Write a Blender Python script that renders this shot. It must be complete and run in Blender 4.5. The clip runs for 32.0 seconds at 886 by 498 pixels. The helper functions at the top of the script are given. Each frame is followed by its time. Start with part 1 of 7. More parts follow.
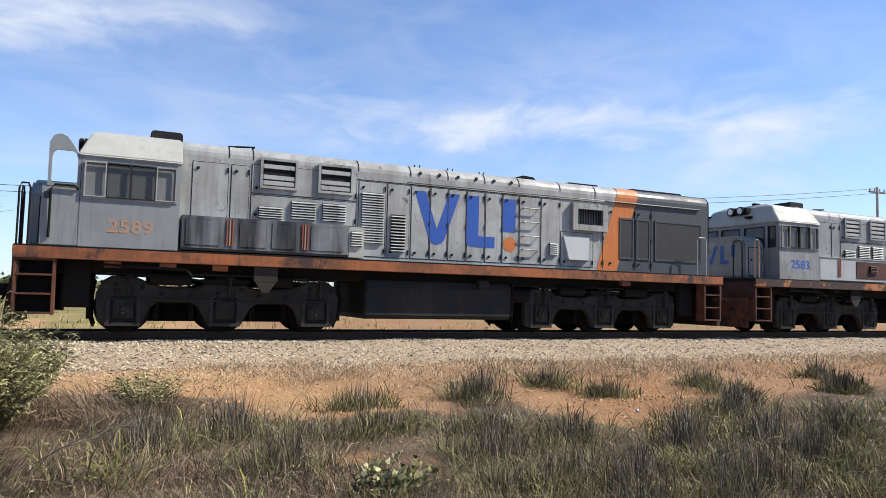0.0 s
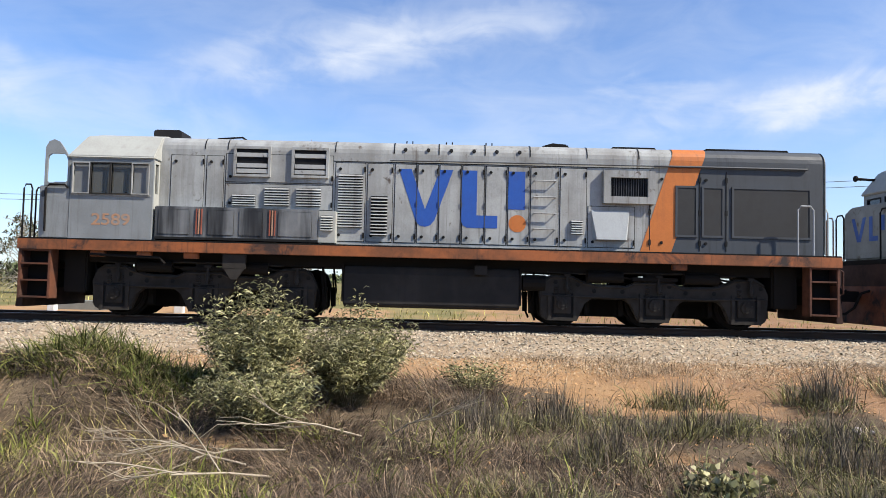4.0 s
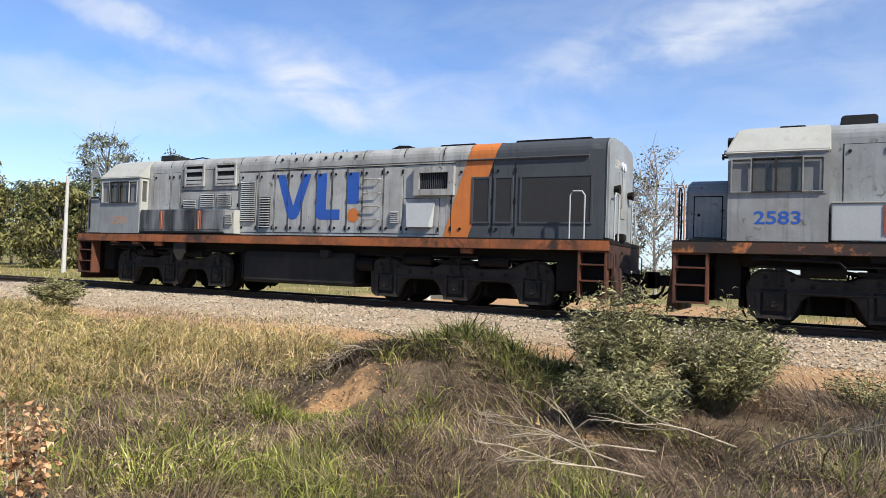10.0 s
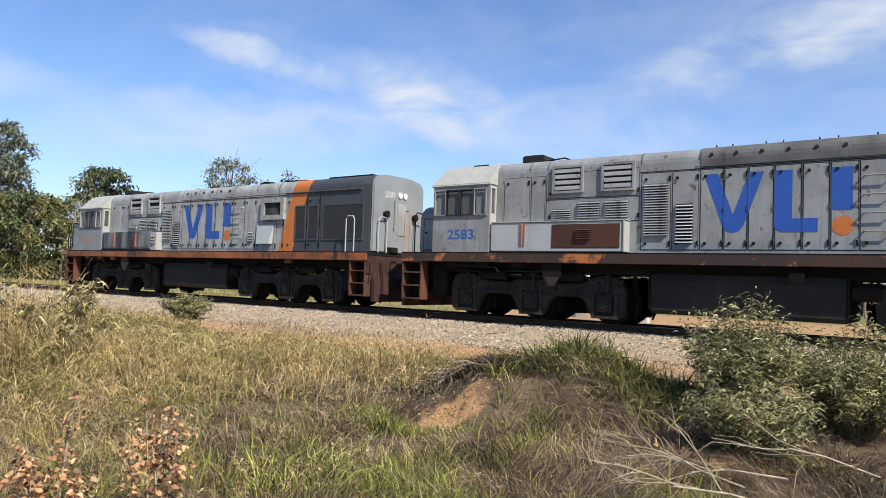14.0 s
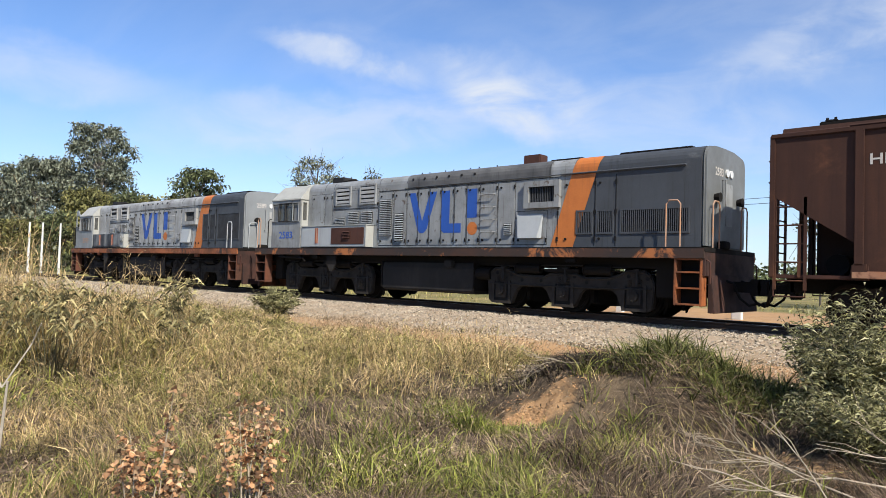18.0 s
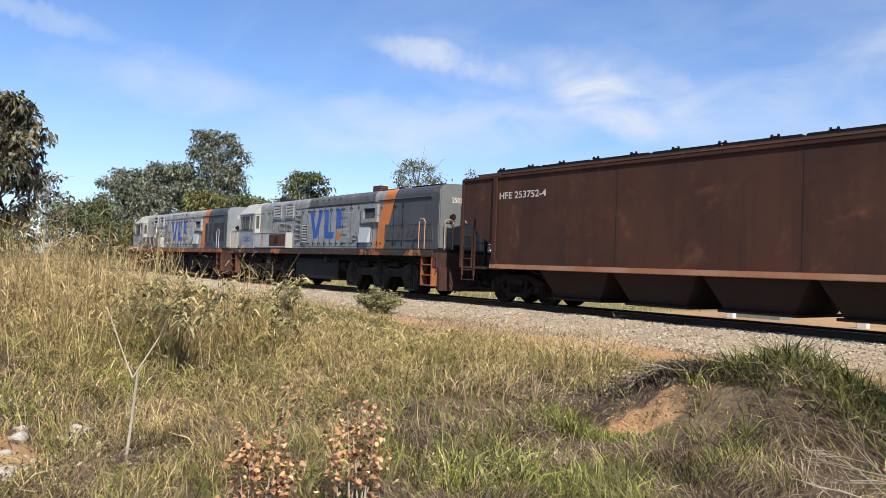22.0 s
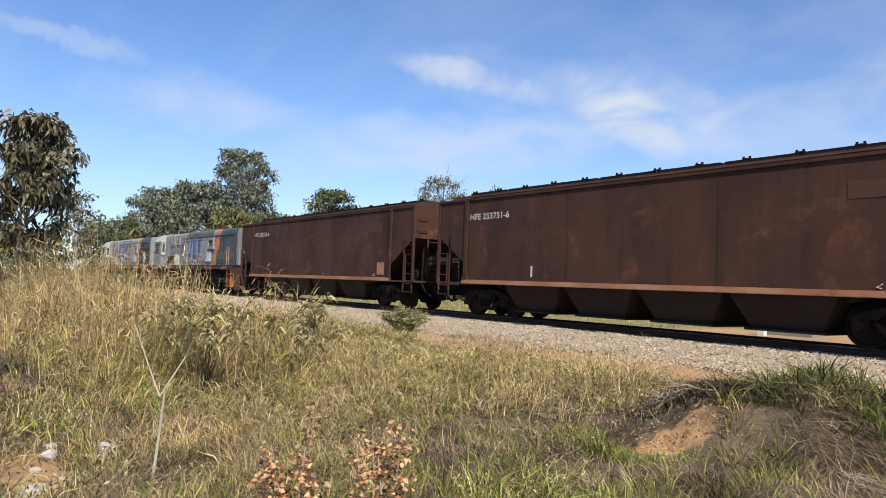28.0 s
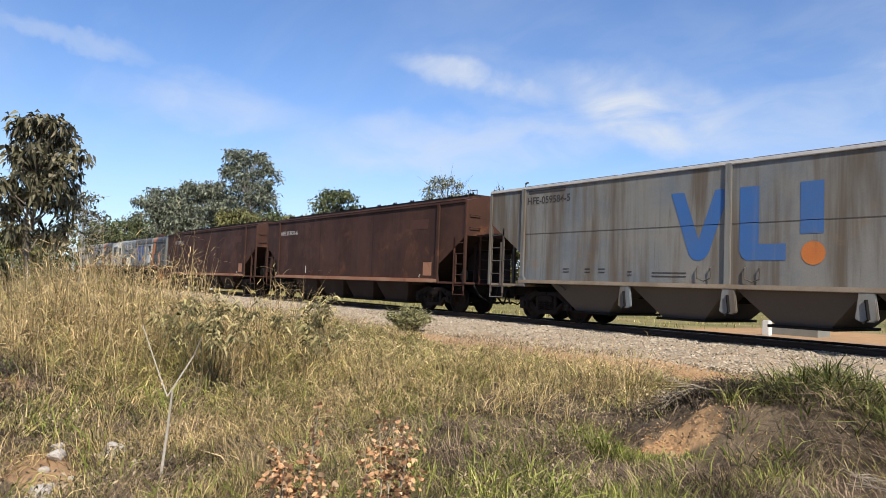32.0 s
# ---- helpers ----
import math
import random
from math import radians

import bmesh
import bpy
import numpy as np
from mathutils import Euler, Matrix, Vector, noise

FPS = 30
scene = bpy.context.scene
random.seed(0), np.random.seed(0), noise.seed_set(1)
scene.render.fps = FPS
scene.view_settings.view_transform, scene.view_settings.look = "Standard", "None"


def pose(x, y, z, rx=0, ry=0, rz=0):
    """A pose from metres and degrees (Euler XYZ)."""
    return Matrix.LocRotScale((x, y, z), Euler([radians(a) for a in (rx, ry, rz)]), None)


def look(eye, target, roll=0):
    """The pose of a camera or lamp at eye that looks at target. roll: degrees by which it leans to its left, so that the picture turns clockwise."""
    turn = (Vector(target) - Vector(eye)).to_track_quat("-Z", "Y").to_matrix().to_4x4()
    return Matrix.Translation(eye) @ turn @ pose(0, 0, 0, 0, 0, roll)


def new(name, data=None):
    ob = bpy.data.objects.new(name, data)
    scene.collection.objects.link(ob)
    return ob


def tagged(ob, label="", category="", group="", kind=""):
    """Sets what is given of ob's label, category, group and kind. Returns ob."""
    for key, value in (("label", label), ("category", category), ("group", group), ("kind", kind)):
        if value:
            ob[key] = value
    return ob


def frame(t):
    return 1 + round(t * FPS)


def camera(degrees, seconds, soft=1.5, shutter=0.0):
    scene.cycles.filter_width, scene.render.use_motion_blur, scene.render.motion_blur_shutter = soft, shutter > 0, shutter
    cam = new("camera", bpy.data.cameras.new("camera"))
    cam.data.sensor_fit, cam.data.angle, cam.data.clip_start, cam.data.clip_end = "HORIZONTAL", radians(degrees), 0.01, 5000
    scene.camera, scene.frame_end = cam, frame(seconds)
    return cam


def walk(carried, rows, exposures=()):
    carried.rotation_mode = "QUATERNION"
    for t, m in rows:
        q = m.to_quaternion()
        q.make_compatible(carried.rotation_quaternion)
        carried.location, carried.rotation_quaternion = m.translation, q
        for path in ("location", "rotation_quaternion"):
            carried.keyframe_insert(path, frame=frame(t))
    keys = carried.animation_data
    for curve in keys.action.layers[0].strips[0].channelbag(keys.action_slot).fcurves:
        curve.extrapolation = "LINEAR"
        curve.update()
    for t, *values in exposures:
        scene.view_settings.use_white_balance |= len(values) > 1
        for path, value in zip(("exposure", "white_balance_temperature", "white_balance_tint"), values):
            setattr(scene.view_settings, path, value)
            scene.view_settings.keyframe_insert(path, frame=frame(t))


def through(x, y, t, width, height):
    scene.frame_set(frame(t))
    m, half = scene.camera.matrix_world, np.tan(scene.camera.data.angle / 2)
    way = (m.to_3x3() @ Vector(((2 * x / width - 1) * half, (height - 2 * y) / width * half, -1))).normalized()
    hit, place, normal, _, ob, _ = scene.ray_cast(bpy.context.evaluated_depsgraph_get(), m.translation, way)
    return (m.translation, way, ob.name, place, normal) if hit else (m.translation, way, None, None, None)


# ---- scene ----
cam = camera(64.58, 32.0, soft=0.9)
# seconds, the eye, heading to the left of +y, pitch up, lean in degrees: a turn on the spot, the eye held before the body
VIEW = [
    (0.0, 0.004, -0.007, 0.801, -24.89, 3.85, 1.41), (0.5, 0.003, -0.009, 0.792, -20.81, 3.86, 1.49), (1.0, 0.001, -0.008, 0.786, -17.94, 3.84, 1.58),
    (1.5, -0.002, -0.005, 0.783, -14.91, 3.97, 1.76), (2.0, -0.005, -0.006, 0.783, -11.89, 3.66, 1.50), (2.5, -0.005, -0.008, 0.783, -8.72, 3.44, 1.72),
    (3.0, -0.011, -0.008, 0.785, -6.32, 3.41, 1.35), (3.5, -0.037, -0.009, 0.792, -3.08, 3.15, 1.30), (5.5, -0.082, -0.017, 0.802, 8.11, 2.13, 1.60),
    (6.0, -0.126, -0.031, 0.811, 10.96, 2.19, 1.75), (6.5, -0.158, -0.049, 0.816, 13.75, 2.00, 1.90), (7.0, -0.179, -0.069, 0.819, 15.55, 2.19, 1.65),
    (7.5, -0.194, -0.086, 0.821, 16.50, 1.98, 1.74), (8.0, -0.207, -0.096, 0.825, 19.00, 1.92, 1.55), (8.5, -0.221, -0.099, 0.827, 20.90, 1.81, 1.65),
    (9.0, -0.235, -0.101, 0.831, 23.82, 1.42, 1.84), (9.5, -0.246, -0.105, 0.836, 25.41, 1.45, 2.21), (10.0, -0.251, -0.111, 0.840, 27.29, 1.51, 2.02),
    (10.5, -0.254, -0.116, 0.842, 28.67, 2.04, 1.88), (11.0, -0.258, -0.122, 0.842, 30.24, 2.26, 1.97), (11.5, -0.264, -0.127, 0.839, 31.22, 2.51, 1.89),
    (12.0, -0.272, -0.129, 0.833, 31.49, 2.70, 2.09), (12.5, -0.280, -0.128, 0.829, 32.43, 2.86, 2.23), (13.0, -0.282, -0.128, 0.827, 34.62, 2.50, 1.94),
    (13.5, -0.281, -0.130, 0.827, 35.86, 2.53, 2.02), (14.0, -0.282, -0.128, 0.826, 36.04, 2.54, 1.95), (14.5, -0.291, -0.118, 0.828, 36.42, 2.37, 1.95),
    (16.5, -0.304, -0.102, 0.831, 39.07, 2.36, 1.70), (17.0, -0.315, -0.091, 0.835, 39.64, 2.30, 2.04), (17.5, -0.323, -0.092, 0.839, 41.11, 2.16, 1.78),
    (18.0, -0.328, -0.099, 0.840, 42.67, 1.92, 1.79), (18.5, -0.334, -0.106, 0.841, 45.31, 1.12, 2.01), (19.0, -0.341, -0.112, 0.841, 46.77, 1.33, 2.30),
    (19.5, -0.347, -0.116, 0.842, 48.47, 1.42, 2.26), (20.0, -0.352, -0.120, 0.843, 49.77, 1.67, 2.51), (20.5, -0.354, -0.122, 0.842, 50.53, 1.36, 2.51),
    (21.0, -0.354, -0.121, 0.842, 50.89, 1.59, 2.34), (21.5, -0.354, -0.118, 0.844, 50.28, 1.42, 2.25), (22.0, -0.355, -0.116, 0.847, 50.80, 1.73, 2.38),
    (22.5, -0.357, -0.116, 0.850, 51.29, 2.17, 2.28), (23.0, -0.360, -0.116, 0.852, 51.51, 2.62, 2.41), (23.5, -0.364, -0.115, 0.854, 51.53, 2.50, 2.11),
    (24.0, -0.367, -0.113, 0.855, 52.16, 2.56, 2.07), (24.5, -0.368, -0.110, 0.856, 51.61, 2.67, 2.13), (25.0, -0.368, -0.107, 0.856, 51.47, 2.62, 2.09),
    (25.5, -0.370, -0.105, 0.857, 51.80, 2.34, 2.00), (27.5, -0.373, -0.105, 0.860, 52.51, 2.93, 2.18), (28.0, -0.374, -0.106, 0.862, 52.86, 3.00, 2.30),
    (28.5, -0.375, -0.106, 0.862, 52.99, 3.06, 2.31), (29.0, -0.374, -0.108, 0.862, 53.03, 3.08, 2.28), (29.5, -0.371, -0.112, 0.863, 53.12, 3.14, 2.23),
    (30.0, -0.365, -0.117, 0.862, 53.21, 3.14, 2.31), (30.5, -0.364, -0.120, 0.862, 53.28, 3.24, 2.35), (31.0, -0.370, -0.121, 0.861, 53.20, 3.12, 2.37),
    (31.5, -0.374, -0.122, 0.862, 52.97, 3.05, 2.46), (32.0, -0.371, -0.127, 0.863, 53.19, 2.99, 2.22),
]

def aim(eye, yaw, pitch, roll):
    a, b = radians(yaw), radians(pitch)
    ahead = Vector((-math.sin(a) * math.cos(b), math.cos(a) * math.cos(b), math.sin(b)))
    return look(eye, Vector(eye) + ahead, roll)

walk(cam, [(t, aim((x, y, z), a, b, c)) for t, x, y, z, a, b, c in VIEW], [(0.0, 0.67), (3.0, 0.71), (6.0, 0.74), (9.0, 0.68), (13.0, 0.55), (20.0, 0.57), (26.0, 0.50), (32.0, 0.48)])

# the train: seconds and the place of its front along the track
RUN = [
    (0.0, -1.71), (0.5, -2.52), (1.0, -3.32), (1.5, -4.14), (2.0, -4.97), (2.5, -5.81), (3.0, -6.64), (3.5, -7.49), (5.5, -10.91),
    (6.0, -11.79), (6.5, -12.69), (7.0, -13.62), (7.5, -14.56), (8.0, -15.52), (8.5, -16.51), (9.0, -17.50), (9.5, -18.51), (10.0, -19.53),
    (10.5, -20.57), (11.0, -21.63), (11.5, -22.70), (12.0, -23.81), (12.5, -24.95), (13.0, -26.10), (13.5, -27.28), (14.0, -28.48), (14.5, -29.71),
    (16.5, -34.77), (17.0, -36.06), (17.5, -37.38), (18.0, -38.71), (18.5, -40.08), (19.0, -41.46), (19.5, -42.88), (20.0, -44.31), (20.5, -45.78),
    (21.0, -47.27), (21.5, -48.77), (22.0, -50.28), (22.5, -51.81), (23.0, -53.33), (23.5, -54.88), (24.0, -56.43), (24.5, -58.01), (25.0, -59.62),
    (25.5, -61.26), (27.5, -67.92), (28.0, -69.61), (28.5, -71.33), (29.0, -73.08), (29.5, -74.85), (30.0, -76.64), (30.5, -78.44), (31.0, -80.26),
    (31.5, -82.09), (32.0, -83.92),
]
TRACK = 14.80

# ---- daylight ----
SUN_UP, SUN_FROM = 44.0, 112.0     # elevation, compass angle from +y towards +x
sun = new("sun", bpy.data.lights.new("sun", "SUN"))
sun.data.energy, sun.data.angle, sun.data.color = 5.0, radians(0.55), (1.0, 0.935, 0.835)
sun.matrix_world = look((math.sin(radians(SUN_FROM)) * math.cos(radians(SUN_UP)), math.cos(radians(SUN_FROM)) * math.cos(radians(SUN_UP)),
                         math.sin(radians(SUN_UP))), (0, 0, 0))
world = bpy.data.worlds.new("sky")
scene.world = world
world.use_nodes = True


class Nodes:
    """Short hand for node trees."""

    def __init__(self, tree):
        self.tree = tree

    def add(self, kind):
        return self.tree.nodes.new(kind)

    def link(self, value, socket):
        if isinstance(value, bpy.types.NodeSocket):
            self.tree.links.new(value, socket)
        else:
            socket.default_value = value

    def math(self, op, a, b=0.0, c=0.0, clamp=False):
        node = self.add("ShaderNodeMath")
        node.operation, node.use_clamp = op, clamp
        for value, socket in zip((a, b, c), node.inputs):
            self.link(value, socket)
        return node.outputs[0]

    def ramp(self, value, low, high, a=0.0, b=1.0):
        node = self.add("ShaderNodeMapRange")
        node.interpolation_type = "SMOOTHSTEP"
        for v, socket in zip((value, low, high, a, b), node.inputs):
            self.link(v, socket)
        return node.outputs[0]

    def mix(self, fac, a, b, mode="MIX"):
        node = self.add("ShaderNodeMix")
        node.data_type, node.blend_type = "RGBA", mode
        for v, n in ((fac, 0), (a, 6), (b, 7)):
            self.link((*v, 1) if isinstance(v, tuple) and len(v) == 3 else v, node.inputs[n])
        return node.outputs[2]

    def noise(self, vector, scale, detail=4.0, rough=0.55, distort=0.0):
        node = self.add("ShaderNodeTexNoise")
        self.link(vector, node.inputs["Vector"])
        for key, v in (("Scale", scale), ("Detail", detail), ("Roughness", rough), ("Distortion", distort)):
            node.inputs[key].default_value = v
        return node.outputs["Fac"]

    def scaled(self, vector, x, y, z, rz=0.0):
        node = self.add("ShaderNodeMapping")
        self.link(vector, node.inputs[0])
        node.inputs["Scale"].default_value = (x, y, z)
        node.inputs["Rotation"].default_value = (0, 0, rz)
        return node.outputs[0]


def build_sky():
    n = Nodes(world.node_tree)
    n.tree.nodes.clear()
    sky = n.add("ShaderNodeTexSky")
    sky.sky_type, sky.sun_disc, sky.sun_elevation, sky.sun_rotation = "NISHITA", False, radians(SUN_UP), radians(SUN_FROM)
    sky.altitude, sky.air_density, sky.dust_density, sky.ozone_density = 700, 1.0, 0.6, 2.5
    way = n.add("ShaderNodeTexCoord").outputs["Generated"]
    split = n.add("ShaderNodeSeparateXYZ")
    n.link(way, split.inputs[0])
    x, y, z = split.outputs
    left = n.math("MULTIPLY", n.math("ARCTAN2", n.math("MULTIPLY", x, -1.0), y), 57.2958)
    up = n.math("MULTIPLY", n.math("ARCSINE", z), 57.2958)
    # thin high cloud, as seen on a flat sheet overhead
    high = n.math("ADD", n.math("MAXIMUM", z, 0.0), 0.12)
    sheet = n.add("ShaderNodeCombineXYZ")
    n.link(n.math("DIVIDE", x, high), sheet.inputs[0])
    n.link(n.math("DIVIDE", y, high), sheet.inputs[1])
    veil = n.noise(n.scaled(sheet.outputs[0], 0.45, 1.0, 1, radians(-30)), 1.0, 6, 0.52, 0.6)
    wisp = n.noise(n.scaled(sheet.outputs[0], 0.6, 1.8, 1, radians(-38)), 1.6, 7, 0.58, 0.8)
    soft = n.noise(sheet.outputs[0], 0.5, 3, 0.5)
    cover = n.math("MULTIPLY", n.ramp(veil, 0.44, 0.78), n.ramp(soft, 0.38, 0.62))
    cover = n.math("ADD", n.math("MULTIPLY", cover, 0.28), n.math("MULTIPLY", n.ramp(wisp, 0.42, 0.85), 0.12))
    # bands of cirrus: middle (left of +y, up), half length, half width, slope, strength
    flow = n.add("ShaderNodeCombineXYZ")
    n.link(left, flow.inputs[0]), n.link(up, flow.inputs[1])
    warp = n.noise(n.scaled(flow.outputs[0], 0.12, 0.12, 1), 1.0, 5, 0.6)
    grain = n.noise(n.scaled(flow.outputs[0], 0.10, 0.24, 1, radians(18)), 1.3, 6, 0.55, 0.7)
    for a, e, length, width, tilt, power in CIRRUS:
        da, de = n.math("SUBTRACT", left, a), n.math("SUBTRACT", up, e)
        de = n.math("ADD", de, n.math("MULTIPLY", n.math("SUBTRACT", warp, 0.5), 5.0))
        c, s = math.cos(radians(tilt)), math.sin(radians(tilt))
        along = n.math("DIVIDE", n.math("ADD", n.math("MULTIPLY", da, -c), n.math("MULTIPLY", de, s)), length)
        across = n.math("DIVIDE", n.math("ADD", n.math("MULTIPLY", da, s), n.math("MULTIPLY", de, c)), width)
        r = n.math("ADD", n.math("MULTIPLY", along, along), n.math("MULTIPLY", across, across))
        body = n.math("MULTIPLY", n.ramp(r, 0.0, 1.3, 1.0, 0.0), n.ramp(grain, 0.22, 0.72, 0.15, 1.0))
        cover = n.math("ADD", cover, n.math("MULTIPLY", body, power))
    haze = n.ramp(up, 0.0, 16.0, 0.34, 0.0)
    cover = n.math("MINIMUM", n.math("ADD", cover, haze), 0.93)
    below = n.math("LESS_THAN", z, 0.0)
    blue = n.mix(1.0, sky.outputs[0], (0.85, 1.0, 1.23), "MULTIPLY")
    colour = n.mix(cover, blue, CLOUD)
    colour = n.mix(below, colour, (1.4, 1.3, 1.0))
    back = n.add("ShaderNodeBackground")
    n.link(colour, back.inputs[0])
    back.inputs[1].default_value = 0.10
    n.link(back.outputs[0], n.add("ShaderNodeOutputWorld").inputs[0])


CLOUD = (5.2, 5.6, 6.3)
CIRRUS = [
    (51.5, 17.0, 7, 1.4, -11, 0.62), (47.0, 16.0, 10, 3.0, -14, 0.32), (38.5, 14.0, 6, 2.4, -34, 0.42), (52.0, 11.3, 16, 2.6, 3, 0.5), (12.0, 18.0, 13, 1.7, 12, 0.3),
    (5.0, 17.9, 18, 1.5, 11, 0.28), (6.0, 19.5, 14, 3.0, 13, 0.16), (36.5, 14.0, 7, 3.5, -19, 0.45), (-17.0, 15.4, 6, 1.0, 3, 0.3), (-21.0, 13.4, 17, 1.8, 5, 0.26),
    (-38.0, 13.8, 20, 1.6, 1, 0.5), (-50.0, 12.5, 8, 2.0, 12, 0.5), (-5.0, 21.0, 7, 1.4, 8, 0.22), (-48.0, 9.0, 5, 1.3, -2, 0.4),
    (-12.0, 17.0, 34, 9.0, 2, 0.22), (-45.0, 14.0, 22, 8.0, 2, 0.25), (22.0, 19.0, 20, 7.0, 2, 0.15),
    (82.0, 16.6, 6, 0.8, -6, 0.35), (73.0, 13.4, 9, 2.2, -2, 0.4), (25.0, 12.0, 14, 3.5, -6, 0.35),
]
build_sky()


# ---- materials ----
PAINT_TONE, LEAF_TONE = 0.86, 0.70         # scale of all paint and leaf tones, lowered to offset the raised exposure


def material(name, colour, rough=0.7, metal=0.0, other=None, scale=3.0, amount=0.5, bump=0.2, grain=40.0, stretch=(1, 1, 1), streak=None,
             streak_amount=0.6, bands=None, per_piece=0.0, island=0.0, gloss=0.3, spots=None, spots_at=(0.6, 0.72), spots_scale=2.0):
    """A surface with a second tone in large patches, fine grain, optional runs downwards and stains."""
    m = bpy.data.materials.new(name)
    m.use_nodes = True
    n = Nodes(m.node_tree)
    shader = n.tree.nodes["Principled BSDF"]
    colour, other = (tuple(v * PAINT_TONE for v in c) if c else None for c in (colour, other))
    place = n.add("ShaderNodeTexCoord").outputs["Object"]
    patch = n.noise(n.scaled(place, *stretch), scale, 6, 0.6)
    fine = n.noise(place, grain, 3, 0.6)
    other = other or tuple(c * 0.6 for c in colour)
    c = n.mix(n.math("MULTIPLY", n.ramp(patch, 0.35, 0.68), amount), colour, other)
    c = n.mix(0.13, c, n.mix(n.ramp(fine, 0.3, 0.7), tuple(v * 0.55 for v in colour), tuple(min(1, v * 1.35) for v in colour)))
    if streak:
        run = n.noise(n.scaled(place, 9.0, 9.0, 0.45), 1.0, 5, 0.65, 0.4)
        wide = n.noise(n.scaled(place, 0.8, 0.8, 0.4), 1.0, 3, 0.5)
        c = n.mix(n.math("MULTIPLY", n.math("MULTIPLY", n.ramp(run, 0.5, 0.75), n.ramp(wide, 0.35, 0.6)), streak_amount), c, streak)
    if bands:
        band = n.noise(n.scaled(place, 2.0, 2.0, 0.16), 1.0, 4, 0.6, 0.3)
        c = n.mix(n.math("MULTIPLY", n.ramp(band, 0.42, 0.66), bands[1]), c, bands[0])
    if spots:
        spot = n.noise(place, spots_scale, 7, 0.68, 0.5)
        c = n.mix(n.ramp(spot, *spots_at), c, spots)
    if per_piece:
        info = n.add("ShaderNodeObjectInfo")
        c = n.mix(1.0, c, n.mix(info.outputs["Random"], (1 - per_piece,) * 3, (1 + per_piece,) * 3), "MULTIPLY")
    if island:
        geo = n.add("ShaderNodeNewGeometry")
        c = n.mix(1.0, c, n.mix(geo.outputs["Random Per Island"], (1 - island,) * 3, (1 + island, 1 + island * 0.9, 1 + island * 0.6)), "MULTIPLY")
    n.link(c, shader.inputs["Base Color"])
    n.link(n.ramp(patch, 0.3, 0.7, max(0.05, rough - 0.12), min(1, rough + 0.12)), shader.inputs["Roughness"])
    shader.inputs["Metallic"].default_value = metal
    shader.inputs["Specular IOR Level"].default_value = gloss
    if bump:
        b = n.add("ShaderNodeBump")
        b.inputs["Strength"].default_value = bump
        b.inputs["Distance"].default_value = 0.01
        n.link(n.math("ADD", fine, n.math("MULTIPLY", patch, 1.5)), b.inputs["Height"])
        n.link(b.outputs[0], shader.inputs["Normal"])
    return m


GREY = material("grey_paint", (0.435, 0.44, 0.42), 0.5, other=(0.25, 0.25, 0.235), scale=1.3, amount=0.85, bump=0.06, streak=(0.10, 0.08, 0.062), streak_amount=0.95, bands=((0.17, 0.16, 0.145), 0.5), spots=(0.09, 0.065, 0.048), spots_at=(0.585, 0.72), spots_scale=4.5)
PALE = material("pale_grey_paint", (0.42, 0.44, 0.44), 0.55, other=(0.33, 0.35, 0.35), scale=1.4, bump=0.05, streak=(0.2, 0.19, 0.17), streak_amount=0.4)
CREAM = material("weathered_cream_paint", (0.43, 0.43, 0.385), 0.6, other=(0.32, 0.31, 0.28), scale=2.2, bump=0.08, streak=(0.25, 0.23, 0.2), streak_amount=0.5)
DARKGREY = material("dark_grey_paint", (0.072, 0.078, 0.085), 0.5, other=(0.045, 0.048, 0.052), scale=1.1, bump=0.06, streak=(0.028, 0.027, 0.026), streak_amount=0.7, spots=(0.12, 0.125, 0.125), spots_at=(0.6, 0.8), spots_scale=1.5)
ORANGE = material("orange_paint", (0.60, 0.19, 0.045), 0.5, other=(0.44, 0.13, 0.035), scale=1.6, bump=0.06, streak=(0.15, 0.07, 0.04), streak_amount=0.5)
SILL = material("worn_orange_sill", (0.36, 0.115, 0.038), 0.65, other=(0.12, 0.055, 0.03), scale=1.6, amount=0.95, bump=0.12, streak=(0.05, 0.03, 0.022), streak_amount=0.8, spots=(0.035, 0.024, 0.02), spots_at=(0.5, 0.66), spots_scale=1.3)
SILLDARK = material("grimy_sill", (0.036, 0.029, 0.026), 0.75, other=(0.085, 0.04, 0.025), scale=1.0, amount=0.8, bump=0.12, spots=(0.36, 0.13, 0.045), spots_at=(0.53, 0.62), spots_scale=1.3)
PILOT = material("sooty_rust", (0.060, 0.026, 0.018), 0.85, other=(0.022, 0.016, 0.014), scale=2.0, amount=0.9, bump=0.2)
FADEDORANGE = material("faded_orange_paint", (0.46, 0.24, 0.13), 0.6, other=(0.36, 0.28, 0.22), scale=3.0, amount=0.8, bump=0.04)
BLUE = material("blue_paint", (0.030, 0.105, 0.42), 0.5, other=(0.025, 0.08, 0.32), scale=2.0, bump=0.05, streak=(0.07, 0.08, 0.12), streak_amount=0.35)
# real grime, toned blacker still to deepen the shade of the underframe
GRIME = material("shade_deepened_grimy_steel", (0.010, 0.009, 0.0085), 0.85, other=(0.021, 0.018, 0.015), scale=2.5, amount=0.6, bump=0.25, gloss=0.15)
DUSTY = material("dusty_truck_steel", (0.042, 0.037, 0.032), 0.8, other=(0.018, 0.016, 0.014), scale=2.5, amount=0.7, bump=0.25, gloss=0.15)
TANK = material("oily_tank_steel", (0.021, 0.02, 0.0195), 0.7, other=(0.06, 0.055, 0.05), scale=1.2, amount=0.7, bump=0.12, gloss=0.15, bands=((0.022, 0.021, 0.02), 0.6), streak=(0.02, 0.02, 0.02), streak_amount=0.7)
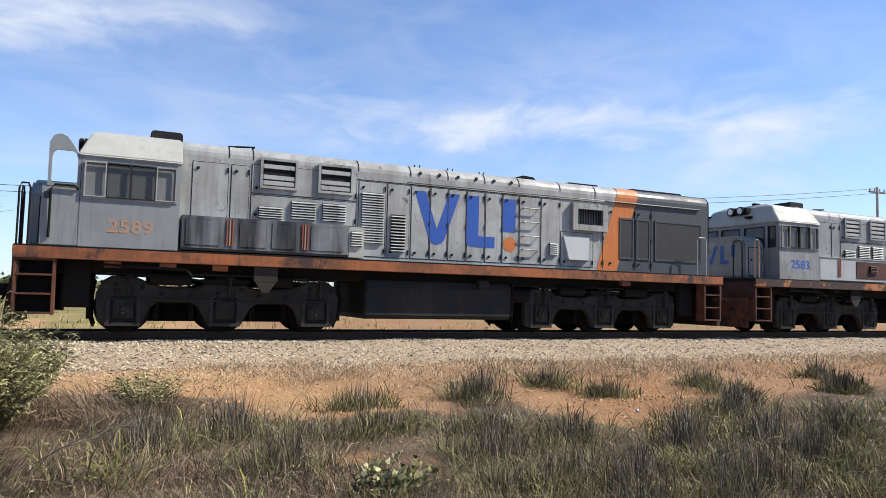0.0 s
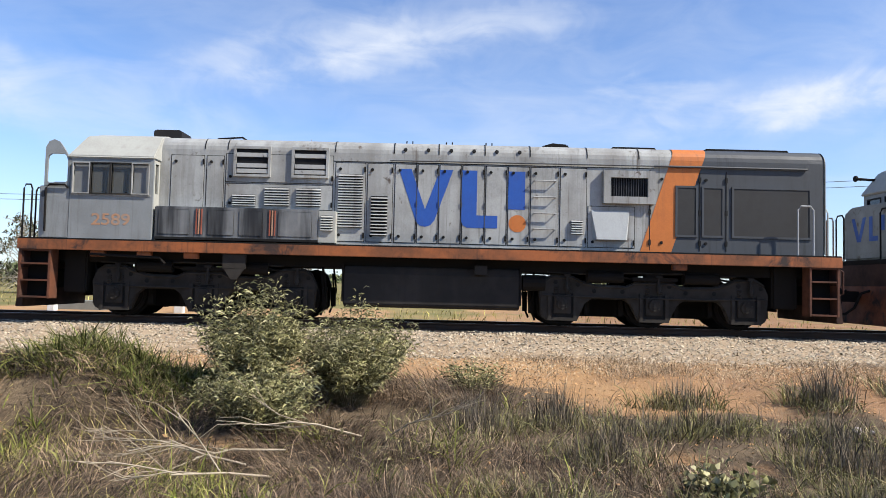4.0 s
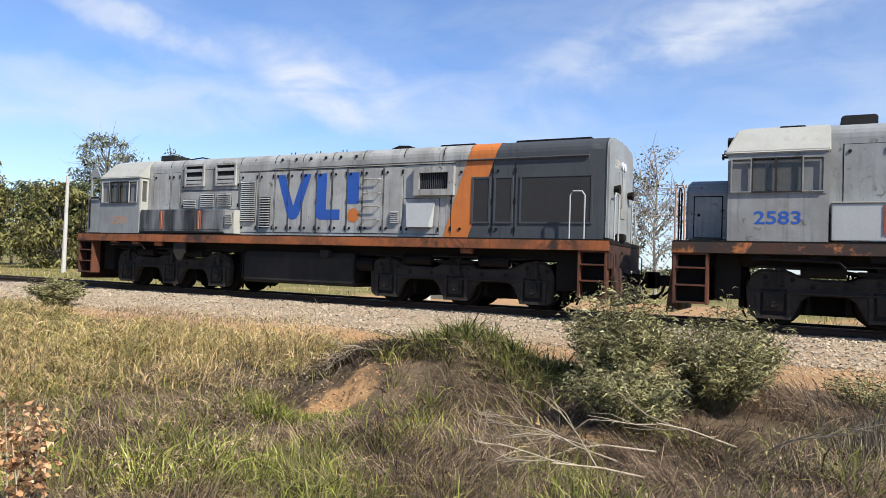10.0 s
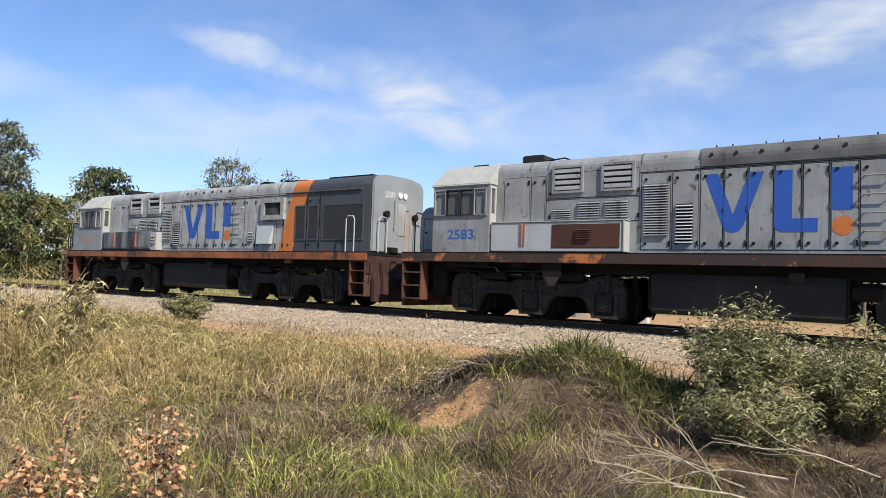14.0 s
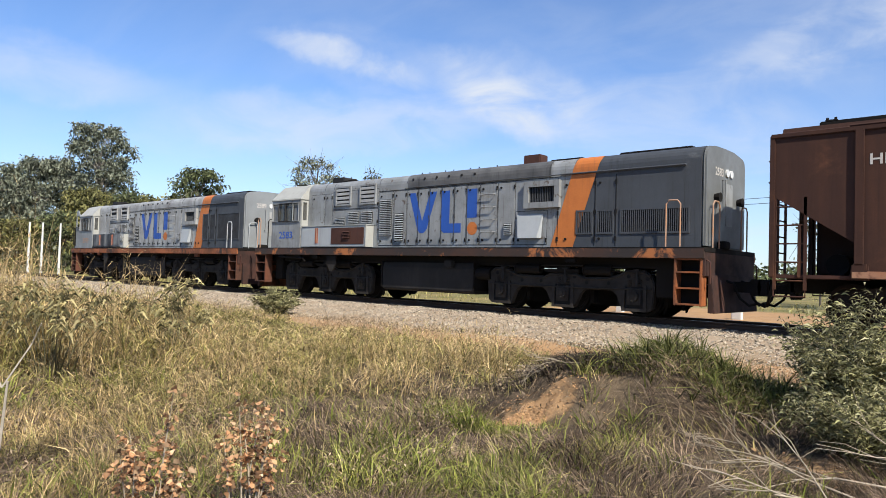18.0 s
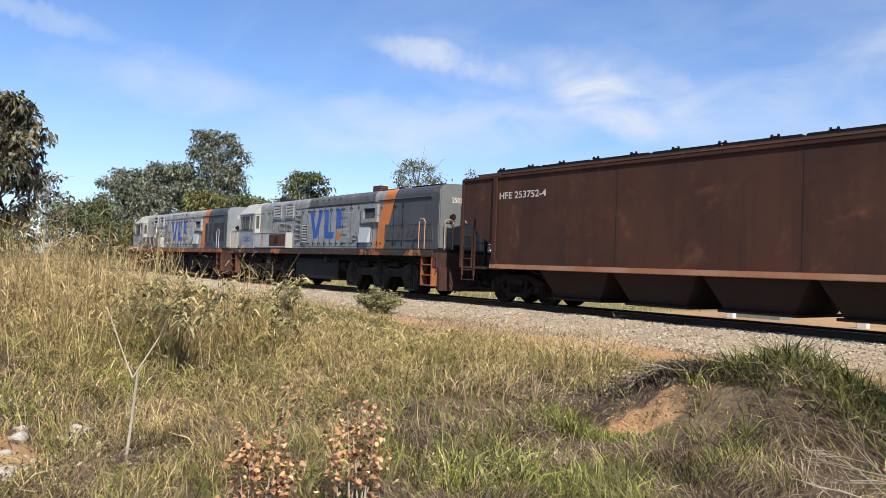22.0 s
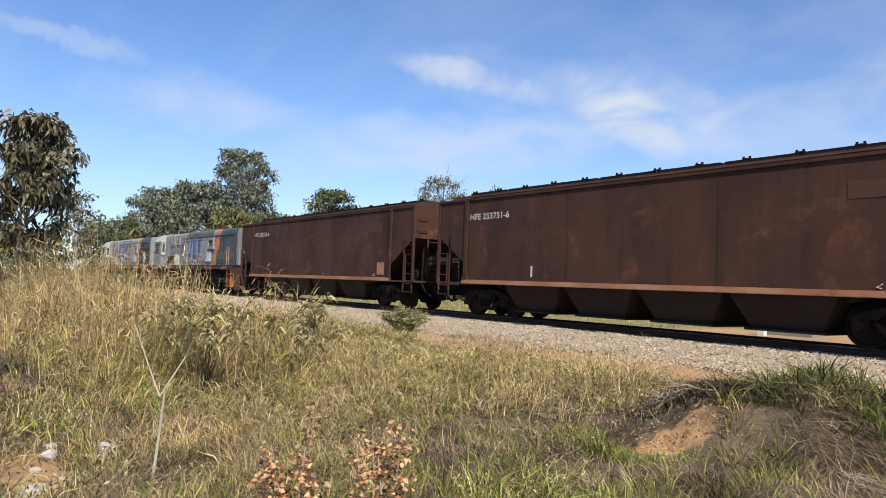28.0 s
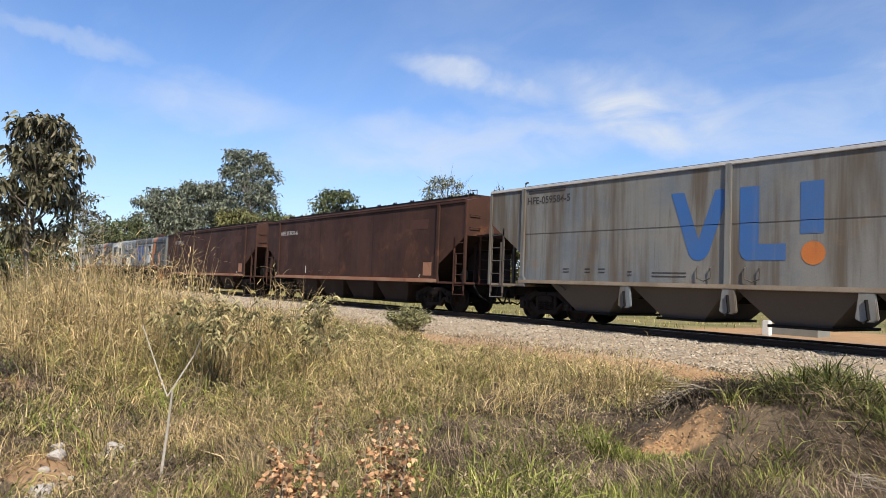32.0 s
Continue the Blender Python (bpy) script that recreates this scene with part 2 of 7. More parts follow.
# black fittings and joints, and flat sheets that paint the shade of openings
BLACK = material("flat_black_and_cavity_shade", (0.007, 0.007, 0.0075), 0.8, bump=0)
MESHDARK = material("fine_dark_mesh", (0.034, 0.033, 0.032), 0.6, other=(0.03, 0.03, 0.03), bump=0.3, grain=200)
RUST = material("rusty_steel", (0.085, 0.034, 0.022), 0.8, other=(0.045, 0.021, 0.016), scale=1.0, amount=0.8, bump=0.15, streak=(0.05, 0.025, 0.02), streak_amount=0.4, spots=(0.19, 0.075, 0.035), spots_at=(0.6, 0.8), spots_scale=1.2)
WAGON = material("rust_brown_wagon_paint", (0.078, 0.034, 0.020), 0.7, other=(0.040, 0.021, 0.0165), scale=0.6, amount=0.8, bump=0.06, streak=(0.03, 0.016, 0.012), streak_amount=0.55, bands=((0.034, 0.017, 0.013), 0.6), gloss=0.2, spots=(0.19, 0.078, 0.036), spots_at=(0.52, 0.84), spots_scale=0.8)
WAGONSILL = material("bright_worn_sill", (0.34, 0.14, 0.07), 0.6, other=(0.42, 0.25, 0.15), scale=1.2, amount=0.8, bump=0.1, spots=(0.12, 0.05, 0.03), spots_at=(0.56, 0.72), spots_scale=2.0)
HOPPER = material("grey_hopper_paint", (0.235, 0.222, 0.19), 0.7, other=(0.14, 0.165, 0.185), scale=0.55, amount=0.95, bump=0.05, streak=(0.10, 0.088, 0.072), streak_amount=0.85, bands=((0.105, 0.08, 0.055), 0.95), spots=(0.20, 0.135, 0.08), spots_at=(0.56, 0.76), spots_scale=0.9)
HOPPERSILL = material("tan_worn_sill", (0.33, 0.26, 0.18), 0.7, other=(0.20, 0.15, 0.10), scale=1.2, amount=0.8, bump=0.08)
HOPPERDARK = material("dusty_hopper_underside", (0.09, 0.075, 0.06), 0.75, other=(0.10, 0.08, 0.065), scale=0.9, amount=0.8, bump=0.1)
FADEDBLUE = material("faded_blue_paint", (0.045, 0.135, 0.35), 0.6, other=(0.10, 0.14, 0.21), scale=1.0, bump=0.05, streak=(0.16, 0.17, 0.19), streak_amount=0.4)
LETTER = material("white_letter_paint", (0.62, 0.58, 0.52), 0.6, other=(0.4, 0.36, 0.32), scale=4.0, bump=0.04)
LETTERDARK = material("dark_letter_paint", (0.06, 0.05, 0.045), 0.7, scale=4.0, bump=0.04)
STEEL = material("worn_rail_steel", (0.20, 0.17, 0.15), 0.4, 0.8, other=(0.12, 0.09, 0.07), scale=1.5, bump=0.05)
RAILSIDE = material("rusty_rail_side", (0.05, 0.032, 0.024), 0.8, other=(0.09, 0.05, 0.03), scale=2.0, bump=0.15)
SLEEPER = material("weathered_sleeper", (0.085, 0.07, 0.058), 0.85, other=(0.13, 0.11, 0.09), scale=2.0, stretch=(8, 1, 8), bump=0.3, per_piece=0.3)
LAMP = material("lamp_lens", (0.75, 0.75, 0.72), 0.15, gloss=0.6, bump=0)
RED = material("red_mark_paint", (0.30, 0.09, 0.055), 0.6, bump=0.05)
GLASS = bpy.data.materials.new("cab_glass")
GLASS.use_nodes = True
g = GLASS.node_tree.nodes["Principled BSDF"]
g.inputs["Base Color"].default_value, g.inputs["Roughness"].default_value = (0.13, 0.13, 0.12, 1), 0.12
g.inputs["Transmission Weight"].default_value, g.inputs["IOR"].default_value = 0.5, 1.35
WINDSCREEN = material("dark_windscreen", (0.02, 0.028, 0.042), 0.12, gloss=0.6, bump=0)
WIREGLASS = material("dusty_wire_glass", (0.20, 0.205, 0.20), 0.55, other=(0.13, 0.13, 0.125), scale=3.0, bump=0.1, grain=160)


# ---- building helpers ----
def slab(bm, x0, x1, y0, y1, z0, z1):
    v = [bm.verts.new((x, y, z)) for x in (x0, x1) for y in (y0, y1) for z in (z0, z1)]
    for a, b, c, d in ((0, 1, 3, 2), (4, 6, 7, 5), (0, 4, 5, 1), (2, 3, 7, 6), (0, 2, 6, 4), (1, 5, 7, 3)):
        bm.faces.new((v[a], v[b], v[c], v[d]))
    return bm


def prism(bm, outline, y0, y1):
    """A flat outline in x and z, drawn out from y0 to y1."""
    a, b = ([bm.verts.new((x, y, z)) for x, z in outline] for y in (y0, y1))
    bm.faces.new(a), bm.faces.new(list(reversed(b)))
    for i in range(len(outline)):
        j = (i + 1) % len(outline)
        bm.faces.new((a[j], a[i], b[i], b[j]))
    return bm


def loft(bm, outline, x0, x1):
    """A flat outline in y and z, drawn out from x0 to x1."""
    a, b = ([bm.verts.new((x, y, z)) for y, z in outline] for x in (x0, x1))
    bm.faces.new(a), bm.faces.new(list(reversed(b)))
    for i in range(len(outline)):
        j = (i + 1) % len(outline)
        bm.faces.new((a[j], a[i], b[i], b[j]))
    return bm


def tube(bm, points, r, n=6, r_end=None):
    """A round bar along the points."""
    points, rings = [Vector(p) for p in points], []
    for i, p in enumerate(points):
        ahead = (points[min(i + 1, len(points) - 1)] - points[max(i - 1, 0)]).normalized()
        side = ahead.cross(Vector((0, 0, 1)) if abs(ahead.z) < 0.9 else Vector((1, 0, 0))).normalized()
        over = side.cross(ahead)
        q = r if r_end is None else r + (r_end - r) * i / (len(points) - 1)
        rings.append([bm.verts.new(p + (side * math.cos(k * math.tau / n) + over * math.sin(k * math.tau / n)) * q) for k in range(n)])
    for a, b in zip(rings, rings[1:]):
        for k in range(n):
            bm.faces.new((a[k], a[(k + 1) % n], b[(k + 1) % n], b[k]))
    bm.faces.new(rings[0][::-1]), bm.faces.new(rings[-1])
    return bm


def link_mesh(name, bm, mat, parent=None, label="", bevel=0.0, smooth=False):
    bmesh.ops.recalc_face_normals(bm, faces=bm.faces)
    if bevel:
        bmesh.ops.bevel(bm, geom=[e for e in bm.edges if e.is_manifold and e.calc_face_angle(0) > 0.6], offset=bevel, segments=2, affect="EDGES", clamp_overlap=True)
    me = bpy.data.meshes.new(name)
    bm.to_mesh(me)
    bm.free()
    me.materials.append(mat)
    if smooth:
        me.polygons.foreach_set("use_smooth", [True] * len(me.polygons))
    ob = new(name, me)
    ob.parent = parent
    if label:
        ob["label"] = label
    return ob


part = link_mesh


def block(name, x0, x1, y0, y1, z0, z1, mat, parent=None, label="", bevel=0.012):
    return part(name, slab(bmesh.new(), x0, x1, y0, y1, z0, z1), mat, parent, label, bevel)


def writing(name, text, x, y, z, height, width, mat, parent, rz=0.0):
    """Letters that stand upright on a wall facing -y (turned by rz degrees)."""
    c = bpy.data.curves.new(name, "FONT")
    c.body, c.size, c.extrude, c.offset = text, 1.0, 0.0, 0.015
    ob = bpy.data.objects.new(name, c)
    me = bpy.data.meshes.new_from_object(ob)
    bpy.data.objects.remove(ob)
    co = np.array([v.co for v in me.vertices])
    lo, hi = co.min(0), co.max(0)
    for v in me.vertices:
        v.co = ((v.co.x - lo[0]) / (hi[0] - lo[0]) * width, 0, (v.co.y - lo[1]) / (hi[1] - lo[1]) * height)
    me.materials.clear()
    me.materials.append(mat)
    ob = new(name, me)
    ob.parent = parent
    ob.matrix_basis = pose(x, y, z, 0, 0, rz)
    return ob


# ---- ground and track ----
def bumps(x, y, cell, seed):
    """Smooth value noise from -1 to 1."""
    def corner(i, j):
        h = np.sin(i * 127.1 + j * 311.7 + seed * 74.7) * 43758.5453
        return (h - np.floor(h)) * 2 - 1
    u, v = np.asarray(x, float) / cell, np.asarray(y, float) / cell
    i, j = np.floor(u), np.floor(v)
    a, b = u - i, v - j
    a, b = a * a * (3 - 2 * a), b * b * (3 - 2 * b)
    return (corner(i, j) * (1 - a) + corner(i + 1, j) * a) * (1 - b) + (corner(i, j + 1) * (1 - a) + corner(i + 1, j + 1) * a) * b


def rise(v, a, b):
    t = np.clip((np.asarray(v, float) - a) / (b - a), 0, 1)
    return t * t * (3 - 2 * t)


def height(x, y):
    """Height of the ground."""
    x, y = np.asarray(x, float), np.asarray(y, float)
    z = np.interp(y, (-300, 0, 3, 5.5, 9, 12.2, 17.5, 22, 60, 300, 900), (-1.2, -0.78, -0.72, -0.60, -0.44, -0.43, -0.45, -0.40, -0.2, 1.0, 6.0))
    near = rise(y, -4, 1) * (1 - rise(y, 8.5, 11.5))
    z = z + 0.26 * rise(-x, 5, 12) * rise(y, -4, 1) * (1 - rise(y, 3.2, 6.0))
    z = z + near * (0.08 * bumps(x, y, 1.7, 1) + 0.045 * bumps(x, y, 0.6, 2) + 0.015 * bumps(x, y, 0.22, 3))
    z = z + 0.38 * np.exp(-((x + 3.9) / 1.0) ** 4) * rise(y + 0.2 * bumps(x, y, 0.5, 18), 5.5, 6.35) * (1 - rise(y, 6.8, 7.6)) + 0.26 * np.exp(-((x + 2.7) / 1.0) ** 4) * rise(y, 6.0, 6.6) * (1 - rise(y, 6.9, 7.6))
    z = z + np.exp(-((x + 4.3) / 0.6) ** 2 - ((y - 5.8) / 0.4) ** 2) * (0.03 * bumps(x, y, 0.33, 14) + 0.03 * bumps(x, y, 0.15, 15) + 0.025 * bumps(x, y, 0.08, 16))
    return z


def bare(x, y):
    """How bare the soil is, from 0 (thatched) to 1."""
    x, y = np.asarray(x, float), np.asarray(y, float)
    wob = 0.5 * bumps(x, y, 2.3, 5) + 0.35 * bumps(x, y, 0.8, 6)
    strip = rise(y, 8.9 + wob, 9.7 + wob) * (1 - 0.75 * rise(y + wob, 10.6, 11.6)) * rise(x, -19, -13)
    right = rise(x + wob * 1.5, -0.5, 1.6) * (0.75 + 0.5 * bumps(x, y, 1.4, 8)) * (0.35 + 0.65 * rise(y + 2 * wob, 5.4, 6.8)) * (1 - 0.5 * rise(y, 9.5, 11.5))
    u, v = (x + 4.38) * 0.68 + (y - 5.72) * 0.73, (y - 5.72) * 0.68 - (x + 4.38) * 0.73
    face = 1.7 * np.exp(-((u - 0.05 + 0.16 * bumps(x, y, 0.35, 45)) / 0.40) ** 2 - ((v + 0.12 * bumps(x, y, 0.3, 19)) / (0.25 + 0.14 * u)) ** 2) * (0.85 + 0.5 * bumps(x, y, 0.16, 17))
    patch = np.exp(-((x + 1.9) / 0.4) ** 2 - ((y - 5.9) / 0.3) ** 2) * 0.8 + np.exp(-((x + 6.75) / 0.75) ** 2 - ((y - 0.78) / 0.30) ** 2) * 1.0 + np.exp(-((x + 10.4) / 0.7) ** 2 - ((y - 0.8) / 0.35) ** 2) * 0.9
    road = rise(y, 18.5, 20.0) * (1 - rise(y, 27, 31)) * rise(x, -18, -13) * (1 - rise(x, -4, -1))
    return np.clip(strip + right + face + patch + road, 0, 1)


def ground_material():
    m = bpy.data.materials.new("field_ground")
    m.use_nodes = True
    n = Nodes(m.node_tree)
    shader = n.tree.nodes["Principled BSDF"]
    place = n.add("ShaderNodeTexCoord").outputs["Object"]
    soil_at = n.add("ShaderNodeAttribute")
    soil_at.attribute_name = "bare"
    big, mid, fine = n.noise(place, 0.35, 5), n.noise(place, 2.2, 6, 0.65), n.noise(place, 26, 4, 0.7)
    split = n.add("ShaderNodeSeparateXYZ")
    n.link(place, split.inputs[0])
    red = n.mix(n.ramp(mid, 0.3, 0.7), (0.27, 0.145, 0.068), (0.18, 0.088, 0.041))
    sand = n.mix(n.ramp(mid, 0.3, 0.7), (0.43, 0.265, 0.125), (0.34, 0.195, 0.088))
    soil = n.mix(n.ramp(n.math("ADD", split.outputs[0], n.math("MULTIPLY", big, 3.0)), 2.0, 7.0), sand, red)
    soil = n.mix(n.math("MULTIPLY", n.ramp(big, 0.4, 0.6), 0.5), soil, (0.26, 0.165, 0.098))
    soil = n.mix(n.math("MULTIPLY", n.ramp(fine, 0.4, 0.75), 0.6), soil, (0.38, 0.24, 0.135))
    thatch = n.mix(n.ramp(mid, 0.35, 0.65), (0.125, 0.092, 0.058), (0.045, 0.033, 0.023))
    thatch = n.mix(n.ramp(n.noise(n.scaled(place, 70, 14, 14, radians(35)), 1.0, 4, 0.7), 0.52, 0.7), thatch, (0.20, 0.145, 0.09))
    field = n.mix(n.ramp(big, 0.3, 0.65), (0.26, 0.20, 0.087), (0.145, 0.138, 0.05))
    thatch = n.mix(n.ramp(split.outputs[1], 16.0, 19.0), thatch, field)
    edge = n.math("ADD", soil_at.outputs["Fac"], n.math("MULTIPLY", n.math("SUBTRACT", mid, 0.5), 0.9))
    n.link(n.mix(n.ramp(edge, 0.35, 0.65), thatch, soil), shader.inputs["Base Color"])
    shader.inputs["Roughness"].default_value = 0.95
    shader.inputs["Specular IOR Level"].default_value = 0.15
    b = n.add("ShaderNodeBump")
    b.inputs["Strength"].default_value, b.inputs["Distance"].default_value = 0.7, 0.03
    n.link(n.math("ADD", mid, fine), b.inputs["Height"])
    n.link(b.outputs[0], shader.inputs["Normal"])
    return m


def sheet(name, xs, ys, z, mat):
    X, Y = np.meshgrid(xs, ys, indexing="ij")
    co = np.stack([X, Y, z(X, Y)], -1).reshape(-1, 3)
    n, k = len(xs), len(ys)
    i = (np.arange(n - 1)[:, None] * k + np.arange(k - 1)).ravel()
    me = bpy.data.meshes.new(name)
    me.from_pydata(co.tolist(), [], np.stack([i, i + k, i + k + 1, i + 1], -1).tolist())
    me.materials.append(mat)
    me.polygons.foreach_set("use_smooth", [True] * len(me.polygons))
    return new(name, me), co


def lines(*spans):
    return np.unique(np.concatenate([np.linspace(a, b, k) for a, b, k in spans]).round(3))


ground, at = sheet("ground", lines((-900, -70, 22), (-70, -22, 80), (-22, 20, 190), (-4.8, -3.0, 70), (20, 60, 50), (60, 900, 22)),
                   lines((-400, -10, 12), (-10, 0.5, 20), (0.5, 12.6, 95), (5.2, 6.6, 56), (12.6, 20, 14), (20, 60, 34), (60, 900, 26)), height, ground_material())
ground.data.attributes.new("bare", "FLOAT", "POINT").data.foreach_set("value", bare(at[:, 0], at[:, 1]).astype(np.float32))
tagged(ground, "dry field of orange soil and thatch", "ground", kind="structure")

BALLAST = material("ballast_bed", (0.40, 0.305, 0.205), 0.95, other=(0.30, 0.215, 0.135), scale=1.5, amount=0.6, bump=0.9, grain=22)
STONE = material("ballast_stone", (0.47, 0.405, 0.325), 0.9, other=(0.30, 0.25, 0.195), scale=2.0, bump=0.15, island=0.45)


def bed_height(x, y):
    d = np.abs(np.asarray(y, float) - TRACK)
    return np.interp(d, (0, 1.45, 2.5, 3.3), (-0.16, -0.17, -0.35, -0.5)) + 0.02 * bumps(x, y, 0.5, 11) + 0.012 * bumps(x, y, 0.17, 12)


bed, _ = sheet("ballast_bed", lines((-260, -60, 60), (-60, 40, 420), (40, 200, 40)), TRACK + lines((-3.3, -1.2, 20), (-1.2, 1.2, 10), (1.2, 2.75, 8)), bed_height, BALLAST)
tagged(bed, "grey crushed-stone ballast bed under the track", "ballast", kind="structure")


def stones(name, count, where, size, mat):
    """Many small broken stones in one mesh."""
    rng = np.random.default_rng(5)
    base = np.array([(1, 0, 0), (-1, 0, 0), (0, 1, 0), (0, -1, 0), (0, 0, 1), (0, 0, -1)], float)
    tri = np.array([(0, 2, 4), (2, 1, 4), (1, 3, 4), (3, 0, 4)])
    p = where(rng, count)
    count = len(p)
    a, b = rng.uniform(0, math.tau, count), rng.uniform(-0.7, 0.7, count)
    k = base[None] * rng.uniform(0.6, 1.35, (count, 6, 3)) + rng.uniform(-0.3, 0.3, (count, 6, 3))
    k *= (rng.uniform(*size, (count, 1, 1)) * np.array([1, 0.85, 0.65]))
    ca, sa, cb, sb = (f(v)[:, None] for v in (a, b) for f in (np.cos, np.sin))
    x, y, z = k[..., 0], k[..., 1], k[..., 2]
    x, z = x * cb + z * sb, z * cb - x * sb
    x, y = x * ca - y * sa, x * sa + y * ca
    co = np.stack([x, y, z], -1) + p[:, None]
    face = (tri[None] + 6 * np.arange(count)[:, None, None]).reshape(-1, 3)
    return raw_mesh(name, co.reshape(-1, 3), face, mat)


def raw_mesh(name, co, tris, mat):
    me = bpy.data.meshes.new(name)
    me.vertices.add(len(co)), me.loops.add(tris.size), me.polygons.add(len(tris))
    me.vertices.foreach_set("co", np.ascontiguousarray(co, np.float32).ravel())
    me.loops.foreach_set("vertex_index", np.ascontiguousarray(tris, np.int32).ravel())
    me.polygons.foreach_set("loop_start", np.arange(0, tris.size, 3, dtype=np.int32))
    me.update(calc_edges=True)
    me.materials.append(mat)
    return new(name, me)


def on_bed(rng, count):
    x = rng.uniform(-48, 24, count)
    y = TRACK - rng.uniform(0.62, 4.3, count)
    z = np.maximum(bed_height(x, y), height(x, y)) + 0.012
    keep = rng.random(count) > rise(TRACK - y + 0.3 * bumps(x, y, 0.9, 82), 2.2, 3.7) * 0.97
    return np.stack([x, y, z], -1)[keep]


tagged(stones("ballast_stones", 88000, on_bed, (0.015, 0.034), STONE), "loose pale grey ballast stones", "gravel", kind="stuff")


def on_scree(rng, count):
    x, d = rng.uniform(-30, 16, count), rng.uniform(2.0, 5.6, count)
    y = TRACK - d
    keep = rng.random(count) < rise(d, 2.0, 2.8) * (1 - rise(d + 0.6 * bumps(x, y, 1.1, 84) + 0.3 * bumps(x, y, 0.4, 85), 3.6, 5.2))
    return np.stack([x, y, np.maximum(bed_height(x, y), height(x, y)) + 0.005], -1)[keep]


SCREE = material("beige_scree", (0.50, 0.385, 0.255), 0.95, other=(0.36, 0.25, 0.15), scale=1.5, bump=0.15, island=0.35)
tagged(stones("scree", 62000, on_scree, (0.008, 0.022), SCREE), "fine beige scree below the ballast", "gravel", kind="stuff")

track = tagged(new("railway_track"), "rusty steel rails on worn wooden sleepers", "railway track", kind="structure")
track.location = (0, TRACK, 0)
for side in (-1, 1):
    y = side * 0.535
    prof = [(y - 0.035, 0), (y + 0.035, 0), (y + 0.035, -0.03), (y + 0.009, -0.045), (y + 0.009, -0.115), (y + 0.06, -0.128), (y + 0.06, -0.14), (y - 0.06, -0.14), (y - 0.06, -0.128), (y - 0.009, -0.115), (y - 0.009, -0.045), (y - 0.035, -0.03)]
    rail = part("rail", loft(bmesh.new(), prof, -260, 200), RAILSIDE, track, "rust-brown steel rail")
    part("rail_head", slab(bmesh.new(), -260, 200, y - 0.03, y + 0.03, 0, 0.002), STEEL, rail, "polished running surface")
first = None
for k in range(190):
    x = -72 + k * 0.58
    if first is None:
        first = block("sleeper", -0.11, 0.11, -1.0, 1.0, -0.28, -0.135, SLEEPER, track, "", 0.012)
        ob = first
    else:
        ob = new("sleeper", first.data)
        ob.parent = track
    ob.location = (x, 0.03 * math.sin(k * 2.3), 0.004 * math.sin(k * 1.7))


# ---- locomotives ----
SCUFFED = material("scuffed_shutter_paint", (0.44, 0.44, 0.42), 0.6, other=(0.28, 0.28, 0.27), scale=3, bump=0.06, spots=(0.05, 0.046, 0.043), spots_at=(0.6, 0.72), spots_scale=6)
OILY = material("oil_streaked_paint", (0.20, 0.205, 0.205), 0.45, other=(0.09, 0.09, 0.09), scale=2.5, bump=0.04, bands=((0.016, 0.016, 0.017), 0.95), streak=(0.25, 0.25, 0.24), streak_amount=0.6)
SOOT = material("sooty_grey_paint", (0.085, 0.083, 0.08), 0.6, other=(0.17, 0.17, 0.165), scale=1.2, amount=0.8, bump=0.05, streak=(0.03, 0.028, 0.026), streak_amount=0.8)
DULLRED = material("dull_rusty_step_paint", (0.14, 0.052, 0.028), 0.75, other=(0.05, 0.028, 0.02), scale=2.0, amount=0.9, bump=0.15)
FRONTRED = material("dirty_red_oxide", (0.20, 0.06, 0.024), 0.7, other=(0.06, 0.026, 0.017), scale=2.0, amount=0.95, bump=0.15, spots=(0.02, 0.015, 0.013), spots_at=(0.52, 0.66), spots_scale=2.5)
HOOD, CAB, EDGE = 1.10, 1.40, 1.42          # half widths
LOCO_AXLES = (1.85, 3.6, 5.35, 10.65, 12.45, 14.25)


def hood_outline(grow=0.0, foot=1.5):
    """Half of the hood's section, from the foot of the side over the rounded edge to the roof's middle: y (to the near side) and z."""
    w, top, r = HOOD + grow, 3.585 + grow, 0.26
    pts = [(w, foot), (w, 2.2), (w, top - r)]
    pts += [(w - r + r * math.cos(a), top - r + r * math.sin(a)) for a in (0.3, 0.6, 0.9, 1.2, 1.5)]
    return pts + [(0.5, top + 0.05), (0.0, top + 0.06)]


def hood_mesh(x0, x1, foot=1.5):
    half = hood_outline(0.0, foot)
    return loft(bmesh.new(), [(-y, z) for y, z in half] + [(y, z) for y, z in reversed(half[:-1])], x0, x1)


def skin(limits, grow):
    """Paint over the hood's side and roof: limits gives the first and last x at a height."""
    bm = bmesh.new()
    half = hood_outline(grow)
    fine = []
    for (y0, z0), (y1, z1) in zip(half, half[1:]):
        steps = max(1, int(abs(z1 - z0) / 0.1))
        fine += [(y0 + (y1 - y0) * k / steps, z0 + (z1 - z0) * k / steps) for k in range(steps)]
    rows = []
    for y, z in fine + [half[-1]]:
        a, b = limits(z)
        rows.append((bm.verts.new((a, -y, z)), bm.verts.new((b, -y, z))))
    for (a, b), (c, d) in zip(rows, rows[1:]):
        bm.faces.new((a, b, d, c))
    return bm


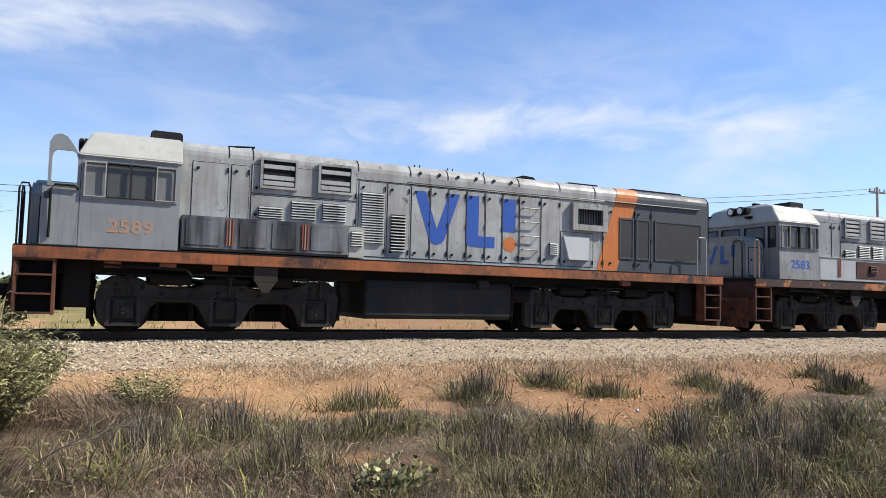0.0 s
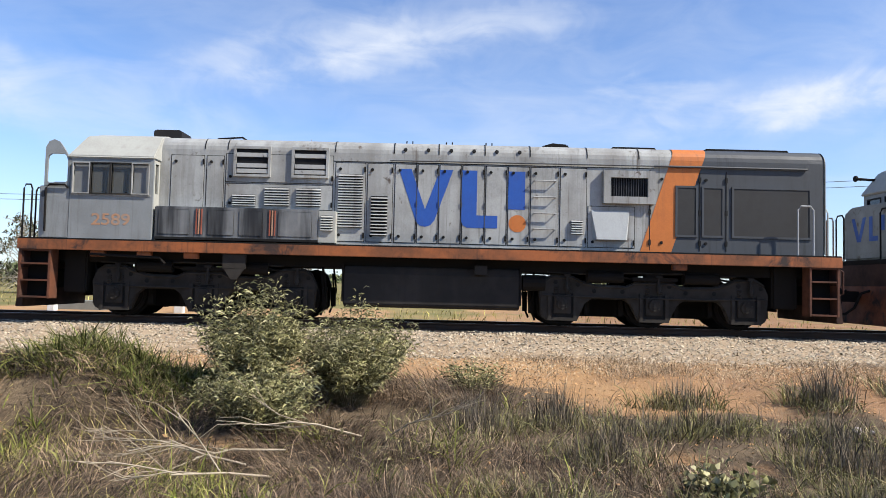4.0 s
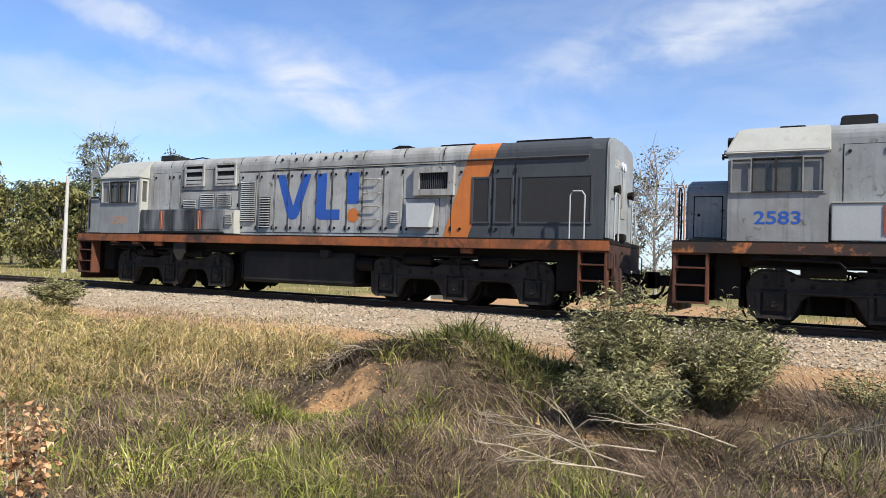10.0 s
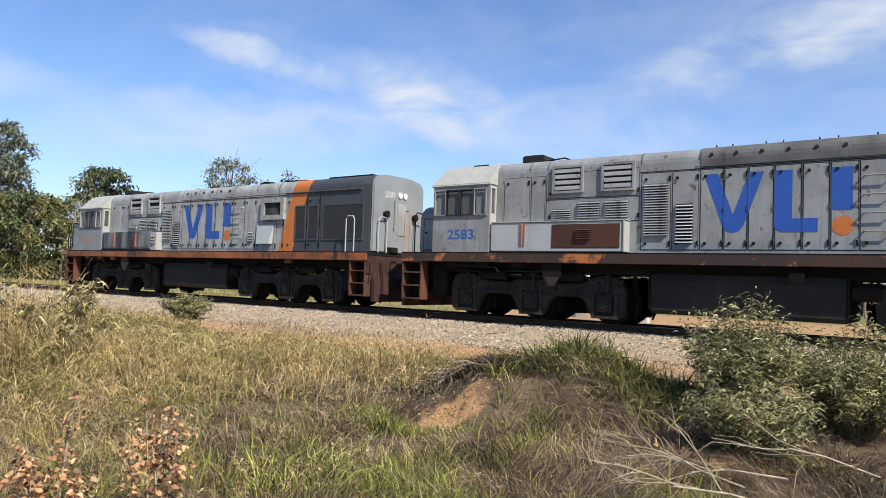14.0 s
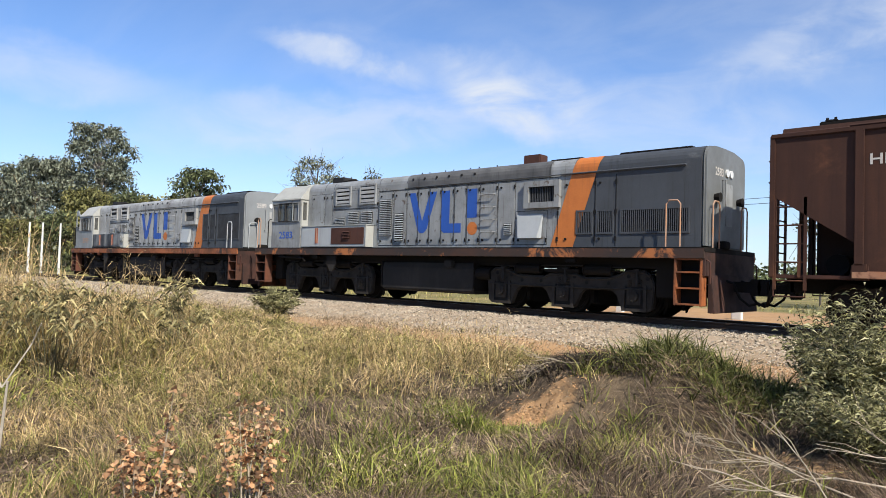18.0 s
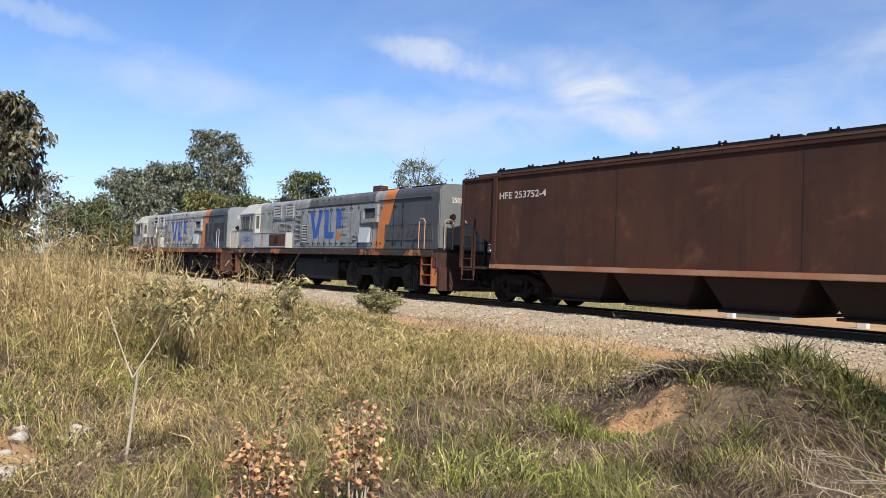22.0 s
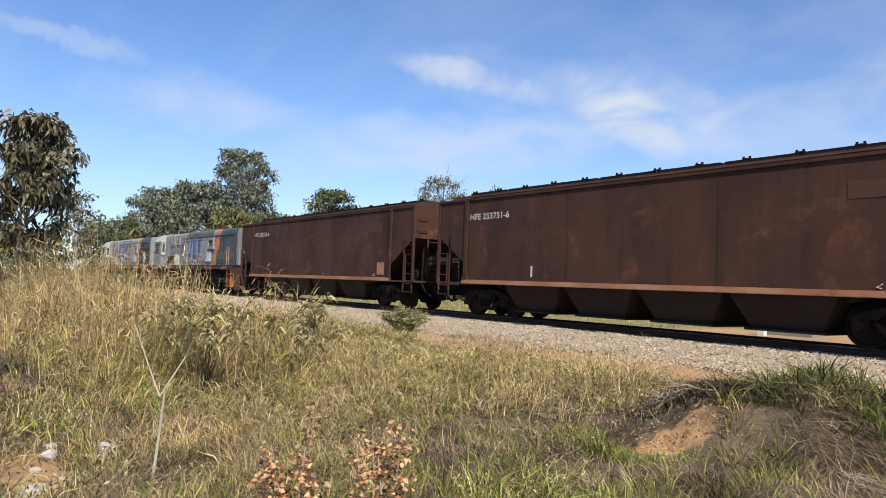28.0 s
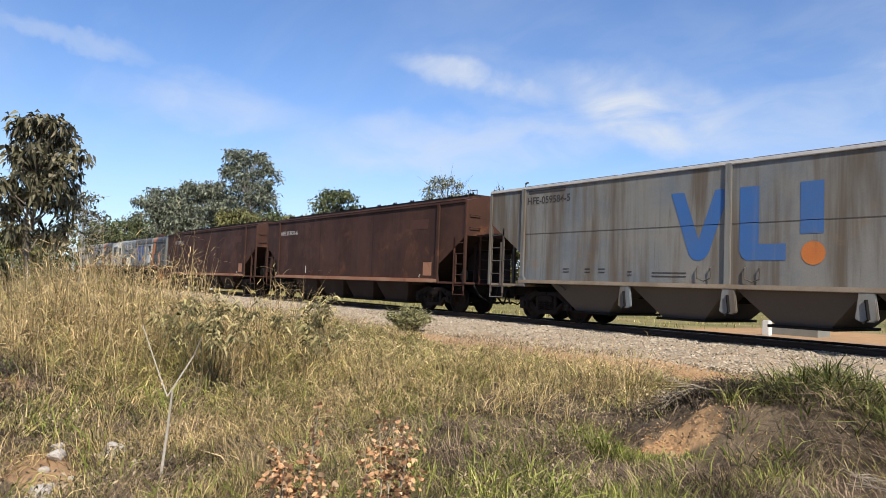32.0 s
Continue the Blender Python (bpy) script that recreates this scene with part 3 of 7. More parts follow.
def emblem(parent, x, z, height, y, blue, dot):
    """Four plain painted shapes: a chevron, an angle, a bar and a dot."""
    k = height / 1.10

    def flat(name, pts, mat, label):
        bm = bmesh.new()
        bm.faces.new([bm.verts.new((x + px * k, y, z + pz * k)) for px, pz in pts])
        part(name, bm, mat, parent, label)

    flat("painted_chevron", [(0, 1.1), (0.24, 1.1), (0.515, 0.33), (0.79, 1.1), (1.04, 1.1), (0.70, 0.13), (0.62, 0.03), (0.52, 0.0), (0.42, 0.02), (0.345, 0.10)], blue, "blue painted chevron shape")
    flat("painted_angle", [(1.20, 1.1), (1.50, 1.1), (1.50, 0.24), (1.90, 0.24), (1.90, 0.0), (1.32, 0.0), (1.24, 0.05), (1.20, 0.14)], blue, "blue painted angle shape")
    flat("painted_bar", [(2.10, 1.1), (2.42, 1.1), (2.42, 0.37), (2.10, 0.37)], blue, "blue painted upright bar")
    flat("painted_dot", [(2.28 + 0.165 * math.cos(a * math.tau / 24), 0.10 + 0.165 * math.sin(a * math.tau / 24)) for a in range(24)], dot, "orange painted dot")


def louvre(parent, x0, x1, z0, z1, count, y, mat, name="louvre_panel", gap=BLACK, fill=0.62):
    """A louvred vent: a dark back and each tilted slat."""
    vent = block(name, x0, x1, y, y + 0.02, z0, z1, gap, parent, "", 0)
    step = (z1 - z0) / count
    me = None
    for i in range(count):
        z = z0 + i * step
        if me is None:
            bm = bmesh.new()
            prism(bm, [(x0, 0), (x1, 0), (x1, step * fill), (x0, step * fill)], y - 0.012, y + 0.004)
            for v in bm.verts:
                if v.co.z < step * 0.3 and v.co.y < y:
                    v.co.y -= 0.025
            ob = part("slat", bm, mat, vent)
            me = ob.data
        else:
            ob = new("slat", me)
            ob.parent = vent
        ob.location.z = z + step * 0.2
    return vent


def bars_grille(parent, x0, x1, z0, z1, count, y, mat, fine=0.35):
    grille = block("grille", x0, x1, y, y + 0.012, z0, z1, BLACK, parent, "", 0)
    step, me = (x1 - x0) / count, None
    for i in range(count):
        if me is None:
            ob = part("bar", slab(bmesh.new(), 0, step * fine, y - 0.015, y, z0, z1), mat, grille)
            me = ob.data
        else:
            ob = new("bar", me)
            ob.parent = grille
        ob.location.x = x0 + step * (i + 0.3)
    return grille


def frame_of(parent, name, x0, x1, z0, z1, y, t, mat, deep=0.03):
    bm = bmesh.new()
    slab(bm, x0, x1, y - deep, y, z1 - t, z1), slab(bm, x0, x1, y - deep, y, z0, z0 + t)
    slab(bm, x0, x0 + t, y - deep, y, z0 + t, z1 - t), slab(bm, x1 - t, x1, y - deep, y, z0 + t, z1 - t)
    return part(name, bm, mat, parent)


SMALL = {}


def small(name, make, at, mat, parent):
    """A small repeated piece: each an object of its own, all on one mesh."""
    if name not in SMALL:
        bm = bmesh.new()
        make(bm)
        bmesh.ops.recalc_face_normals(bm, faces=bm.faces)
        SMALL[name] = bpy.data.meshes.new(name)
        bm.to_mesh(SMALL[name])
        bm.free()
        SMALL[name].materials.append(mat)
    ob = new(name, SMALL[name])
    ob.parent, ob.location = parent, at
    return ob


WHEELS = []        # wheelset, x, radius, thing


def wheelset(parent, x, r, label, mat=GRIME):
    bm = bmesh.new()
    for side in (-1, 1):
        a = [(0.0, 0.09), (r * 0.25, 0.09), (r * 0.3, 0.05), (r * 0.8, 0.03), (r * 0.86, 0.075), (r, 0.07), (r * 1.0, -0.04), (r * 1.06, -0.055), (r * 1.06, -0.075), (r * 0.8, -0.07), (r * 0.3, -0.05), (0.0, -0.06)]
        rings = []
        for q, d in a:
            rings.append([bm.verts.new((q * math.cos(k * math.tau / 28), side * (0.53 + d), q * math.sin(k * math.tau / 28))) for k in range(28)] if q else [bm.verts.new((0, side * (0.53 + d), 0))])
        for p, q in zip(rings, rings[1:]):
            for k in range(28):
                m = (k + 1) % 28
                bm.faces.new([p[0], q[k], q[m]] if len(p) == 1 else [p[k], q[0], p[m]] if len(q) == 1 else [p[k], q[k], q[m], p[m]])
        for k in range(5):
            t = k * math.tau / 5
            c = Vector((0.55 * r * math.cos(t), side * 0.575, 0.55 * r * math.sin(t)))
            tube(bm, [c, c + Vector((0, side * 0.02, 0))], 0.035, 6)
    tube(bm, [(0, -0.6, 0), (0, 0.6, 0)], 0.08, 10)
    w = part("wheelset", bm, mat, parent, label)
    w.location = (x, 0, r)
    WHEELS.append((w, x, r, parent))
    return w


def coil(x, y, z0, z1, r, turns=5):
    """A coil spring round an upright line."""
    k = turns * 8
    return tube(bmesh.new(), [(x + r * math.cos(i * math.tau / 8), y + r * math.sin(i * math.tau / 8), z0 + (z1 - z0) * i / k) for i in range(k + 1)], 0.014, 5)


def loco_truck(parent, c, axles):
    """A three-axle truck: cast side frames with arches and legs, axle boxes, springs, hangers, brake rigging and pipes."""
    bm = bmesh.new()
    slab(bm, c - 1.9, c + 1.9, -0.35, 0.35, 0.62, 0.86)
    for x in (c - 0.9, c + 0.9):
        slab(bm, x - 0.22, x + 0.22, -0.9, 0.9, 0.55, 0.85)
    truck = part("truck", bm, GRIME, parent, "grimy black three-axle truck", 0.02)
    a0, a1, a2 = axles
    for side in (-1, 1):
        top = [(a0 - 0.46, 0.70), (a0 - 0.36, 0.93), (a0 - 0.22, 1.02), (a0 + 0.18, 1.02), (a0 + 0.40, 0.92), (a0 + 0.62, 0.86), (c - 0.55, 0.84), (c - 0.35, 0.93), (c + 0.35, 0.93), (c + 0.55, 0.84), (a2 - 0.62, 0.86), (a2 - 0.40, 0.92), (a2 - 0.18, 1.02), (a2 + 0.22, 1.02), (a2 + 0.36, 0.93), (a2 + 0.46, 0.70)]
        low = [(a2 + 0.42, 0.20), (a2 + 0.30, 0.13), (a2 - 0.30, 0.13), (a2 - 0.37, 0.30), (a2 - 0.44, 0.46), (a2 - 0.56, 0.56), (a1 + 0.58, 0.56), (a1 + 0.46, 0.46), (a1 + 0.38, 0.30), (a1 + 0.30, 0.14), (a1 - 0.30, 0.14), (a1 - 0.38, 0.30), (a1 - 0.46, 0.46), (a1 - 0.58, 0.56), (a0 + 0.56, 0.56), (a0 + 0.44, 0.46), (a0 + 0.37, 0.30), (a0 + 0.30, 0.13), (a0 - 0.30, 0.13), (a0 - 0.42, 0.20)]
        y = side * 0.92
        o = y + side * 0.075
        frame_ = part("side_frame", prism(bmesh.new(), top + low, y - 0.075, y + 0.075), DUSTY, truck, "dusty cast side frame", 0.022)
        # raised rib along the upper edge
        part("frame_rib", tube(bmesh.new(), [(x, o, z - 0.05) for x, z in top[1:-1]], 0.028, 6), DUSTY, frame_)
        for n, a in enumerate(axles):
            # black plate on the solid frame paints the recess shade round the axle box
            small("pedestal_shade_plate", lambda b: slab(b, -0.215, 0.215, -0.004, 0.004, 0.20, 0.66), (a, o, 0), BLACK, frame_)
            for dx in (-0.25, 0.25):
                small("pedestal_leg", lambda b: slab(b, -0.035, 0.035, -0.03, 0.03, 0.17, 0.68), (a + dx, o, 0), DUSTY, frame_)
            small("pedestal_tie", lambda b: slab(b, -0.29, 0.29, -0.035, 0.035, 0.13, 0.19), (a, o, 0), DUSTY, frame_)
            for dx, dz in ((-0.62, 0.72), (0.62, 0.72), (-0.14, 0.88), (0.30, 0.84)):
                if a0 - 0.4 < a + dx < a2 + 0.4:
                    # black disc paints the dark inside of a hole, none is cut
                    small("hole_shade_disc", lambda b: tube(b, [(0, -0.005, 0), (0, 0.005, 0)], 0.045, 10), (a + dx, o, dz), BLACK, frame_)
            bm = bmesh.new()
            slab(bm, a - 0.165, a + 0.165, y + side * 0.05 - 0.07, y + side * 0.05 + 0.07, 0.27, 0.60)
            tube(bm, [(a, y + side * 0.10, 0.46), (a, y + side * 0.165, 0.46)], 0.125, 14)
            tube(bm, [(a, y + side * 0.16, 0.46), (a, y + side * 0.185, 0.46)], 0.055, 10)
            box = part("axle_box", bm, DUSTY, truck, "", 0.008)
            for k in range(6):
                t = k * math.tau / 6 + 0.3
                small("bolt", lambda b: tube(b, [(0, -0.015, 0), (0, 0.015, 0)], 0.016, 6), (a + 0.098 * math.cos(t), y + side * 0.17, 0.46 + 0.098 * math.sin(t)), TANK, box)
            for dx in (-0.12, 0.12):
                part("spring", coil(a + dx, y + side * 0.05, 0.60, 0.80, 0.05), DUSTY, truck)
            bm = bmesh.new()
            tube(bm, [(a + 0.08, y + side * 0.13, 0.70), (a + 0.08, y + side * 0.13, 1.02)], 0.026, 8)
            tube(bm, [(a + 0.08, y + side * 0.13, 0.74), (a + 0.08, y + side * 0.13, 0.88)], 0.048, 8)
            slab(bm, a + 0.02, a + 0.14, y + side * 0.13 - 0.035, y + side * 0.13 + 0.035, 1.0, 1.04)
            part("damper", bm, TANK, truck)
            # brake hangers and shoes beside each wheel
            for dx in (-0.56, 0.56):
                bm = slab(bmesh.new(), a + dx - 0.045, a + dx + 0.045, min(side * 0.48, side * 0.64), max(side * 0.48, side * 0.64), 0.24, 0.66)
                tube(bm, [(a + dx, side * 0.66, 0.42), (a + dx * 0.9, side * 0.72, 0.96)], 0.022, 6)
                part("brake_shoe", bm, GRIME, truck)
        for x0, x1 in ((c - 1.30, c - 0.62), (c + 0.60, c + 1.26)):
            bm = bmesh.new()
            tube(bm, [(x0, o, 1.0), (x1, o, 1.0)], 0.115, 12)
            tube(bm, [(x0 - 0.03, o, 1.0), (x0, o, 1.0)], 0.135, 12)
            tube(bm, [(x1, o, 1.0), (x1 + 0.22, o, 0.97)], 0.024, 6)
            part("brake_cylinder", bm, GRIME, truck)
        part("spring_plank", slab(bmesh.new(), c - 0.45, c + 0.45, y - 0.14, y + 0.14, 0.93, 1.01), GRIME, truck, "", 0.01)
        part("side_bearer", slab(bmesh.new(), c - 0.18, c + 0.18, y - 0.1, y + 0.1, 1.01, 1.10), GRIME, truck, "", 0.01)
        part("brake_rod", tube(bmesh.new(), [(a0 - 0.4, y + side * 0.10, 0.62), (a0 + 0.7, y + side * 0.115, 0.60), (a2 - 0.7, y + side * 0.115, 0.60), (a2 + 0.4, y + side * 0.10, 0.62)], 0.018, 6), TANK, truck)
        part("air_pipe", tube(bmesh.new(), [(a0 - 0.3, o, 1.07), (a0 + 0.5, o, 1.05), (c - 0.4, o + side * 0.04, 1.09), (c + 0.6, o + side * 0.04, 1.09), (a2 - 0.2, o, 1.06)], 0.016, 6), TANK, truck)
        for a, d in ((a0, -1), (a2, 1)):
            part("sand_pipe", tube(bmesh.new(), [(a + d * 0.52, side * 0.72, 1.12), (a + d * 0.60, side * 0.66, 0.6), (a + d * 0.56, side * 0.58, 0.30), (a + d * 0.48, side * 0.55, 0.10)], 0.024, 6), GRIME, truck)
    for a in (a0 + 0.78, a1 + 0.8, a1 - 0.8, a2 - 0.78):
        small("traction_motor", lambda b: slab(b, -0.36, 0.36, -0.44, 0.44, 0.20, 0.80), (a, 0, 0), GRIME, truck)
    for a in axles:
        wheelset(parent, a, 0.47, "dark steel wheels on an axle")


def steps(parent, x0, x1, side, mat):
    y0, y1 = side * 1.40, side * 1.12
    ladder = new("step_ladder")
    ladder.parent = parent
    ladder["label"] = "worn boarding steps below the platform"
    for x in (x0, x1 - 0.05):
        block("stringer", x, x + 0.05, min(y0, y1), max(y0, y1), 0.33, 1.33, mat, ladder, "", 0.008)
    for z in (0.34, 0.66, 0.98, 1.24):
        block("step", x0 + 0.05, x1 - 0.05, min(y0, y1), max(y0, y1), z, z + 0.035, mat, ladder, "", 0.006)
    block("back_plate", x0 + 0.05, x1 - 0.05, min(y1, y1 + side * 0.02), max(y1, y1 + side * 0.02), 0.36, 1.3, GRIME, ladder, "", 0)


def loop_rail(parent, x, y, z0, z1, wide, along_x, mat, label=""):
    d = Vector((wide, 0, 0)) if along_x else Vector((0, wide, 0))
    p = Vector((x, y, 0))
    pts = [p + Vector((0, 0, z0)), p + Vector((0, 0, z1 - 0.08)), p + d * 0.2 + Vector((0, 0, z1)), p + d * 0.8 + Vector((0, 0, z1)), p + d + Vector((0, 0, z1 - 0.08)), p + d + Vector((0, 0, z0))]
    return part("handrail", tube(bmesh.new(), pts, 0.017, 8), mat, parent, label)


def coupler(parent, x, way):
    bm = bmesh.new()
    slab(bm, min(x, x + way * 0.45), max(x, x + way * 0.45), -0.09, 0.09, 0.62, 0.84)
    prism(bm, [(x + way * 0.42, 0.56), (x + way * 0.62, 0.56), (x + way * 0.66, 0.73), (x + way * 0.62, 0.90), (x + way * 0.42, 0.90)], -0.17, 0.14)
    slab(bm, min(x, x - way * 0.1), max(x, x - way * 0.1), -0.28, 0.28, 0.52, 0.96)
    c = part("coupler", bm, GRIME, parent, "heavy dark knuckle coupler", 0.02)
    for y in (-0.42, 0.42):
        part("air_hose", tube(bmesh.new(), [(x, y, 0.86), (x + way * 0.18, y, 0.80), (x + way * 0.3, y * 0.9, 0.5), (x + way * 0.45, y * 0.7, 0.36), (x + way * 0.62, y * 0.5, 0.42)], 0.028, 6), GRIME, c)


CABGREY = material("blue_grey_cab_paint", (0.27, 0.285, 0.285), 0.5, other=(0.20, 0.21, 0.21), scale=1.1, amount=0.8, bump=0.05, streak=(0.12, 0.11, 0.10), streak_amount=0.6)
DULLGREY = material("dull_blue_grey_paint", (0.315, 0.328, 0.325), 0.5, other=(0.19, 0.196, 0.19), scale=1.3, amount=0.85, bump=0.06, streak=(0.09, 0.075, 0.06), streak_amount=0.9, bands=((0.19, 0.19, 0.18), 0.45), spots=(0.10, 0.075, 0.055), spots_at=(0.57, 0.69), spots_scale=4.5)
# mid grey with the following wagon's shadow put into the paint tone
SHADEGREY = material("wagon_shade_mid_grey_paint", (0.17, 0.178, 0.175), 0.5, other=(0.10, 0.105, 0.105), scale=1.2, bump=0.05, streak=(0.05, 0.048, 0.045), streak_amount=0.7)


def locomotive(label, second):
    """A long-hood diesel with its cab end in front (x = 0). The second one has rustier sills, low grilles and a stack."""
    root = tagged(new("diesel_locomotive"), label, "locomotive", "locomotives of the train")
    sill, coat = (SILLDARK, DULLGREY) if second else (SILL, GREY)
    body = block("platform", 0.14, 15.92, -EDGE, EDGE, 1.40, 1.5, GRIME, root)
    for side in (-1, 1):
        y = side * (EDGE + 0.012)
        block("side_sill", 0.14, 15.92, min(y, y - side * 0.06), max(y, y - side * 0.06), 1.27, 1.47, sill, root, "worn orange steel side sill" if not second else "grimy steel side sill with orange remnants", 0.008)
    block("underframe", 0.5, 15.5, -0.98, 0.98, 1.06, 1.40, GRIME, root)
    for x in (0.14, 15.82):
        block("end_beam", x, x + 0.1, -1.38, 1.38, 0.92, 1.40, PILOT, root, "sooty rust-red end beam")
    # hood
    hood = part("hood", hood_mesh(2.66, 12.75), coat, root, "weathered light grey engine hood")
    rear = part("rear_hood", hood_mesh(12.75, 15.72), DARKGREY, root, "dark grey radiator hood")
    rear_end = part("rear_end", loft(bmesh.new(), [(-y, z) for y, z in hood_outline()] + [(y, z) for y, z in reversed(hood_outline()[:-1])], 15.72, 15.80), SHADEGREY if second else CABGREY, root, "rounded grey hood end darkened for the wagon's shade" if second else "blue-grey rounded hood end", 0.06)
    part("orange_stripe", skin(lambda z: (12.78 - max(0, 3.5 - z) * 0.325, 13.43 - max(0, 3.5 - z) * 0.345), 0.006), ORANGE, hood, "slanting orange paint stripe")
    n = -HOOD
    # doors along the side, a little proud of the hood
    for x0, x1, z0, z1 in ((2.9, 3.54, 1.62, 3.2), (3.6, 3.93, 1.62, 3.2), (3.98, 6.08, 2.70, 3.25), (3.98, 6.08, 2.18, 2.66), (6.14, 6.72, 1.58, 3.12), (6.77, 7.26, 1.58, 3.12),
                           (7.31, 7.72, 1.58, 3.12), (7.76, 8.15, 1.58, 3.12), (8.19, 8.60, 1.58, 3.12), (8.64, 9.06, 1.58, 3.12), (9.10, 9.50, 1.58, 3.12), (9.54, 9.94, 1.58, 3.12),
                           (9.98, 10.52, 1.58, 3.12), (10.56, 11.07, 1.58, 3.12), (11.11, 12.02, 1.58, 2.38)):
        block("door_gap", x0 - 0.010, x1 + 0.010, n - 0.004, n + 0.01, z0 - 0.010, z1 + 0.010, GRIME, hood, "", 0)
        door = block("engine_door", x0, x1, n - 0.012, n + 0.01, z0, z1, coat, hood, "", 0.006)
        for z in ((z0 + 0.12, z1 - 0.12) if z1 - z0 > 1 else (z0 + 0.1,)):
            small("latch", lambda b: tube(b, [(0, -0.012, 0), (0, -0.032, 0)], 0.030, 8), (x0 + 0.09, n, z), BLACK, door)
            small("hinge", lambda b: slab(b, -0.014, 0.014, -0.03, -0.012, -0.05, 0.05), (x1 - 0.01, n, z), GRIME, door)
    for x in (12.32, 13.30, 13.82):
        bm = bmesh.new()
        slab(bm, x - 0.008, x + 0.008, n - 0.008, n + 0.01, 1.55, 3.12)
        for z in (1.7, 2.3, 2.95):
            slab(bm, x - 0.022, x + 0.022, n - 0.022, n, z - 0.05, z + 0.05)
        part("door_seam", bm, BLACK, rear if x > 12.75 else hood)
    for x in (12.55, 13.42):
        for z in (1.7, 2.95):
            small("latch", lambda b: tube(b, [(0, -0.012, 0), (0, -0.032, 0)], 0.030, 8), (x, n + 0.008, z), BLACK, rear if x > 12.75 else hood)
    # louvred shutters, louvres, grilles
    for x0, x1 in ((4.13, 4.86), (5.27, 6.0)):
        f = frame_of(hood, "shutter_frame", x0, x1, 2.80, 3.40, n - 0.012, 0.05, coat, 0.05)
        block("opening", x0 + 0.05, x1 - 0.05, n - 0.018, n - 0.012, 2.85, 3.35, BLACK, f, "", 0)
        for i in range(4 if second else 3):
            z = 2.87 + i * (0.125 if second else 0.11) + (0.1 if not second and i == 2 else 0)
            block("shutter_slat", x0 + 0.06, x1 - 0.06, n - 0.05, n - 0.02, z, z + 0.085, SCUFFED, f, "", 0.006)
    for x0, x1, z0, z1, k in ((4.13, 4.58, 2.22, 2.45, 5), (4.76, 5.24, 2.24, 2.60, 7), (5.38, 5.86, 2.24, 2.60, 7), (6.20, 6.68, 1.85, 2.90, 20), (10.78, 11.0, 1.82, 2.10, 6)):
        louvre(hood, x0, x1, z0, z1, k, n - 0.03, coat)
    louvre(hood, 6.85, 7.17, 1.70, 2.48, 12, n - 0.03, PALE if second else coat, fill=0.4)
    box = frame_of(hood, "intake_box", 11.39, 12.40, 2.44, 3.09, n, 0.14, coat, 0.10)
    bars_grille(box, 11.54, 12.26, 2.56, 2.95, 15, n - 0.03, DARKGREY, 0.22)
    bm = prism(bmesh.new(), [(11.2, 1.72), (11.88, 1.72), (11.92, 2.30), (11.16, 2.30)], n - 0.03, n - 0.01)
    for v in bm.verts:
        if v.co.y < n - 0.02 and v.co.z < 2:
            v.co.y -= 0.10
            v.co.x += 0.06 if v.co.x < 11.5 else -0.06
    part("deflector_plate", bm, PALE, hood, "pale tilted cover plate", 0.008)
    low, high = (1.84, 2.31) if second else (1.86, 2.79)
    for x0, x1 in ((12.86, 13.22), (13.38, 13.74), (13.97, 15.45)):
        f = frame_of(rear, "grille_frame", x0 - 0.04, x1 + 0.04, low - 0.04, high + 0.04, n, 0.04, DARKGREY, 0.022)
        if second:
            bars_grille(f, x0, x1, low, high, int((x1 - x0) / 0.045), n - 0.004, DARKGREY)
        else:
            block("mesh_screen", x0, x1, n - 0.012, n + 0.004, low, high, MESHDARK, f, "fine dark radiator mesh", 0)
    bm = bmesh.new()
    tube(bm, [(12.4, n - 0.03, 3.2), (15.4, n - 0.03, 3.2)], 0.022, 8)
    tube(bm, [(7.2, n - 0.02, 3.19), (12.4, n - 0.03, 3.2)], 0.012, 6)
    part("conduit", bm, DARKGREY, hood)
    block("door_head_seam", 6.1, 12.4, n - 0.006, n + 0.01, 3.145, 3.16, BLACK, hood, "", 0)
    # ringed lifting holes, roof seams
    for x in (7.5, 7.95, 8.4, 8.85, 9.3, 9.75):
        small("roof_latch", lambda b: tube(b, [(0, 0.03, -0.01), (0, -0.03, 0.01)], 0.036, 10), (x, n + 0.02, 3.41), BLACK, hood)
    for x in (3.55, 4.0, 6.12, 7.28, 8.16, 9.07, 9.96, 11.08, 12.1):
        bm = bmesh.new()
        o = hood_outline(0.006, 3.14)
        ring = [(-y, z) for y, z in o[1:] if z > 3.14] + [(y, z) for y, z in reversed(o[1:-1]) if z > 3.14]
        a = [(bm.verts.new((x - 0.01, y, z)), bm.verts.new((x + 0.01, y, z))) for y, z in ring]
        for p, q in zip(a, a[1:]):
            bm.faces.new((p[0], p[1], q[1], q[0]))
        part("roof_seam", bm, BLACK if not second else DARKGREY, hood)
    # side rungs
    for z in (1.90, 2.21, 2.53, 2.85):
        part("rung", tube(bmesh.new(), [(10.04, n, z), (10.04, n - 0.09, z), (10.46, n - 0.09, z), (10.46, n, z)], 0.014, 6), coat, hood)
    # roof fittings
    bm = bmesh.new()
    v = 2.88 if second else 2.18
    prism(bm, [(v, 3.58), (v + 0.58, 3.58), (v + 0.58, 3.84), (v + 0.54, 3.87), (v + 0.04, 3.87), (v, 3.84)], -0.30, 0.30)
    part("roof_vent", bm, TANK, hood, "squat dark roof vent", 0.015)
    bm = bmesh.new()
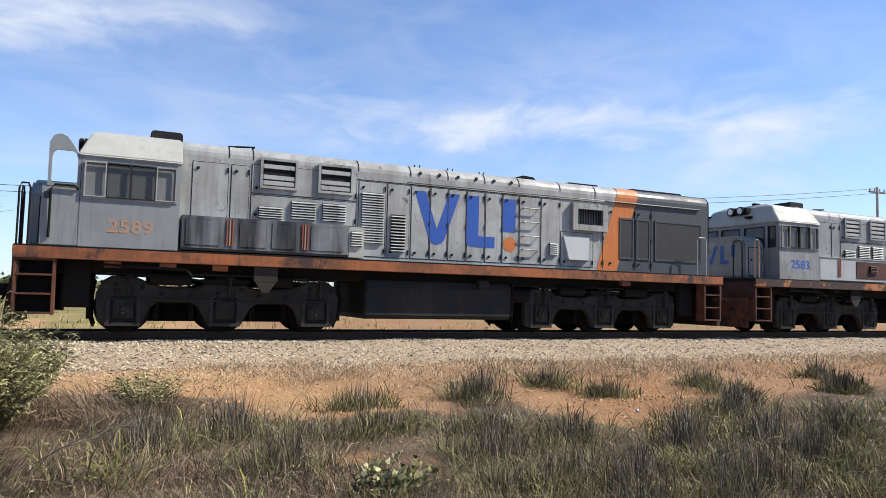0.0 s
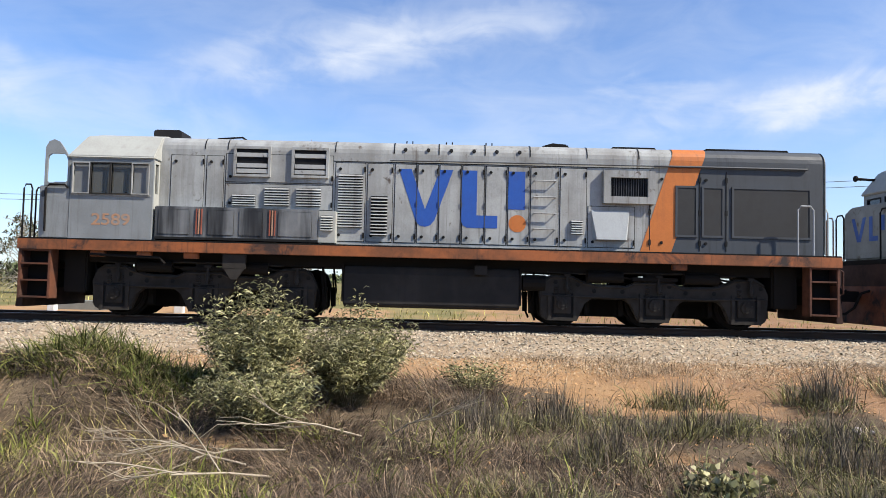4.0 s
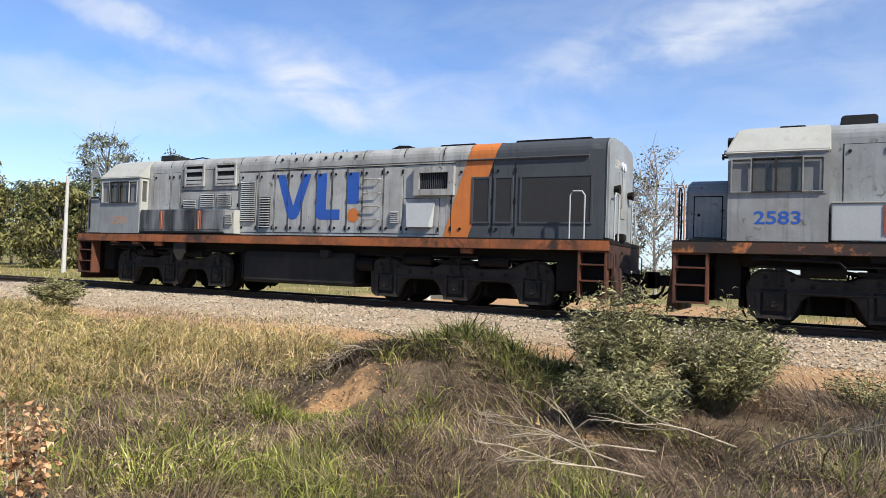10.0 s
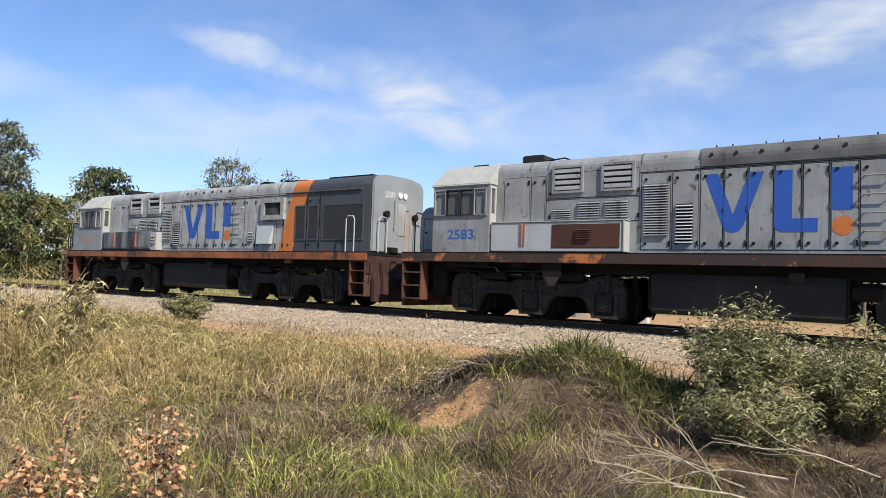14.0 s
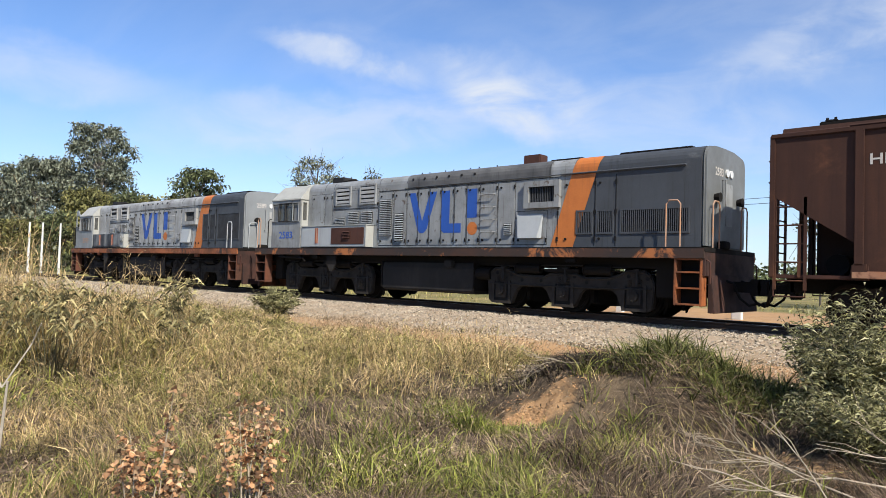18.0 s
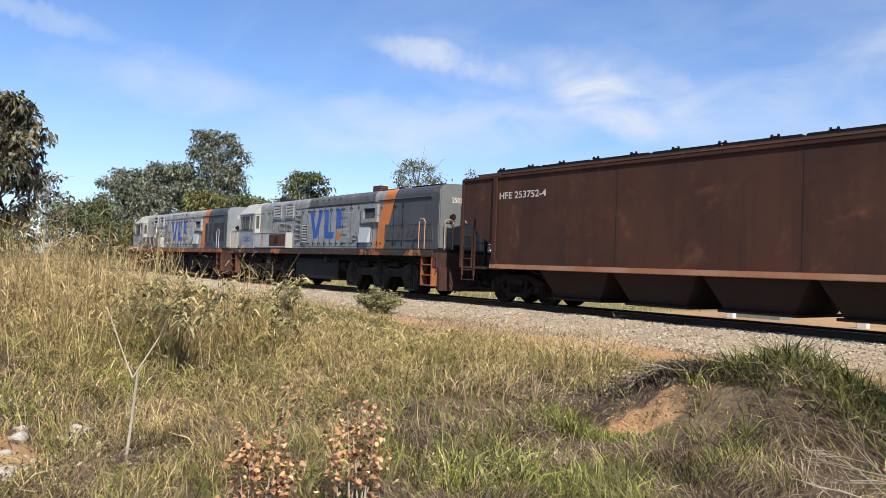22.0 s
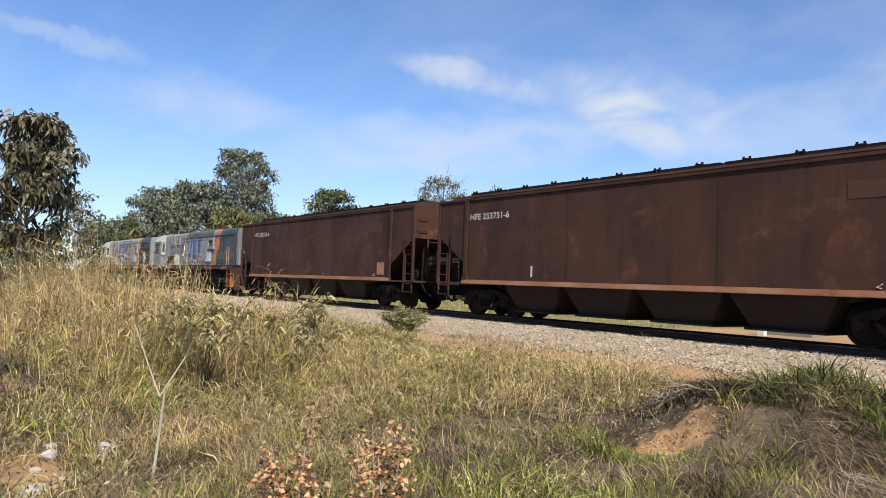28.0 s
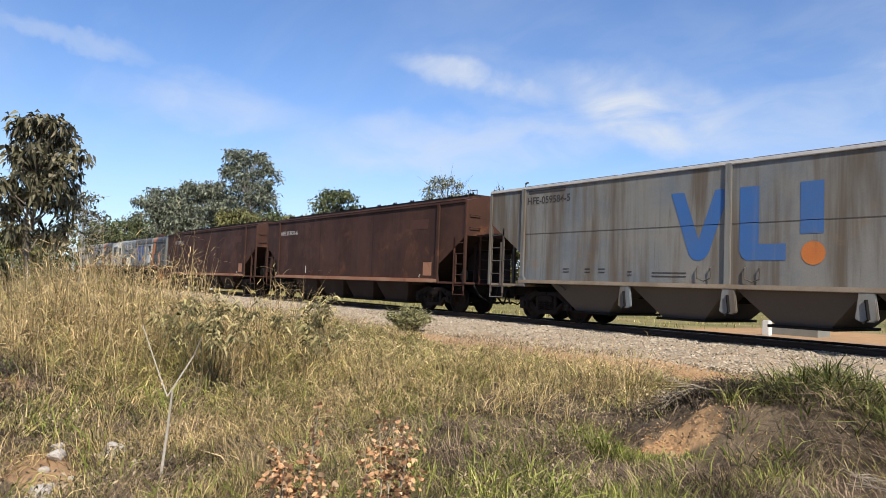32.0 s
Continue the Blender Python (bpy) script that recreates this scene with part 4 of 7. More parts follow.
    tube(bm, [(3.6, -0.5, 3.66), (4.1, -0.5, 3.70), (4.1, 0.5, 3.70)], 0.02, 6)
    part("roof_walk", bm, GRIME, hood)
    if second:
        part("exhaust_outlet", slab(bmesh.new(), 10.70, 11.22, -0.30, 0.05, 3.60, 3.92), RUST, hood, "rusty box-shaped exhaust stack", 0.02)
    else:
        part("exhaust_outlet", prism(bmesh.new(), [(10.2, 3.61), (10.9, 3.61), (10.8, 3.74), (10.5, 3.76), (10.3, 3.70)], -0.4, 0.3), GRIME, hood, "low dark exhaust outlet", 0.02)
    for x in ((7.5, 7.8, 8.4, 8.7, 9.3, 9.6, 10.2) if second else (7.5, 7.62, 8.3, 8.42, 9.1, 9.22)):
        small("roof_eye", lambda b: tube(b, [(0, 0, 0), (0, 0, 0.075)], 0.013, 6), (x, -0.75, 3.58), GRIME, hood)
    block("roof_hatch", 11.7, 12.6, -0.55, 0.55, 3.62, 3.685, GRIME, hood, "", 0.02)
    block("fan_screen", 13.6, 15.3, -0.6, 0.6, 3.62, 3.68, GRIME, rear, "dark roof fan screen", 0.02)
    if second:
        bm, o = bmesh.new(), [p for p in hood_outline(0.008) if 3.2 < p[1] < 3.61]
        o = [(HOOD + 0.008, 3.17)] + o
        a = [(bm.verts.new((7.3, -y, z)), bm.verts.new((12.1, -y, z))) for y, z in o]
        for p, q in zip(a, a[1:]):
            bm.faces.new((p[0], p[1], q[1], q[0]))
        part("roof_edge", bm, SOOT, hood, "soot-stained roof edge panels")
    emblem(hood, 7.38, 1.90, 1.13, n - 0.0165, BLUE, ORANGE)
    # seams over the paint
    bm = bmesh.new()
    for x in (7.74, 8.17, 8.62, 9.08, 9.52):
        slab(bm, x - 0.006, x + 0.006, n - 0.021, n - 0.010, 1.60, 3.12)
        for z in (1.75, 2.35, 2.95):
            slab(bm, x - 0.014, x + 0.014, n - 0.032, n - 0.012, z - 0.045, z + 0.045)
    part("hinge_strip", bm, DARKGREY, hood)
    # battery and equipment box beside the hood
    eq = block("equipment_box", 2.72, 5.87, -1.38, n, 1.52, 2.16, PALE if second else OILY, root, "grey equipment box with a rust-brown panel" if second else "oil-streaked dark equipment box", 0.015)
    if second:
        block("box_panel", 4.27, 5.80, -1.392, -1.38, 1.60, 2.10, RUST, eq, "rust-brown steel panel", 0.006)
        louvre(eq, 4.85, 5.18, 1.78, 2.0, 5, -1.405, RUST)
        block("box_top", 2.72, 5.92, -1.40, -1.08, 2.16, 2.185, CREAM, eq, "", 0.005)
        block("box_end", 5.87, 5.90, -1.40, -1.10, 1.52, 2.16, CREAM, eq, "cream end plate", 0.004)
        marks = (3.48,)
    else:
        for x0, x1 in ((2.8, 3.4), (3.75, 4.25), (4.35, 4.8), (5.1, 5.75)):
            block("box_panel", x0, x1, -1.392, -1.38, 1.62, 2.10, OILY, eq, "", 0.006)
        block("box_end", 5.87, 6.2, -1.36, -1.10, 1.52, 2.14, CREAM, eq, "cream end box with louvres", 0.01)
        louvre(eq, 5.92, 6.15, 1.75, 2.05, 6, -1.375, CREAM)
        block("box_ledge", 2.72, 5.87, -1.40, -1.36, 1.52, 1.57, BLACK, eq, "", 0.004)
        marks = (3.52, 4.93)
    for x in marks:
        for k in range(3):
            block("marker_stripe", x + k * 0.05, x + k * 0.05 + 0.022, -1.398, -1.38, 1.63, 2.12, RED if k != 1 else FADEDORANGE, eq, "", 0)
    # cab
    cab = new("cab")
    cab.parent = root
    cab["label"] = "light grey driver's cab with sliding windows"
    for side in (-1, 1):
        y0, y1 = (-CAB, -CAB + 0.05) if side < 0 else (CAB - 0.05, CAB)
        bm = bmesh.new()
        slab(bm, 1.08, 2.68, y0, y1, 1.5, 2.36), slab(bm, 1.08, 2.68, y0, y1, 2.97, 3.05)
        slab(bm, 1.08, 1.13, y0, y1, 2.36, 2.97), slab(bm, 2.61, 2.68, y0, y1, 2.36, 2.97)
        part("side_wall", bm, coat if second else CABGREY, cab)
        o = -CAB if side < 0 else CAB
        win = block("window_band", 1.10, 2.64, min(o, o + side * 0.012), max(o, o + side * 0.012), 2.325, 2.36, coat, cab, "", 0.004)
        for x0, x1 in ((1.13, 1.47), (1.47, 1.86), (1.86, 2.27), (2.27, 2.61)):
            outer = x0 < 1.2 or x1 > 2.5
            w = frame_of(win, "window_frame", x0, x1, 2.36, 2.97, o + side * 0.012 if side < 0 else o + 0.012, 0.02 if outer else 0.018, coat if outer else TANK, 0.03)
            ob = block("pane", x0 + 0.02, x1 - 0.02, min(o - side * 0.02, o - side * 0.026), max(o - side * 0.02, o - side * 0.026), 2.38, 2.95, WIREGLASS if outer else GLASS, win, "", 0)
            ob.visible_shadow = False
        # rear wall of the cab beside the hood, with a narrow rounded window
        bm = bmesh.new()
        a, b = (-CAB + 0.053, -HOOD) if side < 0 else (HOOD, CAB - 0.053)
        slab(bm, 2.62, 2.677, a, b, 1.5, 2.40), slab(bm, 2.62, 2.677, a, b, 2.98, 3.04)
        slab(bm, 2.62, 2.677, a, a + 0.04, 2.40, 2.98), slab(bm, 2.62, 2.677, b - 0.05, b, 2.40, 2.98)
        part("rear_wall", bm, CREAM, cab, "cream cab rear wall with a narrow window")
        ob = block("pane", 2.64, 2.65, a + 0.05, b - 0.05, 2.40, 2.98, GLASS, cab, "", 0)
        ob.visible_shadow = False
    bm = bmesh.new()
    slab(bm, 1.08, 1.13, -1.35, 1.35, 1.5, 2.36), slab(bm, 1.08, 1.13, -1.35, 1.35, 2.96, 3.05)
    for y0, y1 in ((-1.35, -1.29), (-1.03, -0.92), (-0.22, -0.06), (0.62, 0.76), (1.27, 1.35)):
        slab(bm, 1.08, 1.13, y0, y1, 2.36, 2.96)
    part("front_wall", bm, CABGREY, cab, "blue-grey cab front")
    for y0, y1 in ((-1.29, -1.03), (-0.92, -0.22), (-0.06, 0.62), (0.76, 1.27)):
        block("front_pane", 1.10, 1.106, y0 + 0.012, y1 - 0.012, 2.37, 2.95, WINDSCREEN, cab, "", 0)
        bm = bmesh.new()
        for p, q, u, v in ((y0, y1, 2.36, 2.385), (y0, y1, 2.935, 2.96), (y0, y0 + 0.022, 2.385, 2.935), (y1 - 0.022, y1, 2.385, 2.935)):
            slab(bm, 1.065, 1.10, p, q, u, v)
        part("front_window_frame", bm, TANK, cab)
    block("cab_floor", 1.13, 2.62, -1.35, 1.35, 1.5, 1.55, BLACK, cab, "", 0)
    block("control_desk", 1.25, 1.75, -1.2, 0.2, 1.55, 2.35, GRIME, cab, "", 0.03)
    block("inner_wall", 2.55, 2.61, -1.08, 1.08, 1.55, 3.05, GRIME, cab, "", 0)
    # roof: a lid with sloping eaves
    bm = bmesh.new()
    bottom = [bm.verts.new(p) for p in ((1.02, -1.43, 3.05), (2.70, -1.43, 3.05), (2.70, 1.43, 3.05), (1.02, 1.43, 3.05))]
    rim = [bm.verts.new((v.co.x, v.co.y, 3.09)) for v in bottom]
    mid = [bm.verts.new(p) for p in ((1.20, -1.06, 3.54), (2.70, -1.06, 3.54), (2.70, 1.06, 3.54), (1.20, 1.06, 3.54))]
    top = [bm.verts.new(p) for p in ((1.34, -0.75, 3.63), (2.70, -0.75, 3.63), (2.70, 0.75, 3.63), (1.34, 0.75, 3.63))]
    bm.faces.new(bottom), bm.faces.new(top)
    for a, b in ((bottom, rim), (rim, mid), (mid, top)):
        for i in range(4):
            bm.faces.new((a[i], a[(i + 1) % 4], b[(i + 1) % 4], b[i]))
    roof = part("cab_roof", bm, CREAM, cab, "cream roof with sloping eaves", 0.02)
    bm = bmesh.new()
    tube(bm, [(1.45, -0.3, 3.56), (1.45, -0.3, 3.66)], 0.05, 8)
    slab(bm, 1.36, 1.58, -0.36, -0.24, 3.64, 3.70)
    part("roof_horn", bm, GRIME, roof)
    if second:
        bm = bmesh.new()
        for y in (-0.08, 0.0):
            tube(bm, [(0.92, y - 0.4, 3.25), (1.2, y - 0.4, 3.25)], 0.035, 8, 0.05)
        part("air_horn", bm, GRIME, roof)
        bm = bmesh.new()
        tube(bm, [(0.75, 1.15, 3.42), (1.05, 1.15, 3.40), (1.3, 1.0, 3.38)], 0.03, 8)
        tube(bm, [(0.72, 1.15, 3.42), (0.76, 1.15, 3.42)], 0.07, 10)
        part("side_horn", bm, GRIME, roof)
        bm = bmesh.new()
        tube(bm, [(1.9, -0.9, 3.6), (2.3, -0.9, 3.6)], 0.015, 6), tube(bm, [(1.9, -0.9, 3.5), (1.9, -0.9, 3.6)], 0.015, 6), tube(bm, [(2.3, -0.9, 3.5), (2.3, -0.9, 3.6)], 0.015, 6)
        part("roof_grab", bm, GRIME, roof)
    # short nose, headlights, wind screen fin
    bm = loft(bmesh.new(), [(-0.92, 1.5), (-0.92, 2.42), (-0.82, 2.60), (-0.62, 2.68), (0.62, 2.68), (0.82, 2.60), (0.92, 2.42), (0.92, 1.5)], 0.30, 1.08)
    nose = part("nose", bm, coat if second else CABGREY, root, "rounded grey short nose", 0.05)
    block("door_gap", 0.44, 0.96, -0.926, -0.91, 1.56, 2.36, GRIME, nose, "", 0)
    block("nose_door", 0.46, 0.94, -0.936, -0.92, 1.58, 2.34, coat if second else CABGREY, nose, "", 0.006)
    small("latch", lambda b: tube(b, [(0, -0.012, 0), (0, -0.032, 0)], 0.030, 8), (0.54, -0.925, 2.0), BLACK, nose)
    emblem_x = 0.295
    bm = bmesh.new()
    for pts in ([(-0.55, 2.42), (-0.43, 2.42), (-0.28, 2.02), (-0.14, 2.42), (-0.02, 2.42), (-0.22, 1.9), (-0.35, 1.9)], [(0.08, 2.42), (0.2, 2.42), (0.2, 2.0), (0.38, 2.0), (0.38, 1.9), (0.08, 1.9)], [(0.47, 2.42), (0.6, 2.42), (0.6, 2.1), (0.47, 2.1)]):
        bm.faces.new([bm.verts.new((emblem_x, -y, z)) for y, z in pts])
    part("nose_mark", bm, BLUE, nose, "blue painted shapes on the nose")
    lamp = part("headlight_box", slab(bmesh.new(), 1.02, 1.36, -0.36, 0.36, 3.36, 3.56), TANK, roof, "dark twin headlight box", 0.03)
    for y in (-0.17, 0.17):
        part("headlight_ring", tube(bmesh.new(), [(1.03, y, 3.46), (0.96, y, 3.46)], 0.125, 16), GRIME, lamp)
        part("headlight", tube(bmesh.new(), [(0.97, y, 3.46), (0.95, y, 3.46)], 0.09, 14), LAMP, lamp, "round glass headlight")
    if not second:
        bm = bmesh.new()
        arc = [(1.07, 2.50), (1.07, 3.02), (0.93, 3.24), (0.84, 3.36), (0.74, 3.40), (0.64, 3.36), (0.58, 3.24), (0.58, 2.50)]
        inner = [(1.02, 2.60), (1.02, 2.98), (0.99, 3.08), (0.94, 3.12), (0.70, 3.12), (0.65, 3.08), (0.63, 3.0), (0.63, 2.60), (0.66, 2.56), (0.98, 2.56)]
        outer_f, inner_f = [bm.verts.new((x, -CAB, z)) for x, z in arc], [bm.verts.new((x, -CAB, z)) for x, z in inner]
        edges = [bm.edges.new((r[i], r[(i + 1) % len(r)])) for r in (outer_f, inner_f) for i in range(len(r))]
        bmesh.ops.triangle_fill(bm, edges=edges, use_beauty=True)
        ext = bmesh.ops.extrude_face_region(bm, geom=bm.faces[:])
        bmesh.ops.translate(bm, vec=(0, 0.04, 0), verts=[v for v in ext["geom"] if isinstance(v, bmesh.types.BMVert)])
        part("wind_fin", bm, CABGREY, root, "light grey wind screen with an opening")
        block("fin_base", 0.50, 1.08, -1.395, -1.345, 1.5, 2.50, CABGREY, root, "blue-grey side panel before the cab", 0.012)
        part("fin_rail", tube(bmesh.new(), [(0.64, -1.42, 1.62), (0.64, -1.44, 2.44), (0.70, -1.44, 2.52), (1.0, -1.44, 2.52), (1.05, -1.42, 2.46)], 0.02, 8), GRIME, root, "dark bent grab rail")
        block("fin_latch", 0.54, 0.62, -1.41, -1.395, 2.28, 2.40, DARKGREY, root, "", 0.01)
    # numbers
    number, paint = ("2583", BLUE) if second else ("2589", FADEDORANGE)
    writing("painted_number", number, 1.52, -CAB - 0.004, 1.76 if not second else 1.80, 0.23, 0.74, paint, cab)
    writing("rear_number", number, 15.805, -0.62, 3.02, 0.17, 0.42, LETTER, rear_end, 90)
    bm = bmesh.new()
    for y in (0.0, 0.22):
        tube(bm, [(15.79, y, 3.12), (15.83, y, 3.12)], 0.085, 14)
    part("rear_headlights", bm, LAMP, rear_end, "pair of round rear headlights")
    bm = bmesh.new()
    slab(bm, 15.79, 15.815, -0.05, 0.32, 2.0, 2.9)
    part("rear_door", bm, coat, rear_end, "", 0.01)
    for y in (-0.62, 0.62):
        bm = bmesh.new()
        tube(bm, [(15.78, y, 2.55), (15.92, y, 2.55)], 0.07, 10, 0.10)
        part("marker_lamp", bm, GRIME, rear_end)
    part("rear_grab", tube(bmesh.new(), [(15.8, -0.25, 2.2), (15.88, -0.25, 2.2), (15.88, -0.25, 2.95), (15.8, -0.25, 2.95)], 0.014, 6), coat, rear_end)
    block("rear_box", 15.8, 15.98, -0.5, -0.2, 1.5, 1.66, GRIME, rear_end, "", 0.02)
    # handrails
    rail = FADEDORANGE if second else PALE
    for side in (-1, 1):
        loop_rail(root, 15.10, side * 1.36, 1.5, 2.45, 0.30, True, rail)
        loop_rail(root, 15.90, side * 0.95 - (0.34 if side > 0 else 0), 1.5, 2.45, 0.34, False, rail)
        loop_rail(root, 0.18, side * 1.36, 1.5, 2.52, 0.16, True, GRIME if not second else FADEDORANGE)
        loop_rail(root, 0.18, side * 0.95 - (0.3 if side > 0 else 0), 1.5, 2.52, 0.3, False, GRIME)
        steps(root, 0.16, 0.78, side, DULLRED), steps(root, 15.30, 15.88, side, SILL if second else DULLRED)
        part("grab_iron", tube(bmesh.new(), [(15.93, side * 1.3, 0.75), (16.0, side * 1.3, 0.78), (16.0, side * 1.3, 1.2), (15.93, side * 1.3, 1.25)], 0.015, 6), RUST, root)
        # hangers, pipes, and the bracket below the sill
        y = side * 1.36
        part("side_pipe", tube(bmesh.new(), [(1.5, y, 1.20), (2.85, y, 1.16), (2.95, y, 1.05)], 0.028, 6), GRIME, root)
        block("bracket", 4.05, 4.5, min(y, y - side * 0.06), max(y, y - side * 0.06), 0.98, 1.27, GRIME if second else DUSTY, root, "", 0.01)
        part("bracket_tip", prism(bmesh.new(), [(4.08, 0.98), (4.47, 0.98), (4.33, 0.78), (4.22, 0.78)], min(y, y - side * 0.05), max(y, y - side * 0.05)), DUSTY, root)
        for x in (1.5, 2.4, 3.3, 12.7):
            block("jacking_pad", x, x + 0.28, min(y, y - side * 0.1), max(y, y - side * 0.1), 1.16, 1.27, GRIME if second else SILL, root, "", 0.01)
        part("air_tank", tube(bmesh.new(), [(9.86, side * 0.95, 0.85), (10.3, side * 0.95, 0.85)], 0.16, 12), GRIME, root)
        block("relay_box", 8.9, 9.15, min(side * 1.25, side * 1.1), max(side * 1.25, side * 1.1), 0.98, 1.16, TANK, root, "", 0.01)
    # fuel tank
    sec = [(-1.06, 1.10), (-1.10, 0.95), (-1.10, 0.36), (-1.0, 0.30), (1.0, 0.30), (1.10, 0.36), (1.10, 0.95), (1.06, 1.10)]
    tank = part("fuel_tank", loft(bmesh.new(), sec, 6.35, 9.80), TANK, root, "oil-stained dark fuel tank", 0.02)
    for x in (6.32, 9.80):
        block("tank_flange", x, x + 0.03, -1.12, 1.12, 0.40, 1.12, GRIME, tank, "", 0)
    for x0, x1 in ((0.85, 1.3), (14.75, 15.25)):
        block("sand_box", x0, x1, -1.05, 1.05, 0.45, 1.3, GRIME, root, "", 0.03)
    bm = prism(bmesh.new(), [(0.02, 0.16), (0.16, 0.16), (0.16, 0.95), (0.10, 0.95)], -1.2, 1.2)
    part("pilot_plate", bm, FRONTRED if second else PILOT, root, "orange-red pilot plate" if second else "sooty rust-red pilot plate", 0.01)
    bm = prism(bmesh.new(), [(15.92, 0.95), (15.98, 0.95), (16.06, 0.2), (15.92, 0.2)], -1.2, 1.2)
    part("pilot_plate", bm, PILOT, root, "sooty rust-red pilot plate", 0.01)
    coupler(root, 0.1, -1), coupler(root, 15.95, 1)
    loco_truck(root, 3.6, LOCO_AXLES[:3]), loco_truck(root, 12.45, LOCO_AXLES[3:])
    return root


TRAIN = [(locomotive("weathered grey diesel locomotive with orange stripe and blue emblem", False), 0.0),
         (locomotive("weathered grey diesel locomotive with rusty sills and box stack", True), 16.95)]


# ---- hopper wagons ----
# wagon rust darkened: the shade under the body is put into its colour
UNDER = material("shade_darkened_rust", (0.022, 0.012, 0.009), 0.85, other=(0.04, 0.02, 0.013), scale=1.2, amount=0.6, bump=0.15)


RUSTGRIME = material("rusty_grime", (0.024, 0.016, 0.013), 0.85, other=(0.014, 0.011, 0.009), scale=2.5, amount=0.8, bump=0.25, gloss=0.15, spots=(0.06, 0.032, 0.021), spots_at=(0.6, 0.75), spots_scale=3.0)


def wagon_truck(parent, c, label="rusty two-axle wagon truck"):
    """Two cast side frames with spring windows, a bolster, coil springs, axle boxes and brake beams."""
    bm = bmesh.new()
    slab(bm, c - 0.20, c + 0.20, -0.95, 0.95, 0.50, 0.74)
    truck = part("truck", bm, GRIME, parent, label, 0.02)
    for side in (-1, 1):
        y = side * 0.88
        o = y + side * 0.065
        bm = bmesh.new()
        prism(bm, [(c - 1.08, 0.60), (c - 0.90, 0.66), (c - 0.44, 0.80), (c + 0.44, 0.80), (c + 0.90, 0.66), (c + 1.08, 0.60), (c + 1.04, 0.50), (c + 0.62, 0.54), (c + 0.40, 0.68), (c - 0.40, 0.68), (c - 0.62, 0.54), (c - 1.04, 0.50)], y - 0.06, y + 0.06)
        prism(bm, [(c - 0.66, 0.50), (c - 0.54, 0.50), (c - 0.30, 0.30), (c + 0.30, 0.30), (c + 0.54, 0.50), (c + 0.66, 0.50), (c + 0.38, 0.19), (c - 0.38, 0.19)], y - 0.06, y + 0.06)
        for x in (c - 0.34, c + 0.34):
            slab(bm, x - 0.055, x + 0.055, y - 0.058, y + 0.058, 0.26, 0.72)
        frame_ = part("side_frame", bm, RUSTGRIME, truck, "rust-brown cast side frame", 0.014)
        for dx in (-0.19, 0.0, 0.19):
            part("spring", coil(c + dx, y + side * 0.02, 0.31, 0.56, 0.075, 4), RUSTGRIME, truck)
        block("bolster_end", c - 0.27, c + 0.27, min(y, o + side * 0.03), max(y, o + side * 0.03), 0.56, 0.68, RUSTGRIME, truck, "", 0.012)
        for dx, dz in ((-0.62, 0.66), (0.62, 0.66), (0.0, 0.745)):
            small("casting_boss", lambda b: tube(b, [(0, -0.02, 0), (0, 0.02, 0)], 0.035, 8), (c + dx, o, dz), RUSTGRIME, frame_)
        for a in (c - 0.85, c + 0.85):
            bm = slab(bmesh.new(), a - 0.15, a + 0.15, min(y - side * 0.02, y + side * 0.10), max(y - side * 0.02, y + side * 0.10), 0.31, 0.56)
            tube(bm, [(a, y + side * 0.09, 0.43), (a, y + side * 0.16, 0.43)], 0.10, 12)
            box = part("axle_box", bm, RUSTGRIME, truck, "", 0.012)
            for k in range(3):
                t = k * math.tau / 3 + 0.5
                small("cap_bolt", lambda b: tube(b, [(0, -0.012, 0), (0, 0.012, 0)], 0.018, 6), (a + 0.06 * math.cos(t), y + side * 0.165, 0.43 + 0.06 * math.sin(t)), TANK, box)
        for a, d in ((c - 0.85, 1), (c + 0.85, -1)):
            part("brake_shoe", slab(bmesh.new(), a + d * 0.50 - 0.04, a + d * 0.50 + 0.04, min(side * 0.46, side * 0.62), max(side * 0.46, side * 0.62), 0.26, 0.62), RUSTGRIME, truck, "", 0.01)
    for d in (-0.36, 0.36):
        part("brake_beam", tube(bmesh.new(), [(c + d, -0.7, 0.40), (c + d, 0.7, 0.40)], 0.035, 6), RUSTGRIME, truck)
    for a in (c - 0.85, c + 0.85):
        wheelset(parent, a, 0.43, "rust-brown steel wheels on an axle", RUSTGRIME)


def ladder(parent, x0, x1, y, z0, z1, count, mat, across=False):
    lad = new("ladder")
    lad.parent = parent
    if across:
        for d in (0.0, 0.45):
            part("stile", slab(bmesh.new(), x0 - 0.02, x0 + 0.02, y + d, y + d + 0.05, z0, z1), mat, lad)
    else:
        for x in ((x0, x1 - 0.05) if x1 - x0 > 0.2 else (x0,)):
            part("stile", slab(bmesh.new(), x, x + 0.05, y - 0.02, y + 0.02, z0, z1), mat, lad)
    for i in range(count):
        z = z0 + (z1 - z0) * (i + 0.5) / count
        pts = [(x0, y, z), (x0, y + 0.5, z)] if across else [(x0, y, z), (x1, y, z)]
        part("rung", tube(bmesh.new(), pts, 0.016, 6), mat, lad)


